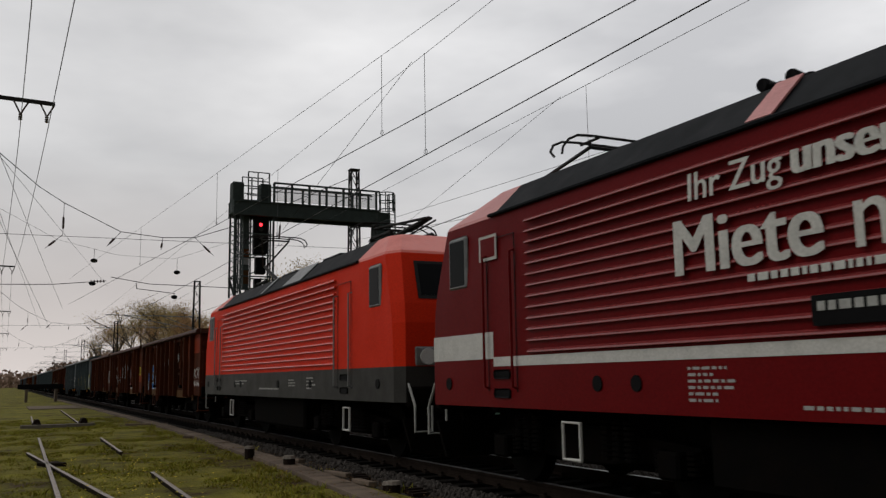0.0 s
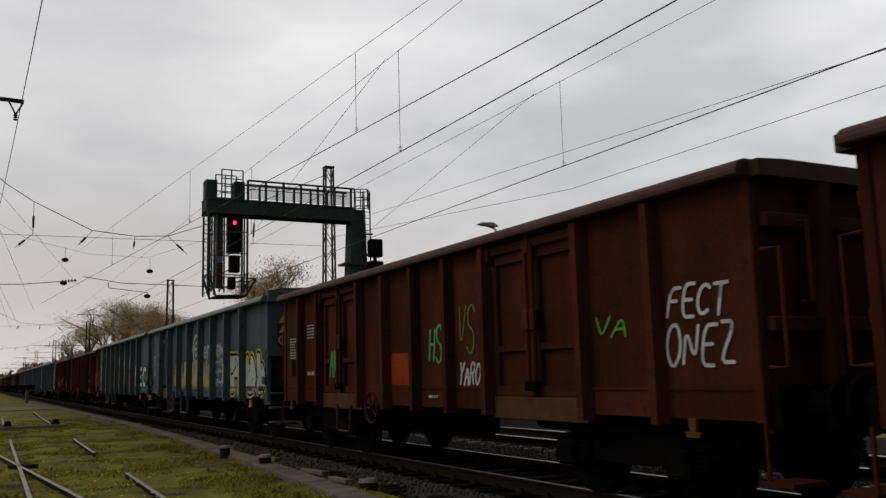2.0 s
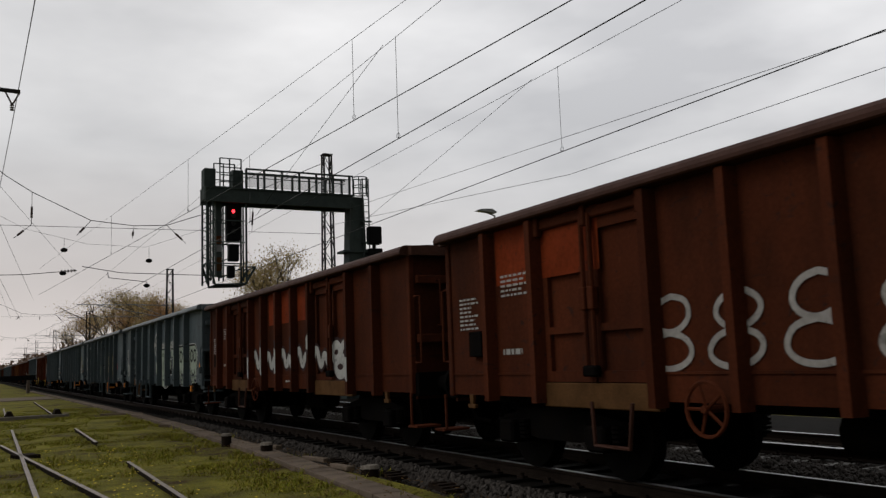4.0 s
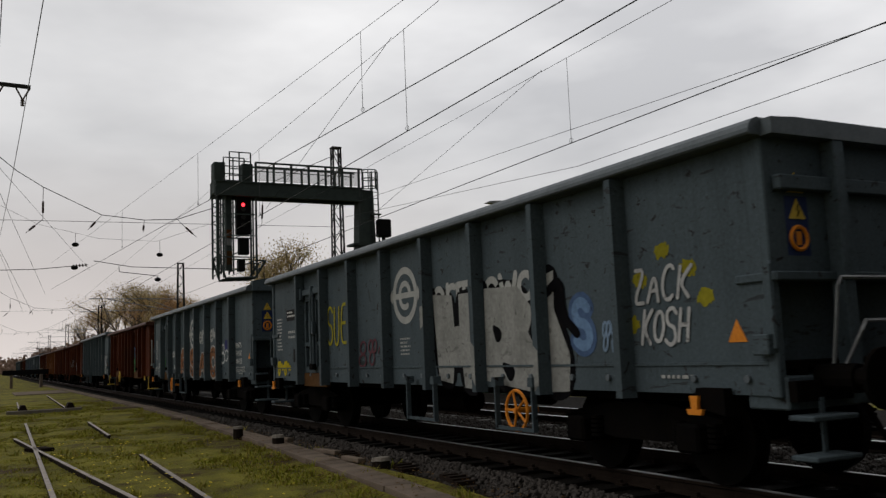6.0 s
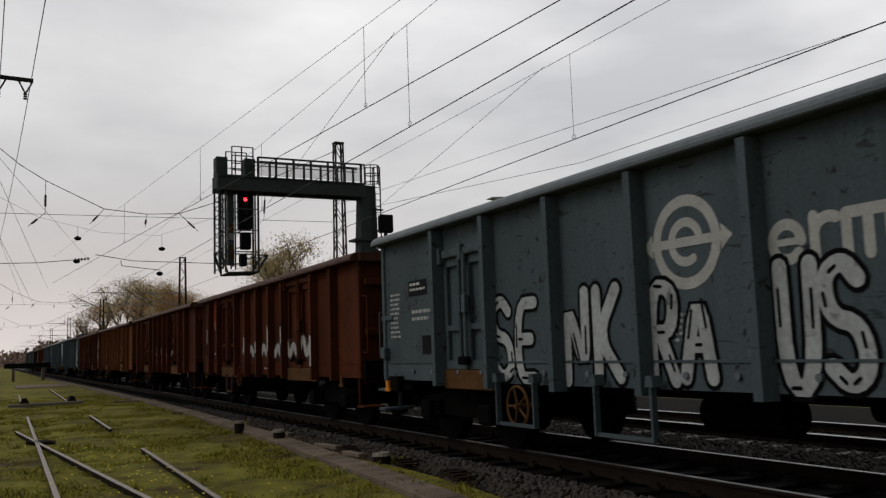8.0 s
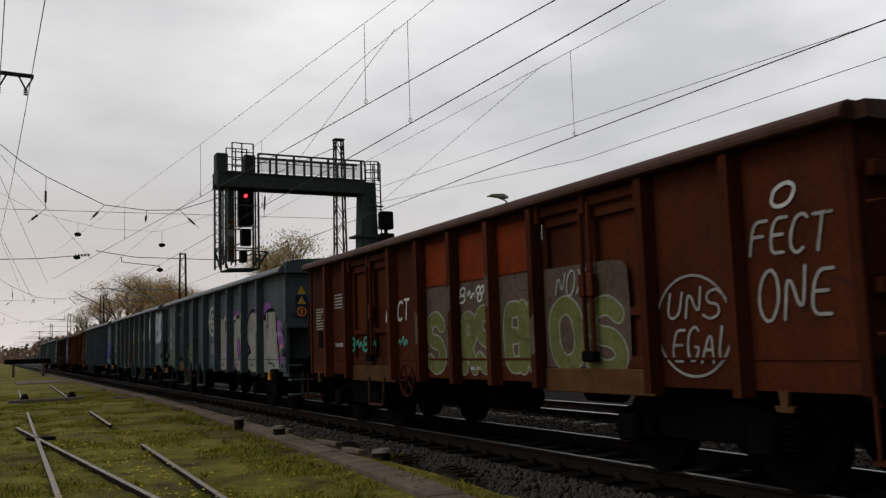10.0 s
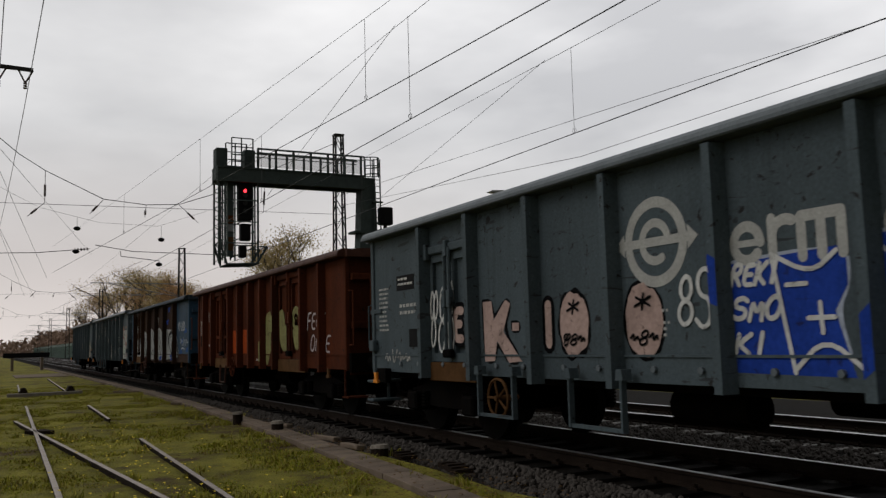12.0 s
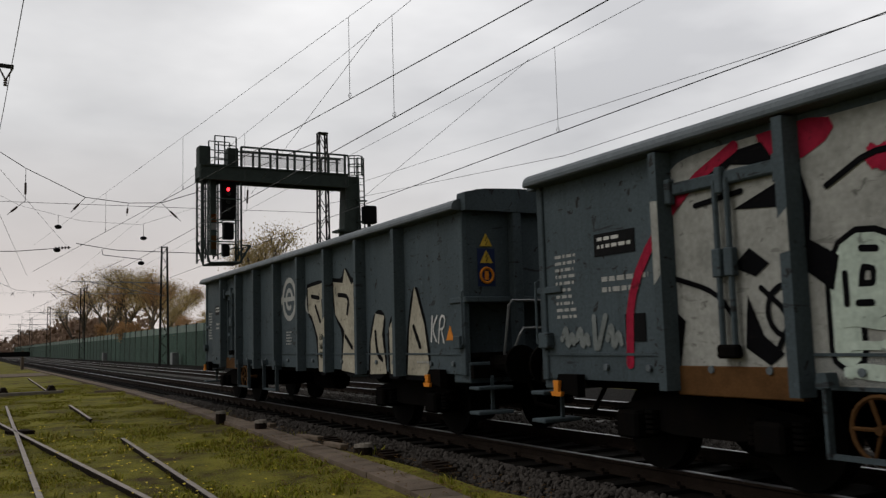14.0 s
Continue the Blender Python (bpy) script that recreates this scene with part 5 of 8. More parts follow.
def open_wagon(name, label, group, L, posts, doors, ztop, zlow, paint, rim, accents, patches=None, platform=False, end_paint=None, wheels=9.0):
    """A high-sided bogie open wagon: posts and doors are distances from the front end."""
    w = thing(name, label, "freight wagon", group)
    side, out = 1.33, 1.52
    post = 1.50 if rim is GREY_RIM else 1.48
    zsill = zlow + 0.28
    cuts = [0.0] + sorted(posts) + [L]
    for s in (-1, 1):
        for a, b in zip(cuts, cuts[1:]):
            if any(abs(a - d0) < 0.05 and abs(b - d1) < 0.05 for d0, d1 in doors):
                continue
            bm = bmesh.new()
            box(bm, s * side, s * (side - 0.05), a + 0.005, b - 0.005, zsill + 0.006, ztop - 0.16)
            m = paint
            if patches:
                m = patches.get(round((a + b) / 2), paint)
            part("side_panel", bm, m, w)
            bm = bmesh.new()
            box(bm, s * (side + 0.002), s * (side - 0.05), a + 0.005, b - 0.005, zlow, zsill - 0.02)
            box(bm, s * (side + 0.018), s * (side - 0.05), a + 0.005, b - 0.005, zsill - 0.02, zsill + 0.005)
            part("lower_panel", bm, paint, w)
        # rim: a folded hollow section with a worn top
        bm = bmesh.new()
        prism(bm, [(s * (side - 0.07), ztop - 0.155), (s * (out - 0.01), ztop - 0.15), (s * (out + 0.005), ztop - 0.135), (s * (out + 0.005), ztop - 0.10), (s * (out - 0.015), ztop - 0.055), (s * (out - 0.05), ztop - 0.02), (s * (out - 0.10), ztop), (s * (side - 0.07), ztop)], "y", -0.04, L + 0.04)
        part("top_rail", bm, rim, w, "worn top rail")
        for p in posts:
            bm = bmesh.new()
            prism(bm, [(s * side, p - 0.075), (s * post, p - 0.05), (s * post, p + 0.05), (s * side, p + 0.075)], "z", zlow - 0.06, ztop - 0.17)
            part("side_post", bm, paint, w)
        for y in (0.0, L):
            bm = bmesh.new()
            box(bm, s * (side - 0.06), s * (side + 0.03), y - 0.01 if y == 0 else y - 0.1, y + 0.1 if y == 0 else y + 0.01, zlow - 0.02, ztop - 0.1, 0.012)
            part("corner_post", bm, end_paint or paint, w)
        for d0, d1 in doors:
            mid = (d0 + d1) / 2
            dtop = ztop - (0.60 if rim is GREY_RIM else 0.30)
            for a, b in ((d0 + 0.08, mid - 0.02), (mid + 0.02, d1 - 0.08)):
                bm = bmesh.new()
                box(bm, s * (side - 0.055), s * (side - 0.09), a, b, zlow + 0.18, dtop)
                for u0, u1, v0, v1 in ((a, a + 0.09, zlow + 0.18, dtop), (b - 0.09, b, zlow + 0.18, dtop), (a + 0.09, b - 0.09, dtop - 0.12, dtop), (a + 0.09, b - 0.09, zlow + 0.18, zlow + 0.30), (a + 0.09, b - 0.09, zlow + 0.72, zlow + 0.80)):
                    box(bm, s * (side - 0.054), s * (side + 0.001), u0, u1, v0, v1)
                door = part("door_leaf", bm, paint, w, "framed steel door leaf")
                bm = bmesh.new()
                k = b - 0.05 if a < mid - 0.3 else a + 0.05
                rod(bm, (s * (side + 0.06), k, zlow + 0.35), (s * (side + 0.06), k, dtop + 0.05), 0.028, 6)
                box(bm, s * (side + 0.02), s * (side + 0.10), k - 0.05, k + 0.05, zlow + 0.95, zlow + 1.2, 0.01)
                part("door_bar", bm, paint, door)
            bm = bmesh.new()
            box(bm, s * (side - 0.06), s * (side + 0.06), d0 + 0.03, d1 - 0.03, dtop, dtop + 0.12, 0.015)
            part("door_header", bm, paint, w)
            bm = bmesh.new()
            box(bm, s * (side - 0.06), s * (side - 0.01), d0 + 0.03, d1 - 0.03, dtop + 0.122, ztop - 0.16)
            part("header_panel", bm, paint, w)
            for q in (d0 + 0.1, mid, d1 - 0.1):
                bm = bmesh.new()
                box(bm, s * (side + 0.02), s * (side + 0.10), q - 0.04, q + 0.04, dtop - 0.08, dtop + 0.16, 0.012)
                part("door_hinge", bm, paint, w)
            bm = bmesh.new()
            box(bm, s * (side - 0.06), s * (side + 0.02), d0 + 0.03, d1 - 0.03, zlow - 0.10, zlow + 0.17, 0.01)
            part("door_sill", bm, OCHRE, w, "ochre rust-stained door sill")
            bm = bmesh.new()
            box(bm, s * (side + 0.02), s * (side + 0.11), mid - 0.12, mid + 0.12, zlow + 0.24, zlow + 0.36, 0.02)
            part("door_catch", bm, UNDER, w)
    # ends with ribs
    ep = end_paint or paint
    grey = rim is GREY_RIM
    for y, o in ((0.0, -1), (L, 1)):
        arch = 0.17 if platform and o < 0 else 0.0
        if grey:
            # closed upper wall over a ledge, and a recess with a set-back wall below it
            ledge = zlow + 1.0
            bm = bmesh.new()
            box(bm, -side + 0.06, side - 0.06, y, y - o * 0.05, ledge, ztop - 0.14)
            part("end_wall", bm, ep, w)
            bm = bmesh.new()
            box(bm, -side + 0.06, side - 0.06, y - o * 0.36, y - o * 0.41, zlow - 0.1, ledge)
            part("recess_wall", bm, ep, w)
            bm = bmesh.new()
            box(bm, -side - 0.03, side + 0.03, y + o * 0.07, y - o * 0.40, ledge - 0.04, ledge + 0.04, 0.012)
            part("ledge", bm, ep, w, "steel ledge across the end")
            bm = bmesh.new()
            box(bm, -side + 0.02, side - 0.02, y + o * 0.04, y - o * 0.40, zlow - 0.12, zlow + 0.16, 0.015)
            part("end_sill", bm, ep, w)
        else:
            bm = bmesh.new()
            box(bm, -side + 0.06, side - 0.06, y, y - o * 0.05, zlow - 0.1, ztop - 0.14)
            part("end_wall", bm, ep, w)
        bm = bmesh.new()
        prism(bm, [(-side - 0.05, ztop - 0.16), (-side - 0.05, ztop - 0.02 + arch * 0.6), (-side * 0.8, ztop + arch * 0.85), (-side * 0.4, ztop + arch), (side * 0.4, ztop + arch), (side * 0.8, ztop + arch * 0.85), (side + 0.05, ztop - 0.02 + arch * 0.6), (side + 0.05, ztop - 0.16)], "y", y - 0.06 if o > 0 else y - 0.16, y + 0.16 if o > 0 else y + 0.06)
        part("end_rail", bm, paint if arch else rim, w)
        for x in (-0.55, 0.55):
            bm = bmesh.new()
            box(bm, x - 0.07, x + 0.07, y, y + o * 0.15, zlow - 0.1, ztop - 0.16, 0.01)
            part("end_post", bm, ep, w)
        for z in ((() if arch else (ztop - 0.62,)) if grey else (zlow + 0.75, zlow + 1.65)):
            bm = bmesh.new()
            box(bm, -side + 0.07, side - 0.07, y, y + o * 0.10, z, z + 0.13, 0.012)
            part("end_rib", bm, ep, w)
        buffers(w, y + o * 0.02, o)
        bm = bmesh.new()
        box(bm, -1.3, 1.3, y - 0.12, y + 0.12, zlow - 0.05, zlow + (0.12 if grey else 0.30))
        part("headstock", bm, UNDER, w)
        if grey:
            # two bent safety rails across the end and two treads at the corner
            for xa, ya, z in ((-0.74, 0.16, zlow + 0.98), (-0.66, 0.30, zlow + 0.60)):
                bm = bmesh.new()
                bent(bm, [(xa - 0.08, y + o * 0.10, zlow + 0.12), (xa, y + o * ya, z - 0.07), (xa + 0.05, y + o * ya, z), (-xa - 0.05, y + o * ya, z), (-xa, y + o * ya, z - 0.07), (-xa + 0.03, y + o * 0.10, zlow + 0.12)], 0.019)
                part("safety_rail", bm, accents[0], w, "bent tubular safety rail")
            for z in (0.72, 0.40):
                bm = bmesh.new()
                box(bm, -1.34, -0.80, y + o * 0.04, y + o * 0.30, z, z + 0.045, 0.01)
                part("tread", bm, paint, w, "grey step tread")
            bm = bmesh.new()
            bar(bm, (-1.02, y + o * 0.12, 0.40), (-1.02, y + o * 0.12, zlow - 0.02), 0.05, 0.02)
            part("tread_hanger", bm, paint, w)
            bm = bmesh.new()
            box(bm, -side - 0.10, -side, y + 0.02 if o < 0 else y - 0.2, y + 0.2 if o < 0 else y - 0.02, zlow + 0.34, zlow + 0.52, 0.012)
            part("corner_box", bm, paint, w, "small steel box on the corner")
            bm = bmesh.new()
            bent(bm, [(-side - 0.005, y - o * 0.02, zlow + 0.35), (-side - 0.07, y + o * 0.03, zlow + 0.40), (-side - 0.07, y + o * 0.03, zlow + 1.10), (-side - 0.005, y - o * 0.02, zlow + 1.14)], 0.014)
            part("grab_rail", bm, paint, w, "slim corner grab rail")
            continue
        # corner ladder and steps
        bm = bmesh.new()
        bent(bm, [(-1.30, y + o * 0.05, zlow + 0.45), (-1.30, y + o * 0.24, zlow + 0.45), (-1.30, y + o * 0.24, zlow + 1.45), (-1.30, y + o * 0.05, zlow + 1.45)], 0.02)
        part("grab_rail", bm, accents[0], w, "bent tubular grab rail")
        bm = bmesh.new()
        bent(bm, [(-0.95, y + o * 0.14, zlow + 1.0), (-0.95, y + o * 0.25, zlow + 1.0), (-0.95, y + o * 0.25, ztop - 0.55), (-0.95, y + o * 0.14, ztop - 0.55)], 0.02)
        part("grab_rail", bm, accents[0], w, "bent tubular grab rail")
        bm = bmesh.new()
        box(bm, -1.45, -1.05, y + o * 0.02, y + o * 0.32, 0.42, 0.45)
        bar(bm, (-1.4, y + o * 0.05, 0.44), (-1.4, y + o * 0.05, zlow), 0.03)
        part("shunter_step", bm, accents[1], w)
    # warning triangles and round plate on the end wall
    for y, o in ((0.0, -1),):
        x = -0.98
        if rim is GREY_RIM:
            for z, m in ((ztop - 0.55, YELLOW), (ztop - 0.78, YELLOW)):
                bm = bmesh.new()
                prism(bm, [(x - 0.10, z - 0.08), (x + 0.10, z - 0.08), (x, z + 0.10)], "y", y + o * 0.012, y + o * 0.004)
                sign = part("warning_triangle", bm, m, w, "yellow warning triangle")
                bm = bmesh.new()
                bar(bm, (x + 0.015, y + o * 0.014, z + 0.05), (x - 0.015, y + o * 0.014, z - 0.01), 0.018, 0.004)
                bar(bm, (x + 0.02, y + o * 0.014, z - 0.005), (x - 0.01, y + o * 0.014, z - 0.06), 0.018, 0.004)
                part("flash_symbol", bm, BLACK, sign, "black flash")
            bm = bmesh.new()
            box(bm, x - 0.14, x + 0.14, y + o * 0.003, y - o * 0.01, ztop - 1.18, ztop - 0.66)
            part("sign_plate", bm, BLUE_PLATE, w, "dark blue sign plate")
            bm = bmesh.new()
            ring(bm, (x, y + o * 0.01, ztop - 1.03), (0, 1, 0), 0.10, 0.02, 14)
            plate = part("round_plate", bm, ORANGE, w, "orange ring plate")
            bm = bmesh.new()
            box(bm, x - 0.03, x + 0.03, y + o * 0.012, y + o * 0.004, ztop - 1.09, ztop - 0.97)
            part("plate_symbol", bm, ORANGE, plate)
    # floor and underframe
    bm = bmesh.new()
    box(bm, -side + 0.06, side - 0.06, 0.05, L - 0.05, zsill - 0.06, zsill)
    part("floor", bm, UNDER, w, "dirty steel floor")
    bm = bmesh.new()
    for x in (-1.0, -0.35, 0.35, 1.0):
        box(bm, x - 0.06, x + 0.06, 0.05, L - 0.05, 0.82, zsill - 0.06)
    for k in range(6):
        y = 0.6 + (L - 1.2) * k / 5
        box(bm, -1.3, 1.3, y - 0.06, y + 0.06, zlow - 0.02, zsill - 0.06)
    part("underframe", bm, UNDER, w, "grimy, shade-dark longitudinal beams")
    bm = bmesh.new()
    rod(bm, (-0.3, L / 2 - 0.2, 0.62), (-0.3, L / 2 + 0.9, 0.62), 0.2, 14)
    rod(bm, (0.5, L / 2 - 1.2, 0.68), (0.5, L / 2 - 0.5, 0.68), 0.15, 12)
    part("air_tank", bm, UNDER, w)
    for k in (-1, 1):
        bogie(w, L / 2 + k * wheels / 2)
    return w


def step_frame(owner, y0, y1, mat, x=-1.47):
    """A pair of guard posts with a foot rail below the side."""
    bm = bmesh.new()
    for y in (y0, y1):
        bar(bm, (x, y, 0.98), (x, y, 0.42), 0.07, 0.03)
        prism(bm, [(y - 0.06, 0.95), (y + 0.06, 0.95), (y + 0.04, 1.06), (y - 0.04, 1.06)], "x", x - 0.05, x + 0.08)
    bar(bm, (x, y0, 0.44), (x, y1, 0.44), 0.04)
    part("step_frame", bm, mat, owner, "steel step frame below the side")


BROWN_L, GREY_L = 12.85, 14.55
BROWN_POSTS = [1.22, 2.37, 4.38, 5.42, 6.48, 7.55, 8.60, 10.60, 11.66]
BLUE_POSTS = [2.29, 4.26, 6.09, 7.83, 9.47, 11.59]
GREY_POSTS = [1.92, 3.42, 4.92, 6.42, 7.95, 9.45, 10.95, 12.42]


def brown_wagon(paint=BROWN, rim=BROWN_RIM, accents=(BROWN, BROWN), patches=None, end_paint=None, label="", posts=BROWN_POSTS, doors=((2.37, 4.38), (8.60, 10.60))):
    w = open_wagon("open_wagon", label or "rust-brown high-sided open freight wagon with faded paint", "wagons of the passing train", BROWN_L, posts, doors, 3.16, 0.92, paint, rim, accents, patches, False, end_paint, 8.6)
    handwheel(w, BROWN_L - 5.0, 0.88, accents[0], -1.52)
    for y in (0.75, BROWN_L - 0.75):
        hook(w, y, 0.78, OCHRE if accents[0] is not YELLOW else YELLOW)
    step_bm = bmesh.new()
    bent(step_bm, [(-1.42, BROWN_L - 3.9, 0.9), (-1.44, BROWN_L - 3.85, 0.45), (-1.44, BROWN_L - 3.3, 0.45), (-1.42, BROWN_L - 3.25, 0.9)], 0.025)
    part("foot_stirrup", step_bm, OCHRE if accents[0] is YELLOW else BROWN_RIM, w)
    rng = random.Random(3)
    bars(rng, w, BROWN_L, -1.33, 0.32, 0.82, 1.75, 2.2, 8, OFFWHITE)
    bars(rng, w, BROWN_L, -1.33, 1.4, 2.15, 2.12, 2.42, 5, OFFWHITE)
    bars(rng, w, BROWN_L, -1.33, 1.4, 2.0, 1.35, 1.5, 1, OFFWHITE)
    bars(rng, w, BROWN_L, -1.342, 6.7, 7.1, 1.0, 1.09, 1, OFFWHITE)
    bm = bmesh.new()
    box(bm, -1.42, -1.33, BROWN_L - 1.0, BROWN_L - 0.68, 1.42, 1.75, 0.01)
    part("label_holder", bm, UNDER, w, "dark wire label holder")
    return w


def grey_wagon(platform=False, label="", gear=4.3):
    """gear: distance of the brake wheel from the rear end."""
    w = open_wagon("open_wagon", label or "slate-grey high-sided open freight wagon with pale ring emblem", "wagons of the passing train", GREY_L, GREY_POSTS, [(10.95, 12.42)], 3.28, 0.92, GREY, GREY_RIM, (STEEL, GREY), None, platform, None, 10.2)
    x = -1.33
    # owner's emblem: two rings, a cross bar with arrow ends
    bm = bmesh.new()
    c_u, c_z = 7.22, 2.32
    v, f = [], []
    for r, a0, a1, wd in ((0.40, -20, 340, 0.11), (0.19, 0, 300, 0.09)):
        ribbon(v, f, [(GREY_L - u, z) for u, z in arc(c_u, c_z, r, r, a0, a1, 26)], wd, x - 0.004)
    ribbon(v, f, [(GREY_L - c_u + 0.5, c_z), (GREY_L - c_u - 0.5, c_z)], 0.09, x - 0.007)
    for k in (-1, 1):
        b = len(v)
        v += [(x - 0.006, GREY_L - c_u - k * 0.46, c_z + 0.12), (x - 0.006, GREY_L - c_u - k * 0.46, c_z - 0.12), (x - 0.006, GREY_L - c_u - k * 0.60, c_z)]
        f.append((b, b + 1, b + 2))
    bm.free()
    me = bpy.data.meshes.new("emblem")
    me.from_pydata(v, [], f)
    put("emblem", me, OFFWHITE, w, "pale ring emblem")
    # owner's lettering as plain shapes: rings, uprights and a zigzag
    v, f = [], []
    def st(pts, wd=0.095):
        ribbon(v, f, [(GREY_L - u, z) for u, z in pts], wd, x - 0.004)
    for u in (8.38, 9.90):
        st(arc(u + 0.02, 2.17, 0.15, 0.15, 0, 320, 16))
        st([(u - 0.12, 2.17), (u + 0.16, 2.17)], 0.06)
    st([(8.68, 2.0), (8.68, 2.35)])
    st(arc(8.82, 2.2, 0.14, 0.13, 60, 170, 6))
    for u in (8.98, 9.17, 9.36):
        st([(u, 2.0), (u, 2.33)])
    st([(8.98, 2.33), (9.36, 2.33)])
    st([(10.14, 2.34), (10.24, 2.02), (10.33, 2.3), (10.42, 2.02), (10.52, 2.34)])
    st(arc(10.74, 2.17, 0.15, 0.15, 0, 360, 16))
    st([(10.90, 2.0), (10.90, 2.34)])
    me = bpy.data.meshes.new("owner_marks")
    me.from_pydata(v, [], f)
    put("owner_marks", me, OFFWHITE, w, "pale owner's marks")
    rng = random.Random(8)
    bars(rng, w, GREY_L, x, 0.28, 0.70, 1.55, 2.3, 10, OFFWHITE)
    bars(rng, w, GREY_L, x, 1.1, 1.85, 1.78, 2.0, 2, OFFWHITE)
    bars(rng, w, GREY_L, x, 7.0, 7.4, 1.35, 1.65, 5, OFFWHITE)
    bars(rng, w, GREY_L, x - 0.012, 13.1, 13.7, 1.02, 1.09, 1, OFFWHITE)
    bm = bmesh.new()
    box(bm, x - 0.006, x, GREY_L - 1.65, GREY_L - 1.0, 2.22, 2.46)
    part("data_plate", bm, BLACK, w, "black data plate")
    bars(rng, w, GREY_L, x - 0.005, 1.06, 1.6, 2.26, 2.42, 2, WHITE)
    bm = bmesh.new()
    box(bm, x - 0.01, x, GREY_L - 1.75, GREY_L - 1.45, 1.32, 1.60)
    part("label_holder", bm, BLACK, w, "black label pocket")
    # yellow triangle, orange hooks, step frames and wheel
    bm = bmesh.new()
    prism(bm, [(GREY_L - 14.0, 1.38), (GREY_L - 14.22, 1.38), (GREY_L - 14.11, 1.58)], "x", x - 0.006, x)
    part("warning_triangle", bm, ORANGE, w, "small orange triangle")
    for y in (0.75, GREY_L - 0.55):
        bm = bmesh.new()
        prism(bm, [(y - 0.22, 0.98), (y + 0.12, 0.98), (y + 0.2, 0.82), (y - 0.22, 0.74)], "x", -1.46, -1.36)
        part("corner_bracket", bm, UNDER, w)
        hook(w, y + 0.12, 0.76, ORANGE, -1.47)
    second = 6.35 if gear < 7 else 8.0
    step_frame(w, GREY_L - gear + 0.42, GREY_L - gear - 0.42, GREY, -1.48)
    step_frame(w, GREY_L - second + 0.45, GREY_L - second - 0.45, GREY, -1.48)
    handwheel(w, GREY_L - gear, 0.66, OCHRE, -1.46)
    bm = bmesh.new()
    rod(bm, (x - 0.035, 0, 1.06), (x, 0, 1.06), 0.035, 8)
    lashing = mesh_of("lashing_ring", bm, GREY_RIM)
    for p in (0.0, *GREY_POSTS):
        for k in (0.35, 1.0):
            part("lashing_ring", lashing, None, w).location.y = p + k
    return w


def pantograph(owner, y, z, raised, reach=1):
    """A single-arm current collector; reach: the way in which its knee points along y."""
    th = part("pantograph", bmesh.new(), DARKSTEEL, owner, "raised current collector" if raised else "folded current collector")
    bm = bmesh.new()
    for s in (-0.45, 0.45):
        rod(bm, (s, y - 0.5, z), (s, y + 0.5, z), 0.035)
        for k in (-0.5, 0.5):
            rod(bm, (s, y + k, z - 0.18), (s, y + k, z), 0.06, 8)
            for j in range(3):
                rod(bm, (s, y + k, z - 0.16 + 0.05 * j), (s, y + k, z - 0.135 + 0.05 * j), 0.085, 8)
    part("base_frame", bm, DARKSTEEL, th)
    knee = (0, y + reach * 1.35, z + 0.66) if raised else (0, y + reach * 1.3, z + 0.16)
    head = (0, y + reach * 0.12, 5.69) if raised else (0, y - reach * 0.45, z + 0.30)
    bm = bmesh.new()
    rod(bm, (0, y - reach * 0.25, z + 0.05), knee, 0.06, 8, 0.045)
    rod(bm, (0.12, y - reach * 0.1, z), (0.08, knee[1] + 0.12 * reach, knee[2] - 0.06), 0.02)
    for s in (-1, 1):
        rod(bm, (s * 0.05, knee[1], knee[2]), (s * 0.42, head[1], head[2] - 0.1), 0.028)
    rod(bm, (-0.42, head[1], head[2] - 0.1), (0.42, head[1], head[2] - 0.1), 0.025)
    part("arm", bm, DARKSTEEL, th)
    bm = bmesh.new()
    for k in (-0.18, 0.18):
        bent(bm, [(-0.93, head[1] + k * 0.5, head[2] - 0.26), (-0.95, head[1] + k * 0.8, head[2] - 0.18), (-0.88, head[1] + k, head[2] - 0.08), (-0.74, head[1] + k, head[2] - 0.015), (-0.5, head[1] + k, head[2]), (0.5, head[1] + k, head[2]), (0.74, head[1] + k, head[2] - 0.015), (0.88, head[1] + k, head[2] - 0.08), (0.95, head[1] + k * 0.8, head[2] - 0.18), (0.93, head[1] + k * 0.5, head[2] - 0.26)], 0.018)
    for s in (-0.42, 0.42):
        rod(bm, (s, head[1] - 0.2, head[2] - 0.02), (s, head[1] + 0.2, head[2] - 0.02), 0.02)
        rod(bm, (s, head[1], head[2] - 0.1), (s, head[1], head[2]), 0.02)
    part("collector_head", bm, DARKSTEEL, th)


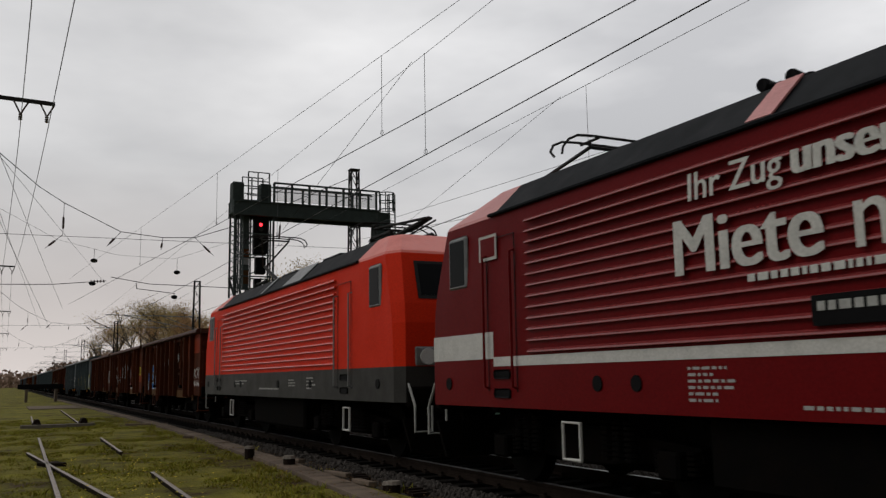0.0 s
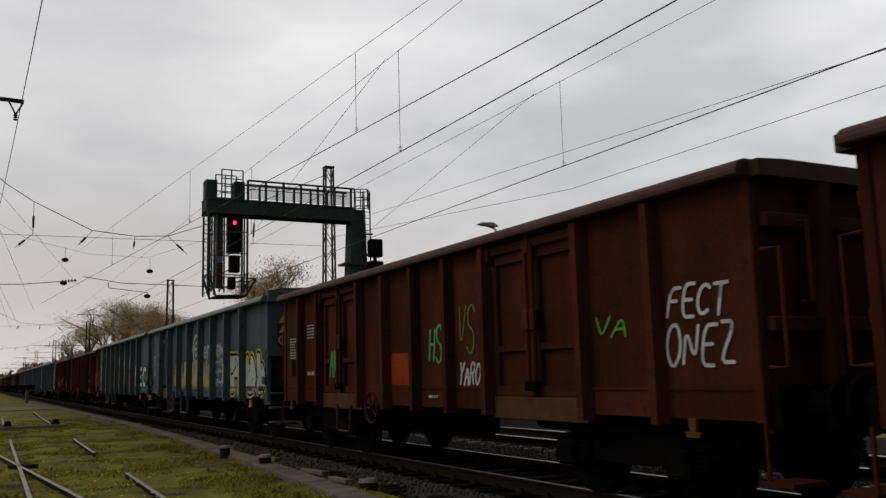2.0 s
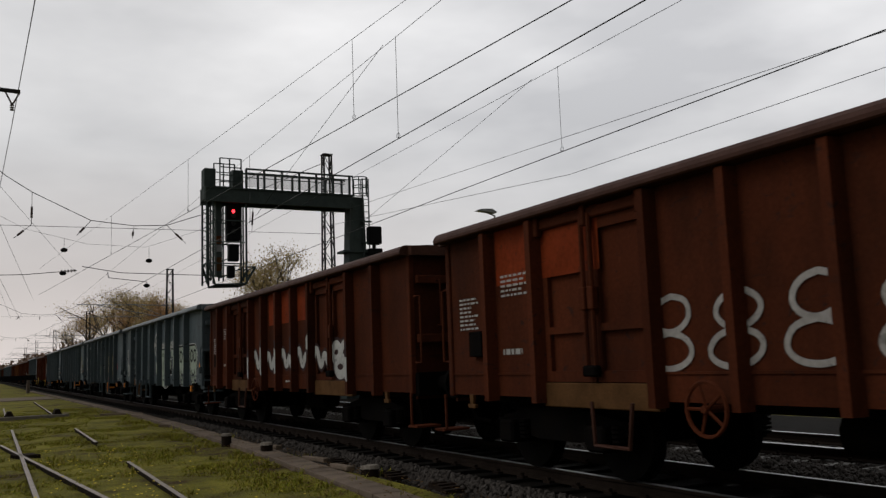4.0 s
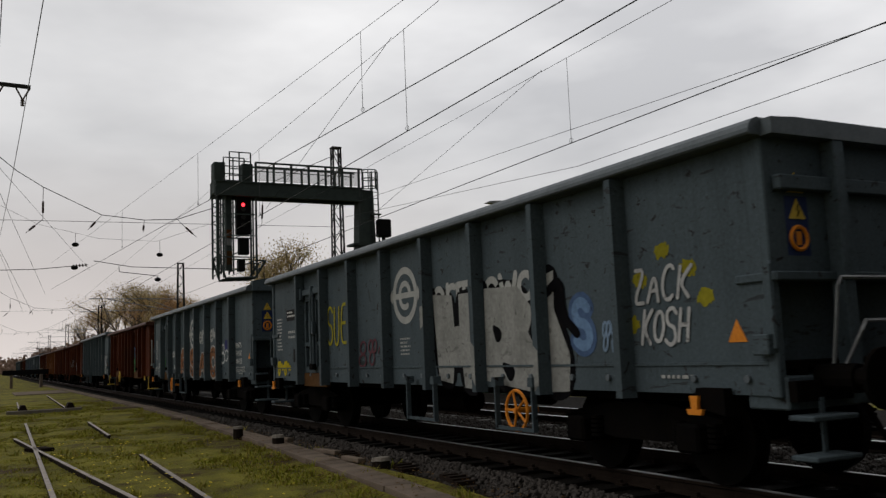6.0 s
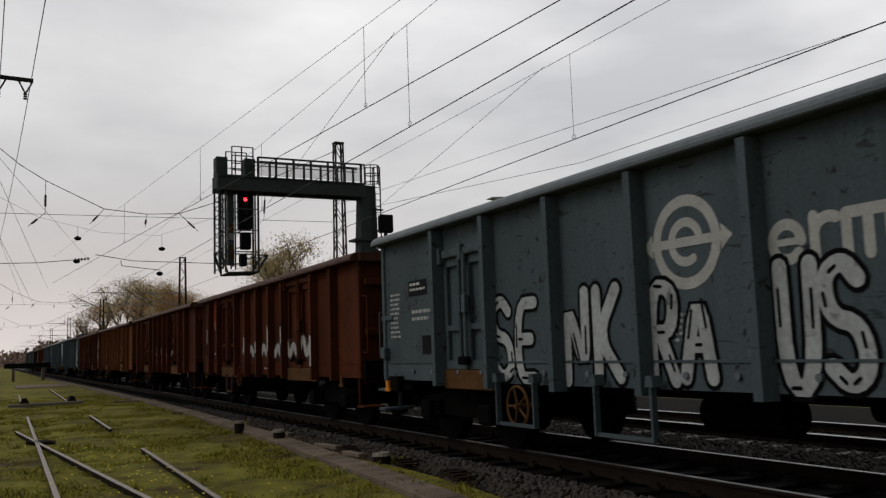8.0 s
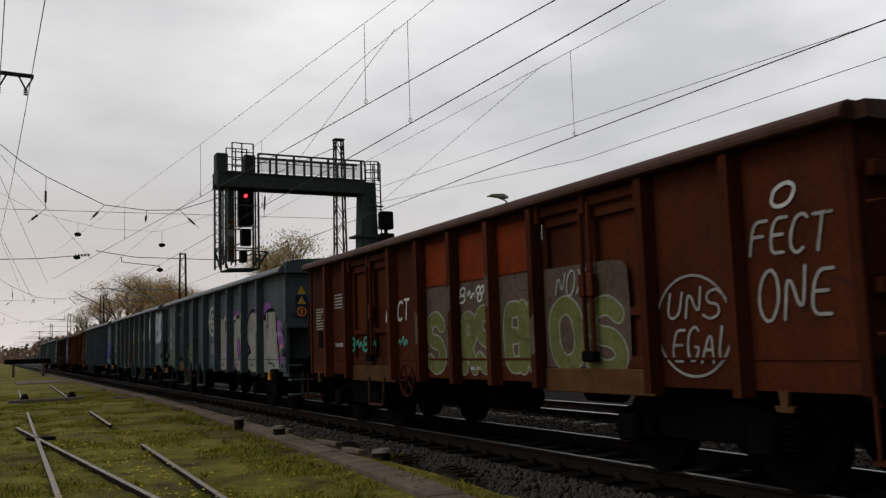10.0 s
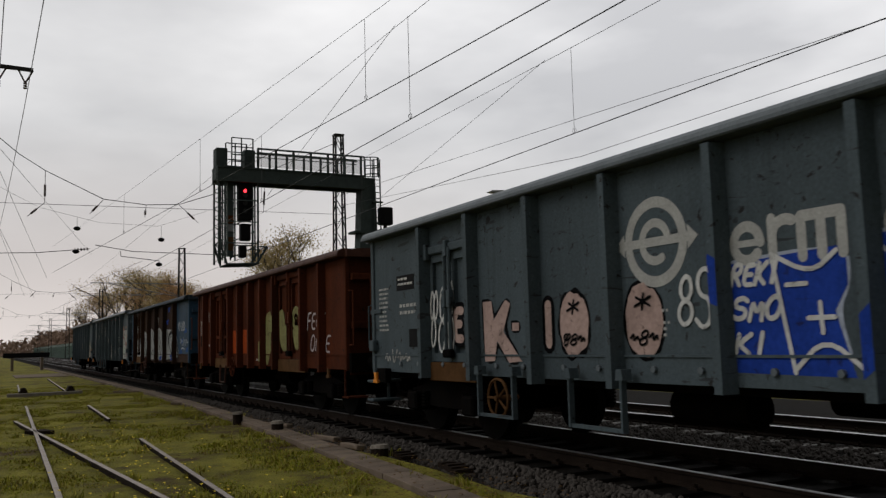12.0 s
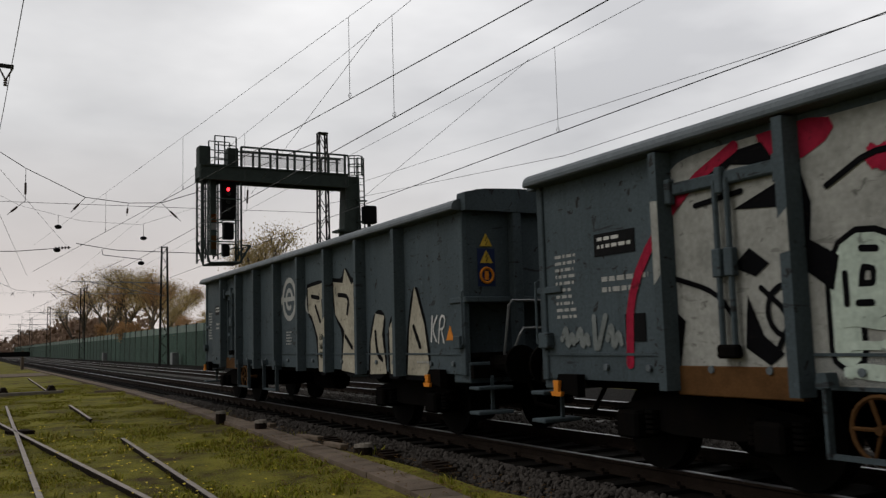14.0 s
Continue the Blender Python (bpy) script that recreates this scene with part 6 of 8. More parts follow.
def locomotive(name, label, paint, cap, band, wine):
    """A boxy four-axle electric locomotive, 15.5 m over the body."""
    L = 15.45
    w = thing(name, label, "locomotive", "locomotives of the train")
    rings = []
    #        z     end set-back, half width, corner cut
    for z, f, hw, c in ((1.0, 0.0, 1.49, 0.22), (1.58, 0.0, 1.49, 0.22), (2.30, 0.02, 1.49, 0.24), (2.62, 0.08, 1.485, 0.26), (3.50, 0.34, 1.45, 0.30), (3.55, 0.38, 1.43, 0.30), (3.97, 1.25, 1.0, 0.25), (4.06, 1.7, 0.55, 0.15)):
        rings.append((z, [(-hw + c * 0.55, f), (-hw, f + c), (-hw, 2.0), (-hw, L - 2.0), (-hw, L - f - c), (-hw + c * 0.55, L - f), (hw - c * 0.55, L - f), (hw, L - f - c), (hw, L - 2.0), (hw, 2.0), (hw, f + c), (hw - c * 0.55, f)]))
    bm = bmesh.new()
    vs = [[bm.verts.new((x, y, z)) for x, y in pts] for z, pts in rings]
    for a, b in zip(vs, vs[1:]):
        n = len(a)
        for i in range(n):
            fc = bm.faces.new((a[i], a[(i + 1) % n], b[(i + 1) % n], b[i]))
            c = fc.calc_center_median()
            fc.material_index = 1 if c.z < 1.57 and not wine else 0
            if c.z > 3.52:
                fc.material_index = 3 if 2.0 <= c.y <= L - 2.0 else 2
    top = bm.faces.new(vs[-1])
    top.material_index = 3
    bm.faces.new(list(reversed(vs[0])))
    bmesh.ops.recalc_face_normals(bm, faces=bm.faces[:])
    part("body", bm, [paint, band, cap, LOCO_ROOF], w, "glossy painted steel body")
    for s in (-1, 1):
        # gutter along the roof edge
        bm = bmesh.new()
        box(bm, s * 1.42, s * 1.50, 1.9, L - 1.9, 3.50, 3.545, 0.01)
        part("gutter", bm, LOCO_ROOF, w)
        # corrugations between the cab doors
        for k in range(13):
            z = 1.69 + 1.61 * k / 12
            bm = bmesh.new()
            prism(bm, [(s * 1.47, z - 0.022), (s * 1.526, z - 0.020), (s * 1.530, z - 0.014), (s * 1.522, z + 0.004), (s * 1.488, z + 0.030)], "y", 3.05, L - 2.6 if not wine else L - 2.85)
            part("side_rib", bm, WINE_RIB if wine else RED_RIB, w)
        for y in (2.15, 2.95, L - 2.55, L - 1.85):
            bm = bmesh.new()
            bent(bm, [(s * 1.49, y, 1.24), (s * 1.56, y, 1.26), (s * 1.56, y, 2.96), (s * 1.49, y, 2.98)], 0.018)
            part("handrail", bm, STEEL if not wine else paint, w, "long vertical handrail")
        for y in (2.55, L - 2.2):
            bm = bmesh.new()
            for u0, u1, v0, v1 in ((y - 0.36, y - 0.35, 1.2, 3.2), (y + 0.35, y + 0.36, 1.2, 3.2), (y - 0.36, y + 0.36, 3.19, 3.2)):
                box(bm, s * 1.485, s * 1.496, u0, u1, v0, v1)
            part("door_seam", bm, RUBBER, w)
            # flat black plates painted for the shade in the step recesses
            for z in (1.12, 1.36):
                bm = bmesh.new()
                box(bm, s * 1.485, s * 1.498, y - 0.2, y + 0.2, z, z + 0.12, 0.03)
                part("step_recess", bm, BLACK, w, "flat black plate for the shade in a step recess")
        for y0, y1 in ((0.78, 1.26), (L - 1.26, L - 0.78)):
            bm = bmesh.new()
            box(bm, s * 1.44, s * 1.505, y0 - 0.035, y1 + 0.035, 2.60, 3.36, 0.04)
            win = part("cab_window", bm, STEEL if not wine else STEEL, w, "side window in a rounded metal frame")
            bm = bmesh.new()
            box(bm, s * 1.45, s * 1.511, y0, y1, 2.635, 3.325, 0.03)
            part("pane", bm, GLASS, win)
        # small fittings along the lower side
        for y in (0.9, 4.6, 7.0, 10.6, L - 4.2, L - 0.7):
            bm = bmesh.new()
            rod(bm, (s * 1.48, y, 1.30), (s * 1.505, y, 1.30), 0.085, 14)
            part("socket", bm, BLACK, w)
    # white or grey band and lettering of the near side
    rng = random.Random(11 if wine else 12)
    x = -1.49
    if wine:
        for s in (-1, 1):
            for y0, y1, z0, z1 in ((1.98, L - 1.98, 1.52, 1.64), (L - 1.98, L - 0.22, 1.62, 1.97), (0.22, 1.98, 1.62, 1.97)):
                bm = bmesh.new()
                box(bm, s * 1.488, s * 1.496, y0, y1, z0, z1)
                part("white_stripe", bm, WHITE, w, "white lining stripe")
        for o, y in ((-1, 0.0), (1, L)):
            bm = bmesh.new()
            box(bm, -1.2, 1.2, y + o * 0.004, y - o * 0.01, 1.62, 1.97)
            part("white_stripe", bm, WHITE, w)
        for k, du in enumerate((-0.022, 0.0, 0.022)):
            near = x - 0.041 - 0.0004 * k
            if k < 2:
                words("Ihr Zug", w, L, near, 5.76 + 0.4 * du, 2.98, 0.38, WHITE, slant=0.05)
                words("m", w, L, near, 7.5 + 0.5 * du, 2.30, 0.78, WHITE)
            words("unsere", w, L, near, 6.98 + du, 2.98, 0.44, WHITE, slant=0.05)
            words("Miete", w, L, near, 5.52 + du, 2.30, 0.76, WHITE)
        bars(rng, w, L, x - 0.043, 6.45, 9.6, 2.08, 2.22, 1, WHITE, "web_address_bars")
        bm = bmesh.new()
        box(bm, x - 0.041, x, L - 9.2, L - 7.08, 1.74, 1.98)
        part("number_plate", bm, BLACK, w, "black number plate")
        bars(rng, w, L, x - 0.043, 7.14, 10.2, 1.77, 1.93, 1, OFFWHITE, "number_bars")
        bm = bmesh.new()
        box(bm, x - 0.006, x, L - 2.12, L - 1.66, 2.92, 3.26, 0.01)
        part("badge", bm, WHITE, w, "small white and red badge")
        bm = bmesh.new()
        box(bm, x - 0.009, x, L - 2.08, L - 1.70, 2.96, 3.22)
        box(bm, x - 0.009, x, L - 1.87, L - 1.85, 2.96, 3.22)
        part("badge_field", bm, LOCO_WINE, w)
        bars(rng, w, L, x, 5.6, 6.2, 1.1, 1.45, 6, OFFWHITE)
        bars(rng, w, L, x, 6.9, 8.6, 1.05, 1.12, 1, OFFWHITE)
    else:
        bars(rng, w, L, x, 4.2, 5.9, 1.26, 1.40, 2, OFFWHITE)
        bars(rng, w, L, x, 6.8, 8.6, 1.13, 1.21, 1, OFFWHITE, "number_bars")
        bars(rng, w, L, x, 9.3, 9.9, 1.22, 1.40, 3, OFFWHITE)
        bars(rng, w, L, x, 10.6, 11.2, 1.16, 1.44, 4, OFFWHITE)
        words("2", w, L, x, 13.05, 1.26, 0.2, OFFWHITE)
    # cab fronts
    for o, y in ((-1, 0.0), (1, L)):
        bm = bmesh.new()
        def face(xx, z, out):
            f = 0.08 + (z - 2.62) * 0.26 / 0.88
            return (xx, y - o * (f - out), z)
        outline = [(-1.08, 2.70), (1.08, 2.70), (1.08, 3.36), (-1.08, 3.36)]
        vsx = [bm.verts.new(face(a, b, 0.012)) for a, b in outline] + [bm.verts.new(face(a, b, -0.03)) for a, b in outline]
        for q in ((0, 1, 2, 3), (7, 6, 5, 4), (0, 4, 5, 1), (1, 5, 6, 2), (2, 6, 7, 3), (3, 7, 4, 0)):
            bm.faces.new([vsx[i] for i in q])
        bmesh.ops.recalc_face_normals(bm, faces=bm.faces[:])
        scr = part("windscreen", bm, RUBBER, w, "wide windscreen in black rubber")
        bm = bmesh.new()
        outline = [(-1.02, 2.76), (1.02, 2.76), (1.02, 3.31), (-1.02, 3.31)]
        vsx = [bm.verts.new(face(a, b, 0.016)) for a, b in outline] + [bm.verts.new(face(a, b, 0.0)) for a, b in outline]
        for q in ((0, 1, 2, 3), (7, 6, 5, 4), (0, 4, 5, 1), (1, 5, 6, 2), (2, 6, 7, 3), (3, 7, 4, 0)):
            bm.faces.new([vsx[i] for i in q])
        bmesh.ops.recalc_face_normals(bm, faces=bm.faces[:])
        part("pane", bm, GLASS, scr)
        bm = bmesh.new()
        rod(bm, (-0.5, y + o * 0.01 - o * 0.08, 2.68), (-0.15, y - o * 0.10, 3.0), 0.015)
        rod(bm, (0.5, y + o * 0.01 - o * 0.08, 2.68), (0.8, y - o * 0.10, 3.0), 0.015)
        part("wiper", bm, RUBBER, scr)
        bm = bmesh.new()
        box(bm, -1.2, 1.2, y + o * 0.012, y - o * 0.02, 1.58, 1.90, 0.02)
        lb = part("lamp_band", bm, STEEL if not wine else WHITE, w, "pale lamp band")
        for s in (-1, 1):
            for xx in (0.98, 0.66):
                bm = bmesh.new()
                rod(bm, (s * xx, y, 1.74), (s * xx, y + o * 0.05, 1.74), 0.135, 16)
                part("headlight", bm, LENS if xx > 0.9 else RUBBER, lb, "round headlight")
        bm = bmesh.new()
        box(bm, -1.35, 1.35, y - o * 0.1, y + o * 0.06, 0.92, 1.25, 0.03)
        part("buffer_beam", bm, UNDER, w)
        buffers(w, y + o * 0.03, o)
        bm = bmesh.new()
        prism(bm, [(-1.25, 0.22), (1.25, 0.22), (1.4, 0.75), (-1.4, 0.75)], "y", y - o * 0.05, y - o * 0.12)
        part("snow_plough", bm, UNDER, w, "dark rail guard")
        bm = bmesh.new()
        for s in (-1, 1):
            bent(bm, [(s * 1.35, y + o * 0.06, 1.3), (s * 1.35, y + o * 0.3, 0.95), (s * 1.35, y + o * 0.3, 0.55), (s * 1.05, y + o * 0.3, 0.55), (s * 1.05, y + o * 0.3, 0.95)], 0.02)
        part("shunter_rail", bm, OFFWHITE, w, "white shunter's handrail and step")
    # roof equipment
    bm = bmesh.new()
    for ya, yb in ((5.0, 6.2), (8.2, 9.6)) if not wine else ((4.2, 5.6), (6.2, 7.2)):
        box(bm, -0.7, 0.7, ya, yb, 4.02, 4.16, 0.04)
    for k in range(4):
        rod(bm, (0.2, 5.2 + 1.1 * k, 4.0), (0.2, 5.2 + 1.1 * k, 4.36), 0.06, 8, 0.04)
    rod(bm, (0.2, 3.4, 4.34), (0.2, L - 3.4, 4.34), 0.022)
    if wine:
        for dx in (-0.5, -0.2, 0.1):
            rod(bm, (dx - 0.3, 5.2, 4.2), (dx + 0.4, 5.5, 4.25), 0.09, 10)
            rod(bm, (dx - 0.3, 4.4, 4.2), (dx + 0.4, 4.7, 4.25), 0.09, 10)
    part("roof_equipment", bm, LOCO_ROOF, w, "dark roof busbar and fan housings")
    for ya, yb in (((L - 6.75, L - 6.45),) if wine else ((L - 9.95, L - 8.6), (L - 6.8, L - 6.6))):
        for s in (-1, 1):
            bm = bmesh.new()
            prism(bm, [(s * 1.435, 3.56), (s * 1.005, 3.98), (s * 1.015, 3.995), (s * 1.45, 3.57)], "y", ya, yb)
            part("roof_patch", bm, STEEL if not wine else PALE_WINE, w, "pale roof panel")
    if wine:
        for ya, dz in ((9.05, 0.0), (9.4, 0.02)):
            bm = bmesh.new()
            for q in range(4):
                rod(bm, (-0.75 + 0.22 * q, ya - 0.02 * q, 4.12 + dz), (-0.60 + 0.22 * q, ya + 0.05 - 0.02 * q, 4.13 + dz), 0.07, 12)
            rod(bm, (-0.75, ya, 4.12 + dz), (0.1, ya, 4.13 + dz), 0.05, 10)
            box(bm, -0.7, 0.0, ya - 0.06, ya + 0.06, 3.95, 4.10 + dz, 0.01)
            part("roof_insulator", bm, BLACK, w, "black ribbed roof insulator")
    pantograph(w, L - (2.35 if wine else 2.9), 4.16 if wine else 4.28, not wine, 1)
    pantograph(w, 3.2, 4.28, False, -1)
    # bogies with springs and the white step frame
    for y in (3.3, L - 3.3):
        bogie(w, y, 3.3)
        for s in (-1, 1):
            for dy in (-0.9, 0.9):
                bm = bmesh.new()
                for c in (-0.2, 0.0, 0.2):
                    for j in range(8):
                        rod(bm, (s * 1.24, y + dy + c, 0.48 + 0.055 * j), (s * 1.24, y + dy + c, 0.51 + 0.055 * j), 0.075, 8)
                part("coil_spring", bm, UNDER, w, "black coil springs")
        bm = bmesh.new()
        for s in (-1, 1):
            yy = y + (0.75 if y < 5 else -0.45) - 1.6 * (y < 5) + 0.0
            bent(bm, [(s * 1.42, yy, 0.45), (s * 1.42, yy, 0.86), (s * 1.42, yy + 0.34, 0.86), (s * 1.42, yy + 0.34, 0.45), (s * 1.42, yy, 0.45)], 0.022)
        part("step_frame", bm, WHITE, w, "white step frame")
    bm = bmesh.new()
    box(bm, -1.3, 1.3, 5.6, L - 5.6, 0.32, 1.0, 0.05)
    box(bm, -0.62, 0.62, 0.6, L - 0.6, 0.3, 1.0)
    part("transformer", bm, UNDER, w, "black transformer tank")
    return w


def respray(wagon, names, mat):
    for o in wagon.children:
        if o.name.split(".")[0] in names and o.data and o.data.materials:
            o.data = o.data.copy()
            o.data.materials[0] = mat


def build_train():
    """All vehicles, with the place of each front end at the clip's start (distance along the line)."""
    train = []
    wine = locomotive("locomotive", "wine-red electric locomotive with white stripe and slogan", LOCO_WINE, PALE_WINE, LOCO_WINE, True)
    red = locomotive("locomotive", "bright red electric locomotive with dark grey lower band", LOCO_RED, PALE_RED, LOCO_GREY, False)
    train += [(wine, -3.55), (red, 13.0)]
    b0 = brown_wagon()
    g0 = grey_wagon(False)
    g2 = grey_wagon(False, "", 10.6)
    g1 = grey_wagon(True, "slate-grey open freight wagon with an end platform")
    ry = brown_wagon(BROWN, BROWN_RIM, (YELLOW, YELLOW), None, None, "dark brown open freight wagon with yellow ladders and handwheel")
    rust = brown_wagon(RUSTY, BROWN_RIM, (BROWN, BROWN), None, None, "orange-rusted open freight wagon with painted sides")
    blue = brown_wagon(GRIMY, BLUE_RIM, (BROWN_RIM, GRIMY), {1: BLUE, 12: BLUE}, BLUE, "brown open freight wagon with faded blue ends and silver graffiti", BLUE_POSTS, ((9.47, 11.59),))
    far = Matrix.Translation((0, 0, 0))
    B = [copy_thing(b0, far) for _ in range(8)]
    G = [g2 if k == 1 else copy_thing(g2 if k in (2, 4) else g0, far) for k in range(7)]
    P = [copy_thing(g1, far) for _ in range(3)]
    W, A = (0.60, 0.60, 0.58), (0.004, 0.004, 0.005)
    SIL, SKIN = (0.30, 0.30, 0.28), (0.46, 0.33, 0.29)
    order = [  # wagon, front end
        (b0, 29.85), (B[0], 43.63), (B[1], 57.55), (g1, 71.65), (g0, 87.05), (B[2], 102.5), (B[3], 116.55), (G[0], 130.45), (G[1], 146.05), (G[2], 162.1), (P[0], 178.4),
        (ry, 194.2), (G[3], 208.1), (B[4], 223.7), (B[5], 237.8), (rust, 251.95), (B[6], 265.85), (P[1], 280.4), (G[4], 296.15), (G[5], 312.35), (B[7], 328.15), (blue, 342.5), (G[6], 356.8), (P[2], 373.15)]
    train += order
    ws = [o for o, _ in order]
    rng = random.Random(77)
    gl, bl = GREY_L, BROWN_L
    bx = gx = -1.33
    grey_ones = (g0, g1, *G, *P)
    posts_of = {id(o): GREY_POSTS for o in grey_ones}
    posts_of[id(blue)] = BLUE_POSTS

    def on_posts(i, u0, u1, z0, z1, colors):
        """Paint that runs on over the posts' outer faces."""
        g = gl if ws[i] in grey_ones else bl
        for p in posts_of.get(id(ws[i]), BROWN_POSTS):
            u = g - p
            if u0 - 0.02 < u < u1 + 0.02:
                for color in colors:
                    a = rng.uniform(z0, z1 - 0.3)
                    b = min(z1, a + rng.uniform(0.25, 0.7))
                    put("graffiti_post", filled([[(u - 0.048, a + rng.uniform(-0.1, 0.1)), (u + 0.048, a), (u + 0.048, b), (u - 0.048, b + rng.uniform(-0.1, 0.1))]], (-1.503 if ws[i] in grey_ones else -1.483) - 0.001 * colors.index(color), g), spray(color), ws[i])

    def pc(i, u0, u1, z0, z1, text, fill, edge, weight=0.22, **k):
        g = gl if ws[i] in grey_ones else bl
        piece(rng, ws[i], g, bx, u0, u1, z0, z1, text, fill, edge, weight, **k)
        if u1 - u0 > 1.6:
            on_posts(i, u0, u1, z0, z1, (edge, fill))

    def sc(i, *a, **k):
        scrawl(rng, ws[i], gl if ws[i] in grey_ones else bl, bx, *a, **k)

    def fld(i, u0, u1, z0, z1, color, dx=0.003, power=0.4, posts=False):
        g = gl if ws[i] in grey_ones else bl
        put("paint_patch", filled([blob(rng, u0, u1, z0, z1, power, 0.03)], bx - dx, g), spray(color), ws[i])
        if posts:
            on_posts(i, u0, u1, z0, z1, (color,))

    def primer(i, u0, u1, z0, z1, color=(0.20, 0.034, 0.010)):
        """A repainted rectangle between the posts."""
        g = gl if ws[i] in grey_ones else bl
        cuts = sorted([u0, u1] + [g - p for p in BROWN_POSTS if u0 < g - p < u1])
        put("primer_patch", filled([[(a, z0), (b, z0), (b, z1), (a, z1)] for a, b in zip(cuts, cuts[1:])], bx - 0.0025, g), spray(color), ws[i])

    def shape(i, pts, color, dx=0.007, rims=(), soft=1):
        """A painted letter or field with its own outline; rims are wider outlines of other colours under it."""
        g = gl if ws[i] in grey_ones else bl
        loop = rounded(list(pts) + [pts[0]], soft)[:-1] if soft else list(pts)
        for k, (edge, wide) in enumerate(rims):
            put("graffiti_rim", paint_mesh([loop + loop[:1]], 2 * wide, bx - dx + 0.003 - 0.0012 * k, g), spray(edge), ws[i])
        put("graffiti_letter", filled([loop], bx - dx, g), spray(color), ws[i])
        low, high = min(z for _, z in pts), max(z for _, z in pts)
        if rims and max(u for u, _ in pts) - min(u for u, _ in pts) > 0.9:
            on_posts(i, min(u for u, _ in pts) - 0.15, max(u for u, _ in pts) + 0.15, low, high, (color,))

    def strokes(i, lines, color, width=0.05, dx=0.012):
        g = gl if ws[i] in grey_ones else bl
        put("graffiti_line", paint_mesh(lines, width, bx - dx, g), spray(color), ws[i])

    def scribble(i, u0, u1, z0, z1, rows, color=(0.004, 0.004, 0.005), width=0.022):
        """Rows of small writing that nobody can read."""
        h = (z1 - z0) / rows
        strokes(i, [[(u, z0 + h * (k + 0.15)), (u + rng.uniform(-0.02, 0.03), z0 + h * (k + 0.75))] for k in range(rows) for u in [u0 + (u1 - u0) * (q + 0.5) / 6 for q in range(6)]], color, width, 0.0135)
    # brown, with blue block letters and white capitals
    primer(0, 5.45, 7.3, 1.22, 1.85)
    primer(0, 5.45, 8.4, 2.5, 3.0, (0.13, 0.026, 0.010))
    primer(0, 10.5, 11.6, 2.2, 2.95, (0.15, 0.03, 0.012))
    primer(0, 11.65, 12.8, 2.35, 3.0, (0.22, 0.032, 0.012))
    pc(0, 1.23, 3.98, 1.02, 2.13, "BEAT", (0.03, 0.22, 0.55), (0.50, 0.58, 0.62), 0.2)
    fld(0, 3.74, 4.37, 1.2, 1.76, (0.40, 0.02, 0.012))
    sc(0, 4.48, 5.09, 1.45, 1.8, "FTP", W, width=0.035)
    sc(0, 4.5, 5.0, 1.1, 1.4, 3, W, width=0.03)
    sc(0, 5.44, 6.25, 2.05, 2.46, "K-IOC", W, width=0.045)
    sc(0, 6.5, 7.25, 2.05, 2.46, "LUCI", W, width=0.05)
    sc(0, 7.75, 8.05, 2.1, 2.5, "*", W, width=0.045)
    sc(0, 8.3, 8.93, 2.12, 2.42, "-2I-", W, width=0.045)
    sc(0, 11.75, 12.7, 1.5, 1.85, "KX", W, width=0.05)
    sc(0, 11.8, 12.7, 1.1, 1.5, 3, W, width=0.045)
    # silver and red letters, yellow tag
    fld(1, 4.1, 10.2, 1.0, 2.1, (0.10, 0.024, 0.012), 0.002, 0.6)
    pc(1, 4.2, 9.34, 0.94, 2.25, "MASKMURZ", (0.50, 0.49, 0.50), (0.36, 0.04, 0.02), 0.17, rim=0.045, shine=(0.12, 0.02, 0.03), tight=1.0)
    for u, z in ((5.0, 1.95), (6.3, 2.1), (7.2, 1.75), (8.2, 2.15), (4.5, 1.3)):
        fld(1, u, u + 0.35, z - 0.1, z + 0.12, (0.55, 0.20, 0.04), 0.012)
    pc(1, 9.4, 10.3, 1.15, 2.12, "D", (0.50, 0.17, 0.04), (0.06, 0.02, 0.015), 0.26, rim=0.03)
    primer(1, 11.6, 12.75, 1.4, 1.75, (0.24, 0.045, 0.012))
    sc(1, 10.5, 11.5, 1.68, 2.1, "DEAZ", (0.58, 0.52, 0.03), width=0.06)
    sc(1, 10.6, 11.5, 1.08, 1.6, "SKY", (0.58, 0.52, 0.03), width=0.06)
    sc(1, 10.8, 11.2, 2.15, 2.4, "~", (0.58, 0.52, 0.03), width=0.05)
    sc(1, 11.75, 12.4, 1.75, 2.12, "2", (0.58, 0.52, 0.03), width=0.07)
    sc(1, 2.3, 2.87, 1.35, 2.35, 3, W, width=0.04)
    sc(1, 0.3, 1.0, 1.0, 1.3, 3, W, width=0.03)
    # green and white tags, an orange field
    primer(2, 5.4, 6.15, 1.23, 1.72, (0.30, 0.045, 0.012))
    sc(2, 2.69, 3.08, 1.33, 2.03, "AK", (0.08, 0.40, 0.12), width=0.04)
    sc(2, 6.73, 7.16, 1.55, 2.1, "HS", (0.08, 0.42, 0.16), width=0.04)
    sc(2, 7.62, 8.2, 1.23, 1.54, "YARO", W, width=0.035)
    sc(2, 7.6, 8.1, 1.65, 2.3, "VS", (0.16, 0.20, 0.05), width=0.03)
    sc(2, 10.6, 11.2, 1.7, 1.95, "VA", (0.10, 0.34, 0.05), width=0.03)
    sc(2, 11.75, 12.53, 1.85, 2.17, "FECT", W, width=0.035)
    sc(2, 11.7, 12.6, 1.4, 1.8, "ONEZ", W, width=0.035)
    # grey, with yellow band and outlined throw-ups
    fld(3, 3.99, 9.36, 1.15, 1.65, (0.40, 0.31, 0.02), posts=True)
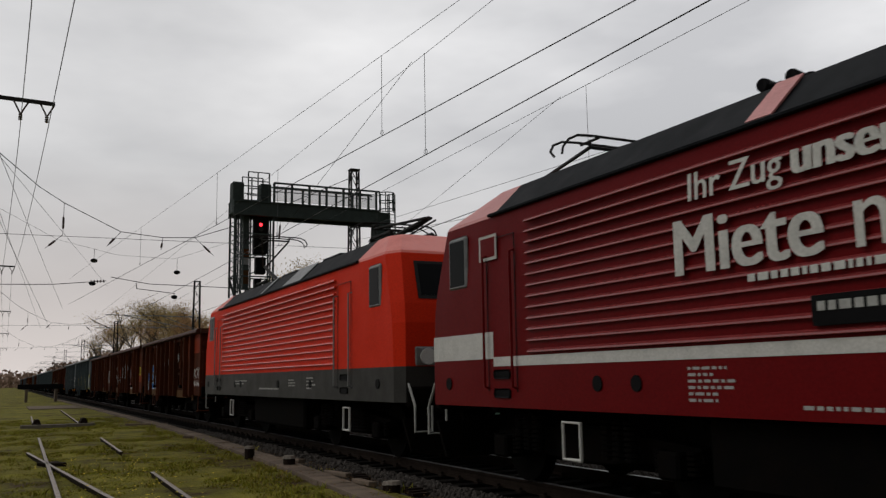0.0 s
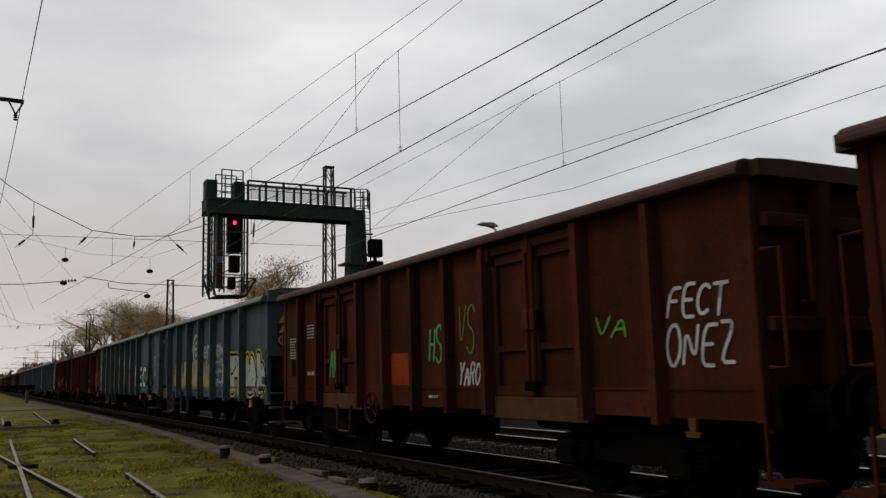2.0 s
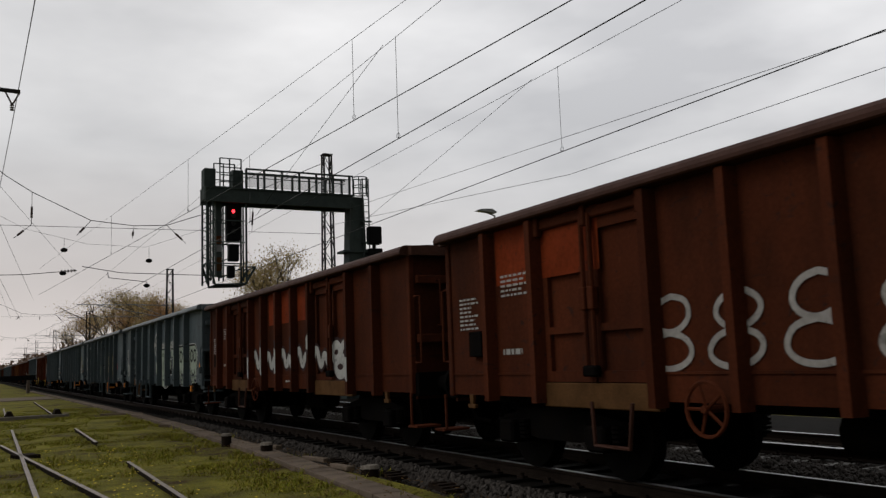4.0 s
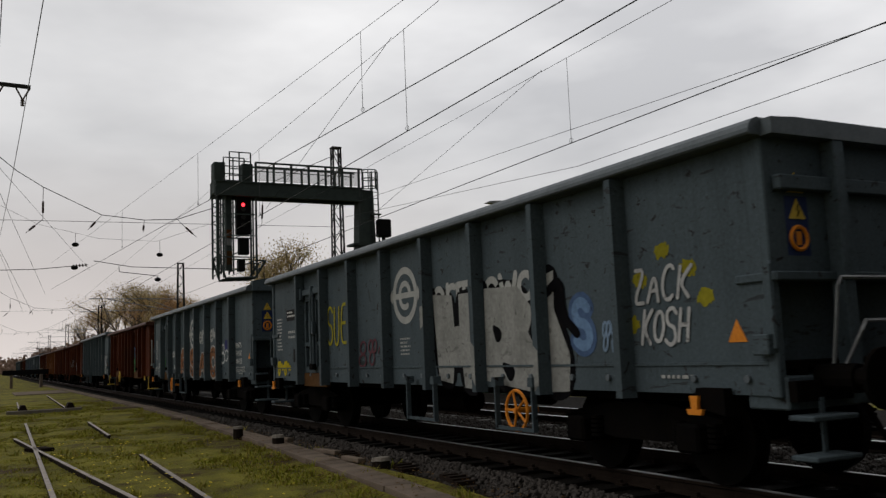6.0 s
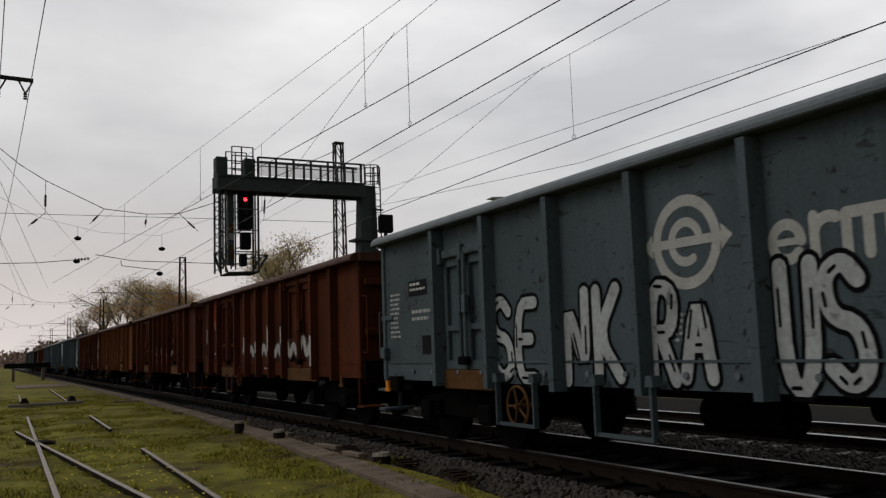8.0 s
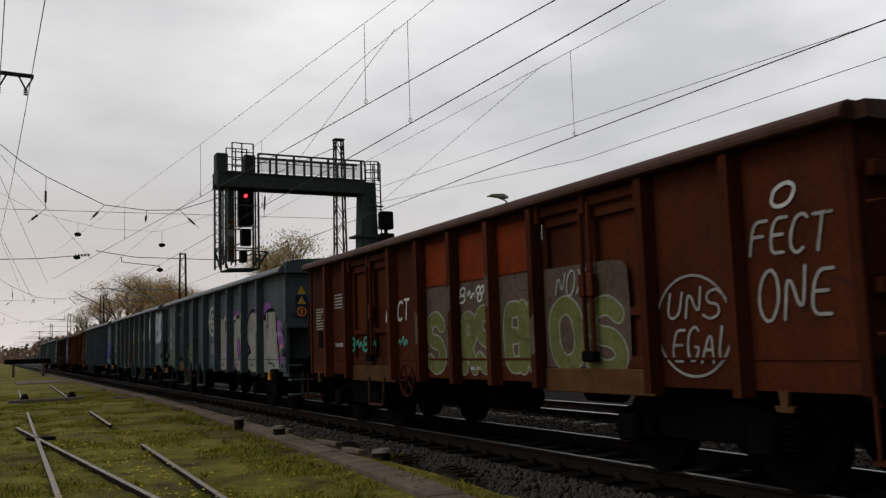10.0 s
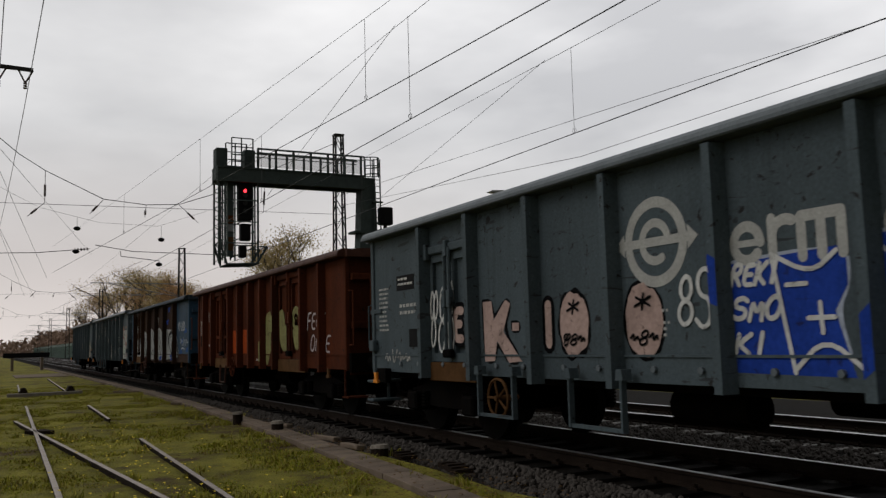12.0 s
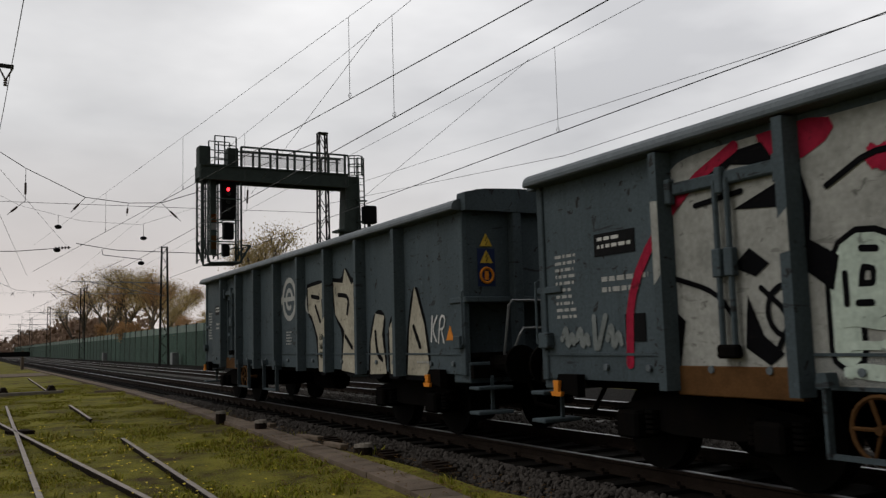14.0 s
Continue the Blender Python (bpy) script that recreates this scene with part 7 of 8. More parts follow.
    pc(3, 4.1, 9.3, 1.19, 2.0, "NURSOK", (0.30, 0.32, 0.30), (0.50, 0.42, 0.03), 0.16, rim=0.04)
    for z in (1.75, 1.48, 1.2):
        sc(3, 9.63, 10.6, z, z + 0.24, 6, (0.36, 0.42, 0.46), width=0.028)
    SUN = (0.56, 0.50, 0.03)
    STONE_WHITE = (0.47, 0.49, 0.44)
    shape(3, [(11.1, 2.0), (12.3, 1.97), (12.4, 1.07), (12.0, 1.04), (11.95, 1.45), (11.65, 1.45), (11.7, 1.08), (11.28, 1.03), (11.2, 1.5)], STONE_WHITE, rims=((SUN, 0.11), (A, 0.065)), soft=0)
    strokes(3, [[(11.8, 1.93), (11.85, 1.7), (11.55, 1.6)], [(11.95, 1.75), (12.2, 1.8)], [(11.3, 1.65), (11.35, 1.5), (11.55, 1.55)]], A, 0.05)
    shape(3, [(12.63, 1.71), (12.75, 1.95), (12.95, 1.98), (13.0, 1.72), (13.1, 1.72), (13.15, 1.96), (13.35, 1.9), (13.56, 1.6), (13.58, 1.3), (13.4, 1.08), (12.95, 1.02), (12.68, 1.2)], STONE_WHITE, rims=((SUN, 0.11), (A, 0.06)))
    shape(3, [(13.66, 1.9), (13.72, 2.0), (13.93, 1.97), (13.95, 1.76), (14.2, 1.72), (14.33, 1.42), (14.27, 1.15), (13.85, 1.0), (13.66, 1.15)], STONE_WHITE, rims=((SUN, 0.10), (A, 0.06)))
    strokes(3, [[(13.05, 1.6), (13.06, 1.56)], [(13.72, 1.45), (13.73, 1.42)], [(14.0, 1.75), (14.05, 1.6)]], A, 0.05)
    scribble(3, 12.85, 13.35, 1.1, 1.25, 1, width=0.04)
    scribble(3, 13.8, 14.2, 1.1, 1.25, 1, width=0.04)
    on_posts(3, 10.5, 14.2, 1.0, 2.0, (SUN,))
    # grey, with orange and green letters
    for u, c, k in ((3.7, (0.40, 0.10, 0.02), "S"), (5.15, (0.08, 0.22, 0.06), "U"), (6.65, (0.45, 0.12, 0.03), "B"), (8.2, (0.10, 0.24, 0.08), "O"), (9.68, (0.40, 0.08, 0.03), "R")):
        pc(4, u, u + 1.2, 1.0, 2.05, k, c, (0.30, 0.28, 0.10), 0.26)
    pc(4, 11.2, 14.2, 1.1, 2.05, "NEC", W, A, 0.16)
    # two brown ones with pale letters
    sc(5, 4, 9, 1.2, 2.0, 6, (0.36, 0.34, 0.32), width=0.06)
    primer(5, 1.3, 3.4, 2.3, 3.0)
    primer(5, 10.6, 12.7, 1.2, 1.9)
    pc(6, 4, 10.5, 1.0, 2.0, 6, (0.45, 0.45, 0.43), (0.05, 0.03, 0.03), 0.17)
    primer(6, 5.5, 8.4, 2.3, 3.0)
    # pale figures with black edges
    sc(7, 5.3, 6.5, 1.1, 1.75, "TED", (0.055, 0.022, 0.032), width=0.022)
    sc(7, 6.8, 8.0, 1.05, 1.8, "HAK", (0.055, 0.022, 0.032), width=0.022)
    SAGE = (0.36, 0.42, 0.345)
    shape(7, [(8.05, 2.1), (8.95, 2.08), (9.03, 2.05), (9.42, 1.75), (9.2, 1.46), (9.45, 1.1), (9.35, 0.84), (8.28, 0.83), (8.26, 1.7), (8.08, 1.7)], SAGE, rims=((W, 0.07), (A, 0.05)), soft=0)
    for pts in ([(8.78, 1.98), (8.95, 1.96), (8.88, 1.78), (8.76, 1.84)], [(8.92, 1.52), (9.12, 1.72), (9.3, 1.74), (9.18, 1.5)], [(8.82, 1.2), (8.98, 1.12), (9.02, 0.86), (8.9, 0.86), (8.9, 1.05)], [(9.2, 1.18), (9.38, 1.1), (9.3, 0.86), (9.18, 0.86)], [(8.1, 1.95), (8.22, 1.95), (8.22, 1.73), (8.1, 1.73)]):
        shape(7, pts, A, 0.011, soft=0)
    strokes(7, [[(8.66, 1.9), (8.6, 1.5), (8.45, 1.4)], [(8.6, 1.4), (8.62, 1.25), (8.78, 1.22)], [(8.4, 1.05), (8.42, 0.9)]], A, 0.035)
    words("YUCK", ws[7], gl, gx - 0.009, 8.3, 1.87, 0.14, spray(A))
    words("20.", ws[7], gl, gx - 0.009, 8.85, 1.38, 0.12, spray(A))
    shape(7, [(9.64, 1.73), (9.98, 1.72), (10.05, 1.26), (9.72, 1.24)], A, rims=((W, 0.05),), soft=0)
    shape(7, [(9.72, 1.68), (9.9, 1.66), (9.84, 1.5), (9.94, 1.46), (9.76, 1.4)], SAGE, 0.011, soft=0)
    shape(7, [(9.92, 2.08), (10.85, 2.04), (10.88, 1.2), (10.5, 1.1), (10.45, 1.8), (9.95, 1.84)], SAGE, rims=((W, 0.06), (A, 0.05)), soft=0)
    for u in (11.2, 12.78):
        shape(7, [(u, 2.1), (u + 1.06, 2.1), (u + 0.98, 1.35), (u + 0.75, 0.95), (u + 0.28, 0.95), (u + 0.1, 1.4)], SAGE, rims=((W, 0.08), (A, 0.06)))
        strokes(7, [arc(u + 0.32, 1.8, 0.17, 0.17, 0, 360, 12), arc(u + 0.75, 1.8, 0.17, 0.17, 0, 360, 12), arc(u + 0.52, 1.35, 0.2, 0.14, 180, 360, 8)], A, 0.07)
        scribble(7, u + 0.3, u + 0.75, 1.0, 1.2, 2)
    sc(7, 0.4, 1.7, 1.15, 1.7, 3, (0.30, 0.32, 0.30), width=0.07)
    sc(7, 2.2, 3.4, 1.1, 1.9, 2, (0.30, 0.32, 0.28), width=0.09)
    # pale figures, then yellow letters with dots over a red band
    for pts in ([(3.78, 2.3), (4.38, 2.35), (4.3, 1.75), (4.6, 1.6), (4.8, 0.9), (4.05, 0.89), (4.0, 1.7), (3.85, 1.75)], [(5.3, 2.1), (5.75, 2.05), (5.8, 2.3), (6.25, 2.3), (6.2, 2.0), (5.95, 1.95), (6.25, 1.4), (6.3, 0.88), (5.5, 0.87), (5.45, 1.5)], [(6.96, 1.96), (7.48, 1.95), (7.52, 1.67), (7.76, 1.5), (7.75, 1.35), (7.5, 1.4), (7.3, 1.6), (7.1, 1.4), (6.94, 1.36), (7.0, 1.6)], [(8.1, 1.78), (8.3, 1.75), (8.45, 2.15), (8.7, 2.1), (8.75, 1.85), (8.95, 2.15), (9.1, 2.16), (9.05, 1.8), (9.33, 1.74), (9.15, 0.94), (8.64, 0.89), (8.25, 1.51)]):
        shape(8, pts, SAGE, rims=((A, 0.05),), soft=0)
    for u0, u1, z0, z1 in ((4.1, 4.7, 0.95, 1.5), (5.6, 6.2, 0.95, 1.15), (8.3, 8.7, 1.3, 1.5), (8.95, 9.2, 1.3, 1.5), (7.15, 7.6, 1.15, 1.3)):
        scribble(8, u0, u1, z0, z1, 3)
    strokes(8, [[(3.9, 2.15), (4.2, 2.0), (4.1, 1.85)], [(4.0, 1.65), (4.4, 1.55)], [(5.55, 1.95), (5.65, 1.7), (5.9, 1.5), (5.6, 1.3)], [(6.0, 1.55), (6.1, 1.3), (5.9, 1.2)], [(7.1, 1.8), (7.35, 1.8)], [(8.55, 1.95), (8.6, 1.75)], [(8.95, 1.95), (8.95, 1.75)], [(8.35, 1.6), (8.6, 1.65)]], A, 0.05)
    shape(8, [(8.72, 1.68), (8.98, 1.68), (8.9, 1.42), (9.05, 1.05), (8.68, 1.05), (8.82, 1.42)], (0.012, 0.11, 0.035), 0.012)
    shape(8, [(9.5, 1.85), (9.62, 1.4), (12.6, 1.4), (12.9, 1.6), (12.7, 1.85)], (0.33, 0.024, 0.018), 0.003)
    strokes(8, [[(u, z), (u + 0.5, z + 0.02)] for u in (9.55, 10.75, 11.95) for z in (1.45, 1.6, 1.75)], (0.10, 0.012, 0.012), 0.025, 0.0042)
    KHAKI, LIME, BRICK = (0.40, 0.37, 0.23), (0.46, 0.43, 0.04), (0.33, 0.07, 0.035)
    for pts in ([(9.64, 2.05), (9.9, 2.22), (10.2, 2.11), (10.28, 1.8), (10.25, 1.45), (10.0, 1.36), (9.68, 1.46), (9.6, 1.8)], [(10.34, 2.2), (10.7, 2.22), (10.85, 2.05), (10.72, 1.83), (10.88, 1.6), (10.8, 1.42), (10.34, 1.38)], [(11.13, 2.1), (11.78, 2.17), (11.76, 1.3), (11.55, 1.3), (11.52, 1.55), (11.36, 1.55), (11.33, 1.32), (11.1, 1.33)], [(11.86, 2.18), (12.04, 2.16), (12.06, 1.85), (12.2, 2.12), (12.42, 2.14), (12.2, 1.72), (12.52, 1.28), (12.3, 1.28), (12.05, 1.6), (11.98, 1.3), (11.82, 1.3)]):
        shape(8, pts, KHAKI, rims=((LIME, 0.06), (BRICK, 0.028)))
        u0, z0 = min(u for u, _ in pts), min(z for _, z in pts)
        for q in range(8):
            a, z = u0 + 0.14 + 0.36 * (q % 2) + rng.uniform(-0.03, 0.03), z0 + 0.12 + 0.22 * (q // 2)
            shape(8, arc(a, z, 0.065, 0.058, 0, 360, 7)[:-1], (0.06, 0.05, 0.03), 0.012)
            strokes(8, [[(a - 0.03, z), (a + 0.02, z + 0.03), (a + 0.03, z - 0.03)]], (0.16, 0.15, 0.09), 0.012, 0.0145)
        for q in range(3):
            strokes(8, [arc(u0 + 0.12 + 0.24 * q, 1.12 + 0.03 * (q % 2), 0.07, 0.055, 0, 360, 8)], BRICK, 0.035)
            strokes(8, [[(u0 + 0.22 + 0.24 * q, 1.2), (u0 + 0.23 + 0.24 * q, 1.2)], [(u0 + 0.2 + 0.24 * q, 1.04), (u0 + 0.21 + 0.24 * q, 1.04)]], (0.36, 0.30, 0.28), 0.04)
    for u, z in ((9.94, 1.8), (10.58, 1.98), (10.6, 1.6), (11.44, 1.85)):
        shape(8, arc(u, z, 0.09, 0.12, 0, 360, 8)[:-1], (0.30, 0.03, 0.02), 0.012, ((LIME, 0.03),))
    respray(ws[8], ("handwheel",), ORANGE)
    respray(ws[9], ("handwheel",), ORANGE)
    # big silver letters
    sc(9, 3.6, 4.7, 1.6, 2.4, "SUE", (0.34, 0.30, 0.03), width=0.06)
    for pts in ([(8.2, 2.25), (8.8, 2.2), (8.85, 1.75), (9.0, 1.76), (9.0, 2.2), (9.3, 2.2), (9.5, 0.88), (9.1, 0.9), (9.05, 1.2), (8.8, 1.2), (8.75, 0.95), (8.33, 1.0)], [(9.72, 2.22), (10.55, 2.18), (10.9, 1.85), (10.75, 1.6), (10.98, 1.3), (10.93, 0.86), (9.7, 1.0)], [(11.08, 2.25), (11.35, 2.3), (11.32, 1.85), (11.6, 1.3), (11.55, 0.9), (11.1, 0.88), (11.05, 1.5)]):
        shape(9, pts, SIL, rims=((A, 0.10),), soft=0)
    for pts in ([(9.95, 1.68), (10.12, 1.62), (10.02, 1.5)], [(10.15, 1.2), (10.4, 1.15), (10.3, 1.0)]):
        shape(9, pts, A, 0.012, ((A, 0.04),))
    strokes(9, [[(11.2, 2.05), (11.5, 2.2), (11.5, 1.75), (11.75, 1.55)]], A, 0.12)
    pc(9, 11.6, 12.1, 1.26, 2.05, "S", (0.16, 0.26, 0.42), (0.08, 0.13, 0.24), 0.12)
    sc(9, 12.2, 12.5, 1.3, 1.7, 2, (0.20, 0.28, 0.38), width=0.03)
    for u, z in ((12.7, 1.6), (12.85, 2.05), (13.2, 2.3), (13.55, 2.1), (13.75, 1.8)):
        fld(9, u - 0.10, u + 0.12, z - 0.08, z + 0.08, (0.26, 0.23, 0.02), 0.004, 0.9)
    sc(9, 12.75, 13.61, 1.8, 2.15, "ZACK", (0.44, 0.44, 0.43), width=0.04)
    sc(9, 12.85, 13.55, 1.38, 1.75, "KOSH", (0.44, 0.44, 0.43), width=0.04)
    sc(9, 5.2, 6.5, 1.2, 1.7, 3, (0.12, 0.05, 0.06), width=0.04)
    # brown-orange letters with white edges, white capitals
    for u0, u1, k in ((5.12, 6.13, "R"), (6.68, 7.66, "S"), (8.09, 9.21, "A"), (9.51, 10.68, "O")):
        pc(10, u0, u1, 0.87, 1.95, k, (0.24, 0.105, 0.05), (0.42, 0.42, 0.40), 0.28, shine=A, rim=0.045)
    sc(10, 11.1, 11.6, 1.3, 1.9, "B", W, width=0.05)
    fld(10, 11.55, 11.85, 1.7, 2.0, (0.05, 0.05, 0.16), 0.004, 0.8)
    sc(10, 11.5, 12.0, 1.4, 1.75, "O", W, width=0.04)
    for k, line in enumerate(("THAT'S", "WHAT", "MAKES", "ME HAPPY.")):
        words(line, ws[10], gl, gx, 12.7 + 0.08 * (k > 0), 1.74 - 0.21 * k, 0.2, WHITE)
    sc(9, 0.3, 1.25, 1.05, 1.35, 4, (0.48, 0.38, 0.02), width=0.07)
    sc(10, 0.15, 0.4, 1.05, 1.3, "P", W, width=0.03)
    sc(10, 0.6, 1.3, 1.05, 1.45, 3, W, width=0.03)
    sc(10, 1.75, 2.15, 1.95, 2.15, "DEL", W, width=0.035)
    sc(10, 2.5, 3.0, 1.5, 2.05, "KXE", W, width=0.035)
    fld(10, 2.25, 2.48, 1.15, 1.65, (0.05, 0.22, 0.03), 0.004, 0.8)
    sc(10, 3.75, 5.0, 1.62, 1.82, "LGRA-CBRA", W, width=0.035)
    sc(10, 4.05, 4.5, 1.2, 1.36, "2020", W, width=0.035)
    for u, z in ((4.3, 1.5), (4.75, 1.5), (4.9, 1.3)):
        fld(10, u, u + 0.16, z - 0.08, z + 0.08, (0.40, 0.41, 0.40), 0.004, 0.9)
    respray(ws[10], ("handwheel",), ORANGE)
    # dark brown, with a green and blue piece, red upper panels
    primer(11, 5.4, 8.3, 2.3, 3.0, (0.20, 0.028, 0.010))
    primer(11, 4.35, 5.3, 1.2, 3.0, (0.20, 0.028, 0.010))
    primer(11, 0.1, 1.1, 2.2, 3.0, (0.16, 0.026, 0.012))
    shape(11, [(5.35, 0.94), (5.42, 1.9), (5.8, 2.25), (6.4, 2.2), (7.2, 2.35), (8.3, 2.2), (9.1, 1.9), (9.1, 0.96)], (0.035, 0.12, 0.085), 0.003)
    for pts, c in (([(4.58, 1.85), (5.3, 2.0), (5.35, 1.25), (4.9, 1.35), (5.15, 1.6), (4.62, 1.55)], (0.035, 0.14, 0.36)), ([(5.3, 1.2), (5.5, 1.9), (5.8, 2.2), (5.75, 1.7)], (0.03, 0.12, 0.40)), ([(5.1, 0.95), (5.35, 1.3), (5.3, 0.94)], (0.03, 0.10, 0.34)), ([(5.6, 2.28), (5.75, 2.35), (5.8, 2.5), (5.88, 2.35), (6.05, 2.3), (5.9, 2.2), (5.85, 2.05), (5.76, 2.2)], (0.36, 0.44, 0.46))):
        shape(11, pts, c, 0.006)
    for k in range(3):
        u = 5.55 + 1.15 * k
        for pts, c in (([(0.05, 1.85), (0.6, 2.2), (0.85, 2.0), (0.3, 1.5)], (0.16, 0.36, 0.27)), ([(0.1, 1.4), (0.8, 1.75), (1.0, 1.45), (0.25, 1.15)], (0.09, 0.30, 0.10)), ([(-0.05, 1.1), (0.75, 1.35), (0.95, 1.0), (0.15, 0.97)], (0.17, 0.36, 0.12)), ([(0.7, 2.2), (1.05, 2.15), (1.1, 1.6), (0.9, 1.7)], (0.04, 0.17, 0.36))):
            shape(11, [(u + a, z) for a, z in pts], c, 0.006, soft=0 if k % 2 else 1)
        strokes(11, [[(u, 1.95), (u + 0.4, 1.6), (u + 0.95, 1.35)], [(u + 0.2, 1.5), (u + 0.6, 1.2), (u + 0.5, 1.0)], [(u + 0.8, 2.1), (u + 0.75, 1.7)]], A, 0.05)
        strokes(11, [[(u + 0.1, 1.75), (u + 0.5, 2.05)], [(u + 0.3, 1.25), (u + 0.7, 1.5)]], (0.40, 0.48, 0.40), 0.025)
    for u, z in ((4.45, 2.2), (4.62, 1.9), (6.9, 2.35), (4.85, 2.05)):
        fld(11, u, u + 0.13, z, z + 0.12, (0.50, 0.40, 0.04), 0.013, 0.9)
    respray(ry, ("grab_rail",), OFFWHITE)
    # silver letters along the whole side
    for u0, u1, k in ((3.44, 4.71, "SE"), (5.05, 6.3, "NK"), (6.51, 7.63, "RA"), (8.15, 9.2, "US"), (9.61, 10.63, "OK"), (11.08, 12.29, "SR"), (12.64, 14.31, "UFT")):
        pc(12, u0, u1, 0.85, 2.1, k, (0.38, 0.40, 0.40), A, 0.15, rim=0.045, shine=A)
    # the brown pair
    pc(13, 4.5, 10.5, 1.0, 2.0, 5, (0.42, 0.40, 0.38), (0.05, 0.03, 0.025), 0.18)
    primer(13, 1.3, 2.2, 2.2, 3.0)
    sc(14, 3, 9, 1.2, 1.9, 6, (0.3, 0.25, 0.22), width=0.06)
    primer(14, 5.4, 8.4, 1.2, 1.8)
    # orange-rusted one with figures on the doors
    fld(15, 2.35, 3.1, 1.2, 2.25, (0.34, 0.17, 0.06))
    fld(15, 3.35, 4.15, 1.2, 2.2, (0.36, 0.18, 0.06))
    pc(15, 3.45, 4.05, 1.35, 2.1, "O", (0.30, 0.14, 0.05), (0.08, 0.04, 0.025), 0.10, rim=0.03)
    pc(15, 2.45, 2.95, 1.35, 2.2, "S", (0.30, 0.14, 0.05), (0.08, 0.04, 0.025), 0.10, rim=0.03)
    fld(15, 2.05, 2.25, 0.96, 1.68, (0.14, 0.44, 0.14))
    pc(15, 5.5, 11, 1.0, 2.1, "KRASE", (0.34, 0.17, 0.06), (0.09, 0.05, 0.03), 0.22)
    # beige field with outlined letters, white tags
    fld(16, 5.1, 10.1, 1.1, 2.25, (0.12, 0.088, 0.068), 0.002, 0.15, posts=True)
    primer(16, 5.3, 8.3, 2.28, 2.9)
    for u0, u1, k in ((5.28, 6.03, "S"), (6.36, 7.39, "RS"), (7.55, 8.4, "EK"), (8.55, 10.1, "OS")):
        pc(16, u0, u1, 0.96, 1.95, k, (0.15, 0.155, 0.06), (0.30, 0.31, 0.26), 0.19, rim=0.022)
    sc(16, 6.4, 7.4, 1.95, 2.2, 4, W, width=0.03)
    sc(16, 8.8, 9.4, 1.9, 2.2, "NOX", (0.38, 0.37, 0.35), width=0.022)
    sc(16, 3.85, 4.78, 1.8, 2.15, "FECT", W, width=0.04)
    sc(16, 3.9, 4.7, 1.3, 1.65, 3, (0.12, 0.40, 0.30), width=0.035)
    sc(16, 1.85, 3.42, 1.33, 1.6, 5, (0.06, 0.34, 0.24), width=0.05)
    sc(16, 10.65, 11.4, 1.55, 1.85, "UNS", (0.38, 0.37, 0.35), width=0.026)
    sc(16, 10.7, 11.5, 1.15, 1.5, "EGAL", (0.38, 0.37, 0.35), width=0.026)
    strokes(16, [arc(11.0, 1.5, 0.5, 0.48, 0, 350, 16)], (0.34, 0.33, 0.31), 0.025)
    sc(16, 11.75, 12.6, 2.05, 2.4, "FECT", (0.38, 0.37, 0.35), width=0.03)
    sc(16, 11.8, 12.6, 1.5, 1.95, "ONE", (0.38, 0.37, 0.35), width=0.03)
    sc(16, 12.0, 12.3, 2.45, 2.65, "O", W, width=0.035)
    # big silver letters on purple
    LILAC = (0.25, 0.10, 0.32)
    shape(17, [(7.45, 2.05), (7.6, 0.95), (14.5, 0.95), (14.45, 1.8), (14.05, 2.1), (13.6, 2.05), (13.3, 2.5), (12.97, 2.6), (12.55, 2.35), (12.1, 2.6), (11.6, 2.4), (10.9, 2.3), (9.87, 2.56), (9.5, 2.3), (8.9, 2.53), (8.3, 2.2)], LILAC, 0.0025)
    on_posts(17, 8.0, 14.0, 1.0, 2.4, (LILAC,))
    for pts in ([(8.26, 2.28), (8.75, 2.33), (8.85, 1.85), (9.0, 2.3), (9.43, 2.28), (9.45, 0.95), (8.32, 0.89)], [(9.84, 2.17), (10.3, 2.3), (10.76, 2.25), (10.97, 1.6), (10.85, 0.9), (9.9, 0.9), (9.74, 1.6)], [(11.15, 2.0), (11.5, 2.37), (12.12, 2.35), (12.28, 1.85), (11.9, 1.75), (12.45, 1.47), (12.43, 0.9), (11.27, 0.88), (11.2, 1.3), (11.65, 1.36), (11.18, 1.65)], [(12.6, 2.2), (12.9, 2.1), (12.95, 2.3), (13.7, 2.3), (13.74, 1.85), (14.02, 0.88), (13.2, 0.88), (12.6, 0.9)]):
        shape(17, pts, (0.30, 0.30, 0.27), rims=((A, 0.10),), soft=1 if pts[0][0] in (9.84, 11.15) else 0)
    shape(17, [(10.3, 1.75), (10.42, 1.6), (10.4, 1.35), (10.3, 1.2), (10.2, 1.4), (10.22, 1.65)], LILAC, 0.012, ((A, 0.05),))
    strokes(17, [[(13.1, 2.25), (13.12, 2.0), (13.0, 1.95)], [(13.1, 1.1), (13.5, 1.08)], [(14.2, 1.9), (14.35, 1.7)]], A, 0.06)
    sc(17, 13.75, 14.3, 1.65, 1.85, 4, (0.42, 0.32, 0.48), width=0.02)
    sc(17, 0.55, 1.8, 1.0, 1.38, "KIOS", (0.21, 0.21, 0.07), width=0.05)
    sc(17, 2.3, 4.6, 1.2, 1.62, "KOS", (0.21, 0.21, 0.07), width=0.07)
    # teal-edged orange letters, silver blocks, pale tall letters
    TEAL, EMBER, AMBER = (0.010, 0.20, 0.155), (0.27, 0.075, 0.025), (0.42, 0.24, 0.03)
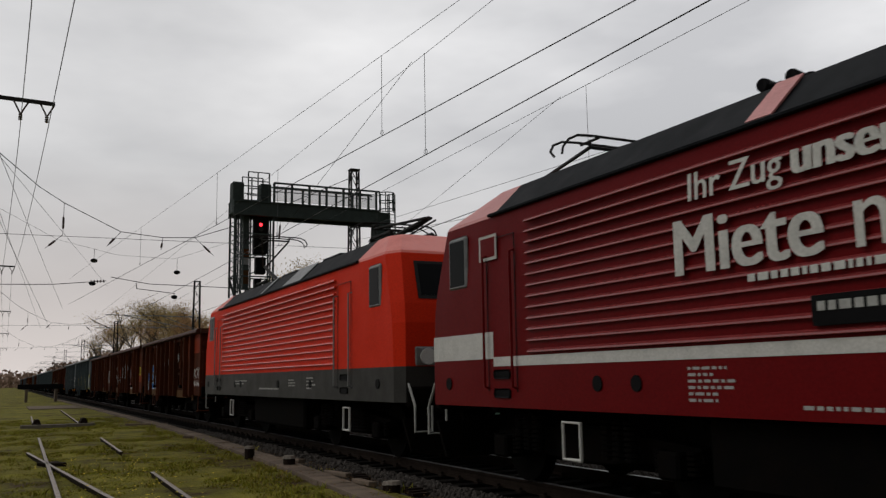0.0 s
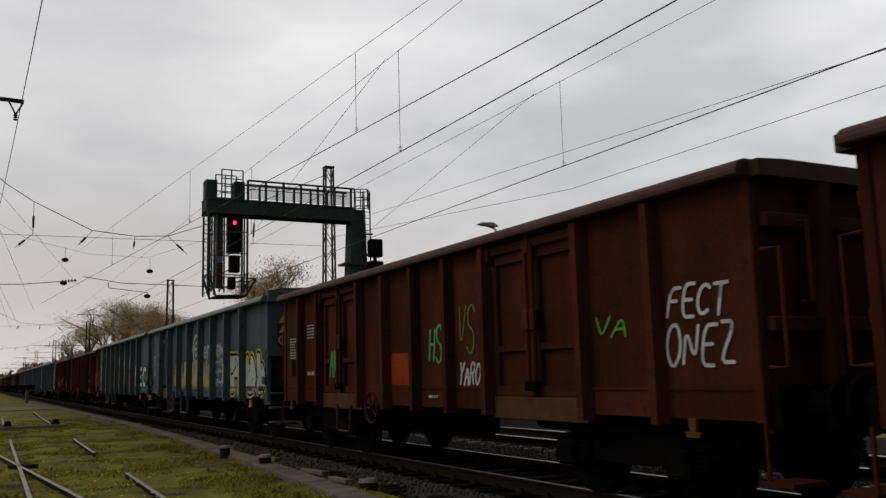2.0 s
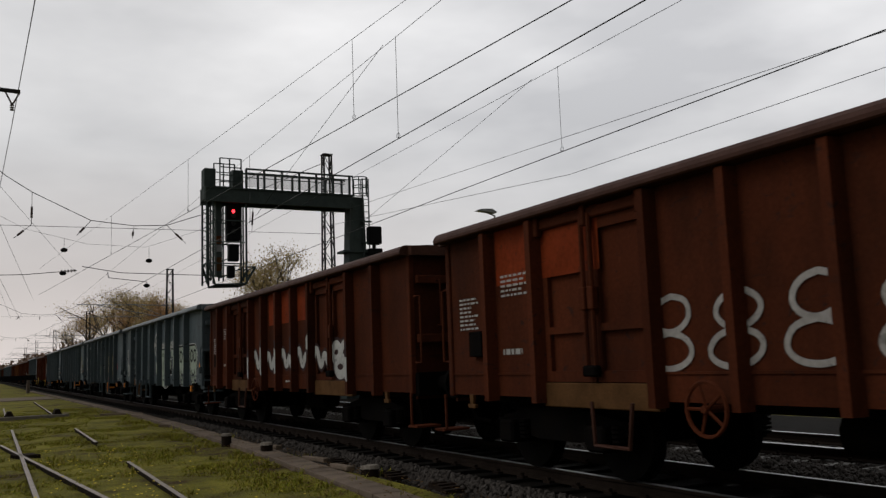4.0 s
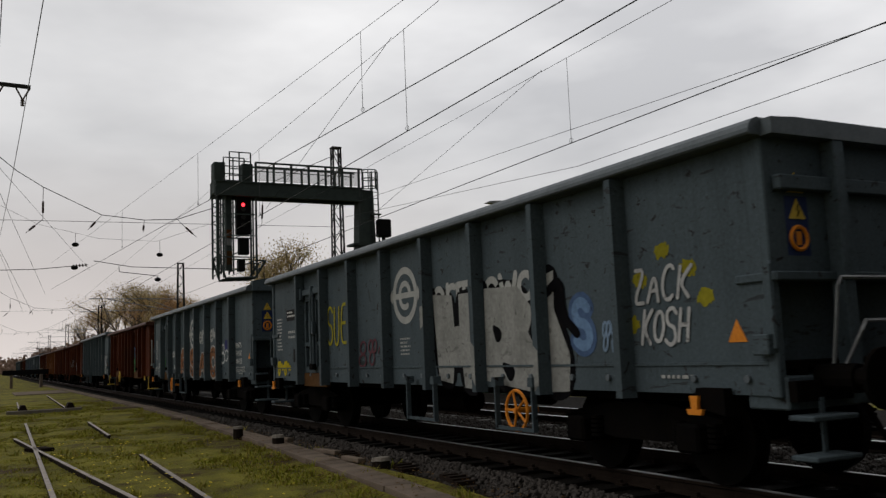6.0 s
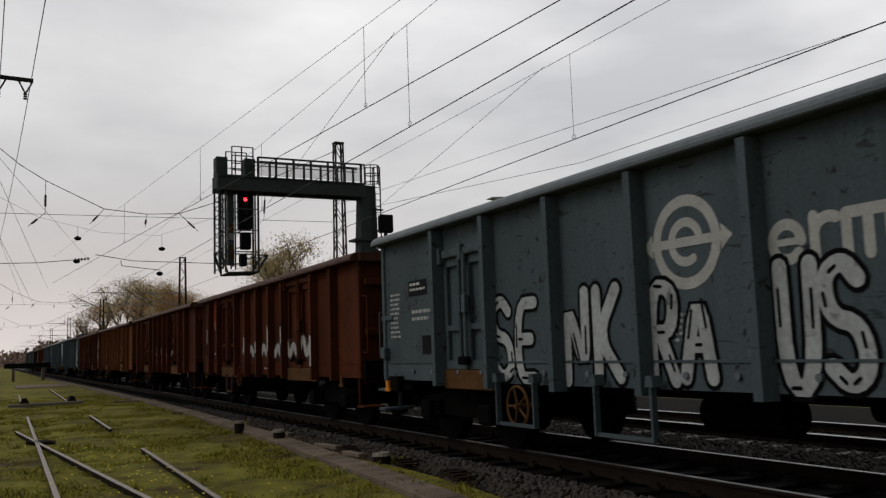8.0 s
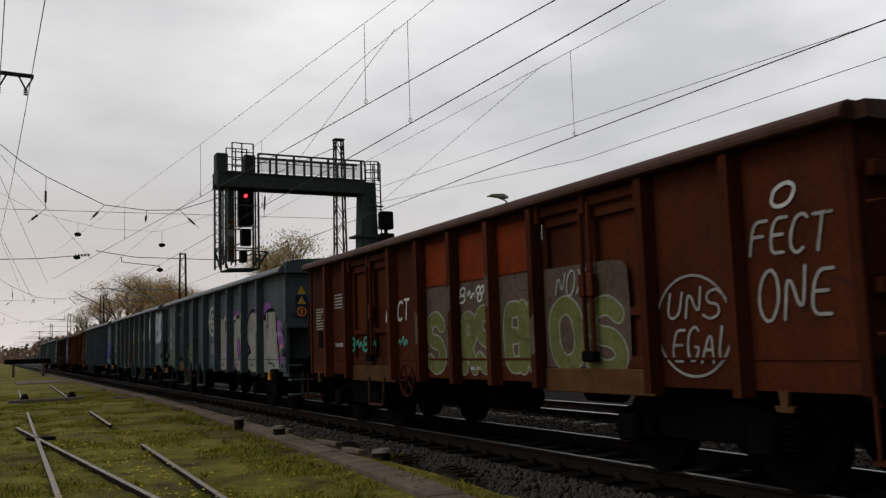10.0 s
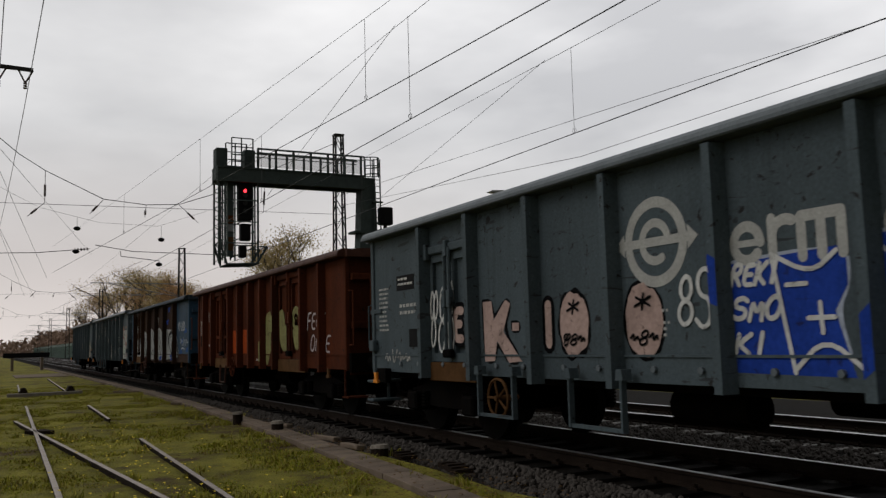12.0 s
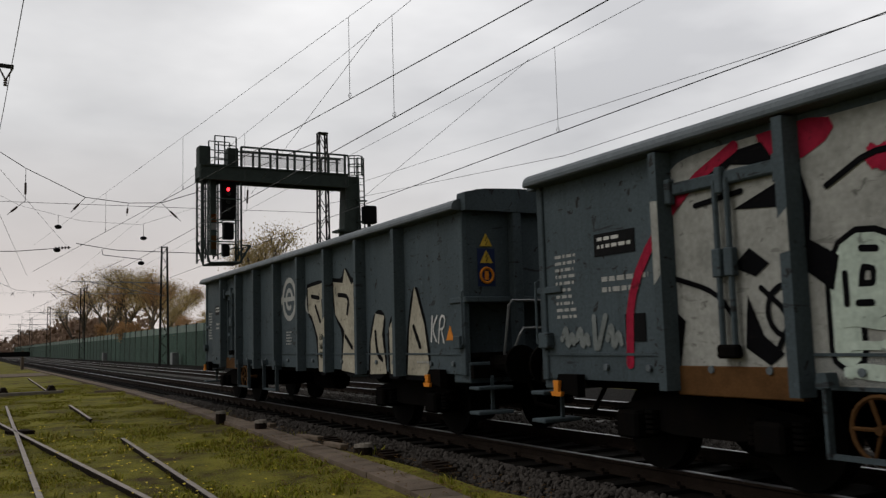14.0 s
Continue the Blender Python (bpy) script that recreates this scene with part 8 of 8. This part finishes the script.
    for pts in ([(3.1, 2.0), (4.72, 2.25), (4.7, 1.78), (4.45, 1.62), (4.2, 1.6), (4.65, 1.1), (4.65, 0.87), (3.63, 0.83), (3.85, 1.5), (3.5, 1.65), (3.25, 1.65)], [(4.92, 2.2), (5.4, 2.18), (5.6, 1.8), (5.64, 1.42), (5.6, 0.88), (4.85, 0.87), (4.85, 1.4)], [(5.82, 2.2), (7.7, 2.15), (7.65, 1.85), (6.4, 1.9), (6.4, 1.62), (7.3, 1.55), (7.3, 1.3), (6.45, 1.35), (6.5, 0.86), (5.8, 0.83), (5.9, 1.5)]):
        shape(18, pts, EMBER, rims=((A, 0.11), (TEAL, 0.055)))
    for pts in ([(3.85, 2.0), (4.15, 2.04), (4.2, 1.75), (3.98, 1.72)], [(5.05, 1.85), (5.2, 1.9), (5.28, 1.5), (5.17, 1.32), (5.02, 1.5)]):
        shape(18, pts, A, 0.012, ((TEAL, 0.05),))
    for pts in ([(4.3, 2.15), (4.65, 2.2), (4.65, 1.85), (4.4, 1.75)], [(4.2, 1.55), (4.55, 1.15), (4.5, 0.95), (4.1, 1.0)], [(3.15, 1.95), (3.35, 1.95), (3.35, 1.7), (3.25, 1.7)], [(5.3, 1.7), (5.55, 1.6), (5.58, 1.2), (5.35, 1.25)], [(5.9, 2.1), (6.3, 2.12), (6.25, 1.8), (5.95, 1.85)], [(6.5, 2.08), (7.55, 2.06), (7.5, 1.92), (6.5, 1.96)], [(4.95, 1.1), (5.3, 1.0), (5.25, 0.92), (4.92, 0.92)]):
        shape(18, pts, AMBER, 0.0095)
    for pts in ([(3.7, 1.05), (4.0, 1.0), (3.95, 0.88), (3.68, 0.87)], [(5.2, 2.12), (5.4, 2.1), (5.5, 1.9), (5.25, 1.95)], [(5.25, 1.05), (5.55, 1.1), (5.55, 0.92), (5.3, 0.92)]):
        shape(18, pts, TEAL, 0.0098)
    strokes(18, [[(u, z), (u + 0.16, z + 0.14)] for u, z in ((4.4, 1.85), (4.45, 2.0), (3.9, 1.35), (3.85, 1.2), (3.75, 0.95), (4.0, 0.92), (4.3, 0.92), (5.0, 2.0), (5.15, 2.08), (5.35, 1.0), (6.0, 1.95), (6.1, 1.2))] + [[(6.0, 1.6), (6.1, 1.2), (6.2, 1.5), (6.15, 1.0)]], (0.46, 0.42, 0.38), 0.03, 0.0135)
    pc(18, 8.08, 9.3, 0.9, 2.2, "E", (0.12, 0.125, 0.12), A, 0.30, rim=0.04)
    pc(18, 9.57, 10.9, 0.9, 2.2, "R", (0.12, 0.125, 0.12), A, 0.30, rim=0.04)
    sc(18, 9.9, 12.6, 1.0, 1.55, 3, A, width=0.06)
    pc(18, 11.09, 12.25, 1.87, 3.1, "RS", (0.46, 0.52, 0.55), (0.03, 0.06, 0.09), 0.2, shine=(0.05, 0.08, 0.1))
    pc(18, 12.77, 14.27, 1.7, 3.15, "EUK", (0.46, 0.52, 0.55), (0.05, 0.09, 0.12), 0.22, shine=(0.05, 0.08, 0.1))
    # pink shapes and blue blocks
    pc(19, 2.85, 3.3, 1.3, 1.95, "E", SKIN, A, 0.12)
    shape(19, [(3.78, 1.9), (4.0, 1.9), (4.05, 1.65), (4.35, 1.9), (4.47, 1.85), (4.28, 1.5), (4.7, 1.12), (4.4, 1.1), (4.12, 1.38), (4.05, 1.12), (3.8, 1.11)], SKIN, rims=((A, 0.035),), soft=0)
    shape(19, [(4.5, 1.6), (4.66, 1.6), (4.66, 1.5), (4.5, 1.5)], SKIN, rims=((A, 0.03),), soft=0)
    strokes(19, [[(8.66, 2.05), (8.84, 1.06)], [(8.66, 2.05), (9.05, 1.85), (9.3, 2.02)], [(9.5, 1.08), (9.15, 1.35), (8.84, 1.08)], [(8.8, 1.78), (9.0, 1.78)], [(9.0, 1.5), (9.25, 1.5)], [(9.12, 1.62), (9.13, 1.38)]], W, 0.04, 0.0125)
    pc(19, 5.16, 5.46, 1.2, 1.95, "I", SKIN, A, 0.13)
    for u0, u1 in ((5.5, 6.12), (6.68, 7.32)):
        fld(19, u0, u1, 1.15, 1.95, A, 0.003, 0.9)
        fld(19, u0 + 0.04, u1 - 0.04, 1.19, 1.91, SKIN, 0.005, 0.9)
        sc(19, u0 + 0.14, u1 - 0.14, 1.6, 1.85, "*", A, width=0.03)
        sc(19, u0 + 0.1, u1 - 0.1, 1.3, 1.45, 3, A, width=0.025)
    sc(19, 7.5, 7.98, 1.45, 2.0, "8S", W, width=0.045)
    for pts in ([(8.07, 2.0), (9.38, 2.06), (9.38, 1.75), (9.25, 1.55), (9.4, 1.03), (8.1, 1.05)], [(9.55, 2.1), (10.4, 2.15), (10.88, 1.9), (10.7, 1.45), (10.88, 1.0), (9.6, 0.95)], [(11.05, 2.2), (12.36, 2.15), (12.36, 1.0), (11.1, 0.95), (11.2, 1.5)], [(12.6, 1.5), (12.75, 2.05), (13.2, 2.2), (13.7, 2.05), (14.0, 1.6), (13.8, 1.15), (13.2, 0.95), (12.7, 1.1)]):
        shape(19, pts, (0.018, 0.052, 0.31), 0.003, rims=(((0.36, 0.40, 0.48), 0.03),), soft=1 if pts[0][0] > 12 else 0)
    CHALKY = (0.40, 0.43, 0.48)
    strokes(19, [[(9.7, 2.0), (10.1, 1.7), (9.75, 1.3)], [(10.2, 2.05), (10.3, 1.5), (10.7, 1.2)], arc(10.2, 1.5, 0.2, 0.22, 0, 360, 10), [(9.75, 1.05), (10.2, 1.2), (10.7, 1.05)], [(11.25, 2.0), (12.1, 1.95)], [(11.3, 1.7), (12.2, 1.65), (12.2, 1.15), (11.4, 1.1), (11.3, 1.7)], [(11.6, 1.5), (11.95, 1.45), (11.9, 1.25)], arc(13.3, 1.6, 0.38, 0.38, 0, 360, 14), arc(13.3, 1.6, 0.16, 0.2, 0, 360, 10), [(12.9, 1.2), (13.3, 1.1), (13.7, 1.25)], [(13.85, 2.0), (14.15, 1.8)], [(13.95, 2.3), (14.0, 1.3)]], CHALKY, 0.035, 0.008)
    sc(19, 8.2, 8.75, 1.8, 2.0, "REKI", W, width=0.045)
    sc(19, 8.2, 8.75, 1.5, 1.7, "SMO", W, width=0.045)
    sc(19, 8.2, 8.6, 1.2, 1.4, "KI", W, width=0.045)
    sc(19, 2.2, 3.0, 1.2, 2.3, 3, W, width=0.04)
    sc(19, 0.5, 1.5, 1.0, 1.3, "~V~~", (0.40, 0.40, 0.38), width=0.03)
    # brown, with an orange rectangle and three pale yellow letters
    primer(20, 4.1, 5.96, 1.22, 1.83, (0.36, 0.06, 0.012))
    STRAW = (0.24, 0.23, 0.095)
    for pts in ([(7.41, 2.0), (7.7, 2.18), (8.0, 2.17), (8.25, 1.95), (8.12, 1.54), (8.4, 1.0), (8.2, 1.0), (8.0, 1.3), (7.85, 1.3), (7.7, 1.0), (7.48, 0.95)], [(8.64, 2.14), (8.85, 2.21), (9.0, 2.0), (8.98, 1.85), (9.2, 1.75), (9.28, 1.3), (8.66, 1.3)], [(9.62, 1.7), (9.7, 1.42), (9.82, 1.3), (10.08, 1.38), (10.12, 1.6), (10.0, 1.78), (9.75, 1.8)]):
        shape(20, pts, STRAW, 0.005, (((0.20, 0.19, 0.08), 0.03),), 2)
    strokes(20, [[(9.68, 1.85), (9.6, 2.05), (9.85, 2.2), (10.1, 2.0), (10.08, 1.7)]], STRAW, 0.16, 0.006)
    strokes(20, [[(9.75, 1.85), (9.8, 2.0), (9.95, 1.95)], [(7.75, 2.0), (7.95, 1.95)]], (0.15, 0.13, 0.05), 0.03)
    sc(20, 10.6, 11.7, 1.7, 2.05, "FECT", (0.52, 0.46, 0.46), width=0.045)
    sc(20, 10.8, 12.0, 1.25, 1.6, "ONCE", (0.52, 0.44, 0.44), width=0.04)
    # silver and black piece on the blue and brown one
    SMOKE = (0.33, 0.335, 0.325)
    shape(21, [(1.5, 0.98), (1.5, 2.0), (2.6, 2.1), (3.3, 2.2), (4.2, 2.0), (4.6, 2.2), (5.3, 2.25), (6.0, 2.0), (6.6, 2.2), (7.3, 2.2), (7.8, 1.95), (8.3, 2.15), (8.9, 2.1), (9.4, 2.1), (10.6, 1.95), (10.95, 1.4), (10.95, 1.0)], SMOKE, 0.004)
    on_posts(21, 2.0, 10.9, 1.0, 2.1, (SMOKE, A))
    strokes(21, [[(1.7, 1.9), (2.0, 1.4), (1.8, 1.1)], [(2.3, 2.0), (2.8, 1.6), (2.4, 1.3), (2.9, 1.1)], [(3.5, 1.9), (3.9, 1.5), (3.6, 1.2)], [(3.9, 2.0), (4.1, 1.3), (3.7, 1.05)], [(4.5, 2.0), (4.9, 1.6), (4.5, 1.3), (5.0, 1.05)], [(5.5, 2.1), (5.7, 1.7), (6.1, 1.9), (6.2, 1.3)], [(5.2, 1.2), (5.7, 1.4), (6.0, 1.1)], [(7.0, 2.1), (7.05, 1.6), (7.6, 1.05)], [(7.2, 2.1), (7.3, 1.7), (7.9, 1.1)], [(8.0, 1.65), (8.35, 2.05), (8.3, 1.75), (8.1, 1.5), (8.0, 1.65)], [(8.8, 2.1), (9.0, 1.7), (9.6, 1.2), (10.3, 1.15)], [(9.55, 1.72), (10.0, 1.5)], [(9.6, 1.5), (9.98, 1.75)], [(9.75, 1.85), (9.7, 1.4)]], A, 0.055, 0.007)
    strokes(21, [[(9.0, 1.6), (9.3, 2.0), (10.3, 1.95), (10.85, 1.5), (10.88, 1.0)], [(8.4, 1.0), (8.6, 1.15), (8.2, 1.25)]], A, 0.13, 0.008)
    strokes(21, [[(9.15, 1.5), (9.4, 1.85), (10.2, 1.82), (10.6, 1.5), (10.3, 1.2)]], (0.10, 0.10, 0.10), 0.03, 0.010)
    for u, z0, z1 in ((3.9, 0.98, 1.15), (7.2, 0.98, 1.15), (8.7, 2.3, 2.5), (9.4, 1.0, 1.25), (10.2, 2.0, 2.2), (6.0, 2.05, 2.25), (9.0, 2.75, 2.95)):
        strokes(21, [[(u, (z0 + z1) / 2), (u + 0.4, (z0 + z1) / 2 + 0.03)], [(u + 0.1, z0 + 0.02), (u + 0.3, z0 + 0.03)]], (0.015, 0.055, 0.28), 0.08, 0.0125)
    fld(21, 6.6, 6.9, 2.3, 2.7, W, 0.004, 0.8)
    sc(21, 10.95, 12.15, 2.0, 2.3, "VO-20D", (0.40, 0.42, 0.44), width=0.05)
    strokes(21, [[(11.3, 1.8), (11.45, 1.5), (11.6, 1.75), (11.75, 1.5)], [(11.85, 1.75), (11.9, 1.5)], [(12.0, 1.5), (12.15, 1.75), (12.3, 1.5)], [(12.4, 1.7), (12.5, 1.55), (12.7, 1.62)], [(11.5, 1.38), (11.8, 1.42), (12.1, 1.36)]], (0.36, 0.39, 0.42), 0.05)
    for u, z in ((11.2, 1.25), (12.0, 1.95), (12.3, 1.3), (11.4, 1.6)):
        strokes(21, [[(u, z), (u + 0.45, z + 0.02)], [(u + 0.1, z + 0.07), (u + 0.35, z + 0.08)]], (0.015, 0.07, 0.22), 0.09, 0.006)
    # pale wall-to-wall piece with figures
    CHALK = (0.36, 0.36, 0.33)
    fld(22, 2.15, 12.5, 0.95, 3.05, CHALK, 0.002, 0.12, posts=True)
    fld(22, 12.3, 14.0, 0.95, 2.35, CHALK, 0.0025, 0.2)
    CLARET = (0.33, 0.018, 0.045)
    strokes(22, [[(1.5, 1.1), (1.55, 1.9), (2.3, 2.7), (3.0, 3.0)]], CLARET, 0.11)
    shape(22, [(3.25, 3.05), (3.95, 3.08), (4.02, 2.9), (3.6, 2.72), (3.3, 2.85)], CLARET, 0.008)
    for pts in ([(2.4, 2.75), (2.75, 2.95), (3.3, 2.98), (3.45, 2.75), (2.95, 2.85), (2.65, 2.72)], [(2.95, 2.45), (3.5, 2.4), (3.6, 1.9), (3.9, 1.68), (3.97, 1.95), (3.72, 2.1), (3.75, 2.4), (3.65, 2.75), (3.4, 2.6)], [(1.9, 1.25), (2.0, 1.75), (2.3, 1.5), (2.2, 1.05), (2.05, 1.02)], [(2.9, 1.95), (3.1, 2.1), (3.3, 1.95), (3.15, 1.85)], [(3.05, 1.7), (3.2, 1.35), (3.4, 1.2), (3.25, 1.1), (3.0, 1.25)]):
        shape(22, pts, A, 0.0095, soft=0)
    strokes(22, [[(2.5, 2.55), (3.05, 2.6)], [(3.2, 1.75), (3.5, 1.5), (3.35, 1.25)], [(2.2, 1.9), (2.7, 1.75), (2.9, 1.5)], [(3.9, 2.5), (4.4, 2.75), (5.0, 2.5)], arc(3.45, 1.55, 0.2, 0.22, 0, 360, 10)], A, 0.05)
    fld(22, 4.25, 4.5, 2.55, 2.75, CLARET, 0.010, 0.9)
    for u in (4.7, 6.25, 7.8, 9.4, 10.95):
        shape(22, [(u, 2.55), (u + 0.35, 2.9), (u + 0.95, 2.8), (u + 0.65, 2.6), (u + 0.5, 2.3), (u + 0.15, 2.35)], A, 0.0095)
        shape(22, [(u + 0.05, 1.15), (u + 0.2, 1.9), (u + 0.6, 2.1), (u + 0.5, 1.5), (u + 0.75, 1.0)], A, 0.0095)
        strokes(22, [arc(u + 0.55, 2.45, 0.8, 0.55, 15, 150, 8)], CLARET, 0.09)
        strokes(22, [[(u + 0.7, 2.5), (u + 1.1, 2.2), (u + 1.0, 1.6)], [(u + 0.2, 2.25), (u + 0.3, 2.0)]], A, 0.05)
        strokes(22, [[(u + 0.5, 2.8), (u + 0.7, 2.7), (u + 0.62, 2.55)]], (0.40, 0.40, 0.37), 0.07)
    for u0, u1, k in ((3.77, 4.58, "P"), (5.3, 6.1, "N"), (6.68, 7.63, "V"), (8.19, 9.04, "A"), (9.63, 10.43, "@")):
        pc(22, u0, u1, 1.0, 2.2, k, (0.50, 0.58, 0.50), A, 0.24, rim=0.05, shine=A)
        for z in (1.02, 1.2, 1.38):
            fld(22, u0 + 0.18, u1 - 0.18, z, z + 0.1, (0.50, 0.58, 0.50), 0.0145, 0.3)
    fld(22, 11.0, 12.5, 1.05, 2.25, A, 0.0135, 0.4)
    for k, du in enumerate((-0.02, 0.0, 0.02)):
        words("FUCK", ws[22], gl, gx - 0.013 - 0.0004 * k, 11.13 + du, 1.72, 0.50, spray((0.42, 0.50, 0.43)))
        words("YOU", ws[22], gl, gx - 0.013 - 0.0004 * k, 11.2 + du, 1.13, 0.56, spray((0.42, 0.50, 0.43)))
    pc(22, 12.95, 13.3, 1.58, 2.2, "!", (0.50, 0.60, 0.50), A, 0.13, rim=0.04)
    fld(22, 12.98, 13.42, 1.17, 1.51, A, 0.006, 0.9)
    fld(22, 13.02, 13.38, 1.21, 1.47, (0.50, 0.60, 0.50), 0.009, 0.9)
    sc(22, 13.1, 13.3, 1.26, 1.4, "U", A, width=0.025)
    for u, z in ((12.75, 2.35), (13.6, 2.4), (13.8, 1.6), (13.9, 1.9), (13.75, 1.2)):
        fld(22, u, u + 0.22, z, z + 0.2, (0.34, 0.20, 0.14) if z > 1.5 else (0.34, 0.03, 0.06), 0.006, 0.9)
    put("graffiti_arc", paint_mesh([[(12.5, 2.05), (13.3, 1.95), (13.8, 1.6), (13.9, 1.1)]], 0.07, bx - 0.01, gl), spray((0.20, 0.012, 0.03)), ws[22])
    put("graffiti_arc", paint_mesh([[(12.9, 2.1), (13.0, 2.4), (13.4, 2.4), (13.45, 2.1)]], 0.05, bx - 0.01, gl), spray((0.32, 0.10, 0.05)), ws[22])
    # last wagon: cream letters with heavy black edges
    CREAM = (0.44, 0.405, 0.32)
    for pts in ([(8.36, 2.48), (9.3, 2.53), (9.1, 2.2), (9.38, 0.86), (8.95, 0.86), (8.9, 1.5), (8.6, 1.9), (8.4, 2.0)], [(9.72, 2.5), (10.2, 2.45), (10.3, 2.7), (10.6, 2.4), (10.88, 2.5), (10.7, 1.9), (10.85, 0.85), (10.1, 0.9), (10.25, 1.6), (9.82, 1.9)], [(11.35, 0.86), (11.4, 1.4), (11.6, 1.85), (11.95, 1.8), (11.85, 1.5), (12.0, 0.88)], [(12.15, 0.88), (12.12, 1.6), (12.4, 1.85), (12.55, 1.5), (12.5, 0.88)], [(12.75, 0.88), (12.85, 1.6), (13.05, 2.2), (13.15, 2.0), (13.35, 1.6), (13.5, 0.88)]):
        shape(23, pts, CREAM, rims=((A, 0.075),), soft=0)
    strokes(23, [[(8.6, 2.3), (9.0, 2.25)], [(8.8, 2.1), (9.05, 1.8)], [(10.0, 2.25), (10.5, 2.2), (10.4, 1.9)], [(10.3, 1.5), (10.6, 1.3)], [(11.6, 1.55), (11.65, 1.2), (11.85, 1.1)], [(12.3, 1.55), (12.32, 1.2)], [(13.0, 1.6), (13.2, 1.3)]], A, 0.08)
    scribble(23, 9.0, 9.3, 1.1, 1.6, 3)
    sc(23, 13.55, 14.0, 1.35, 1.75, "KR", W, width=0.035)
    sc(22, 0.35, 1.4, 1.1, 1.6, "~~V~", (0.20, 0.22, 0.215), width=0.07)
    return train


def travelled(t):
    """Metres that the train has run since the start; it slows slightly at the end."""
    return 26.15 * t if t <= 10 else 261.5 + 26.15 * (t - 10) - 0.19375 * (t - 10) ** 2


setting()
tracks()
siding()
cable_trough()
vegetation()
noise_barrier()
backdrop_trees()
overhead()
gantry()
TRAIN = build_train()


def motions():
    for vehicle, start in TRAIN:
        walk(vehicle, [(k * 0.5, pose(CENTRE, start - travelled(k * 0.5), 0)) for k in range(29)])


motions()
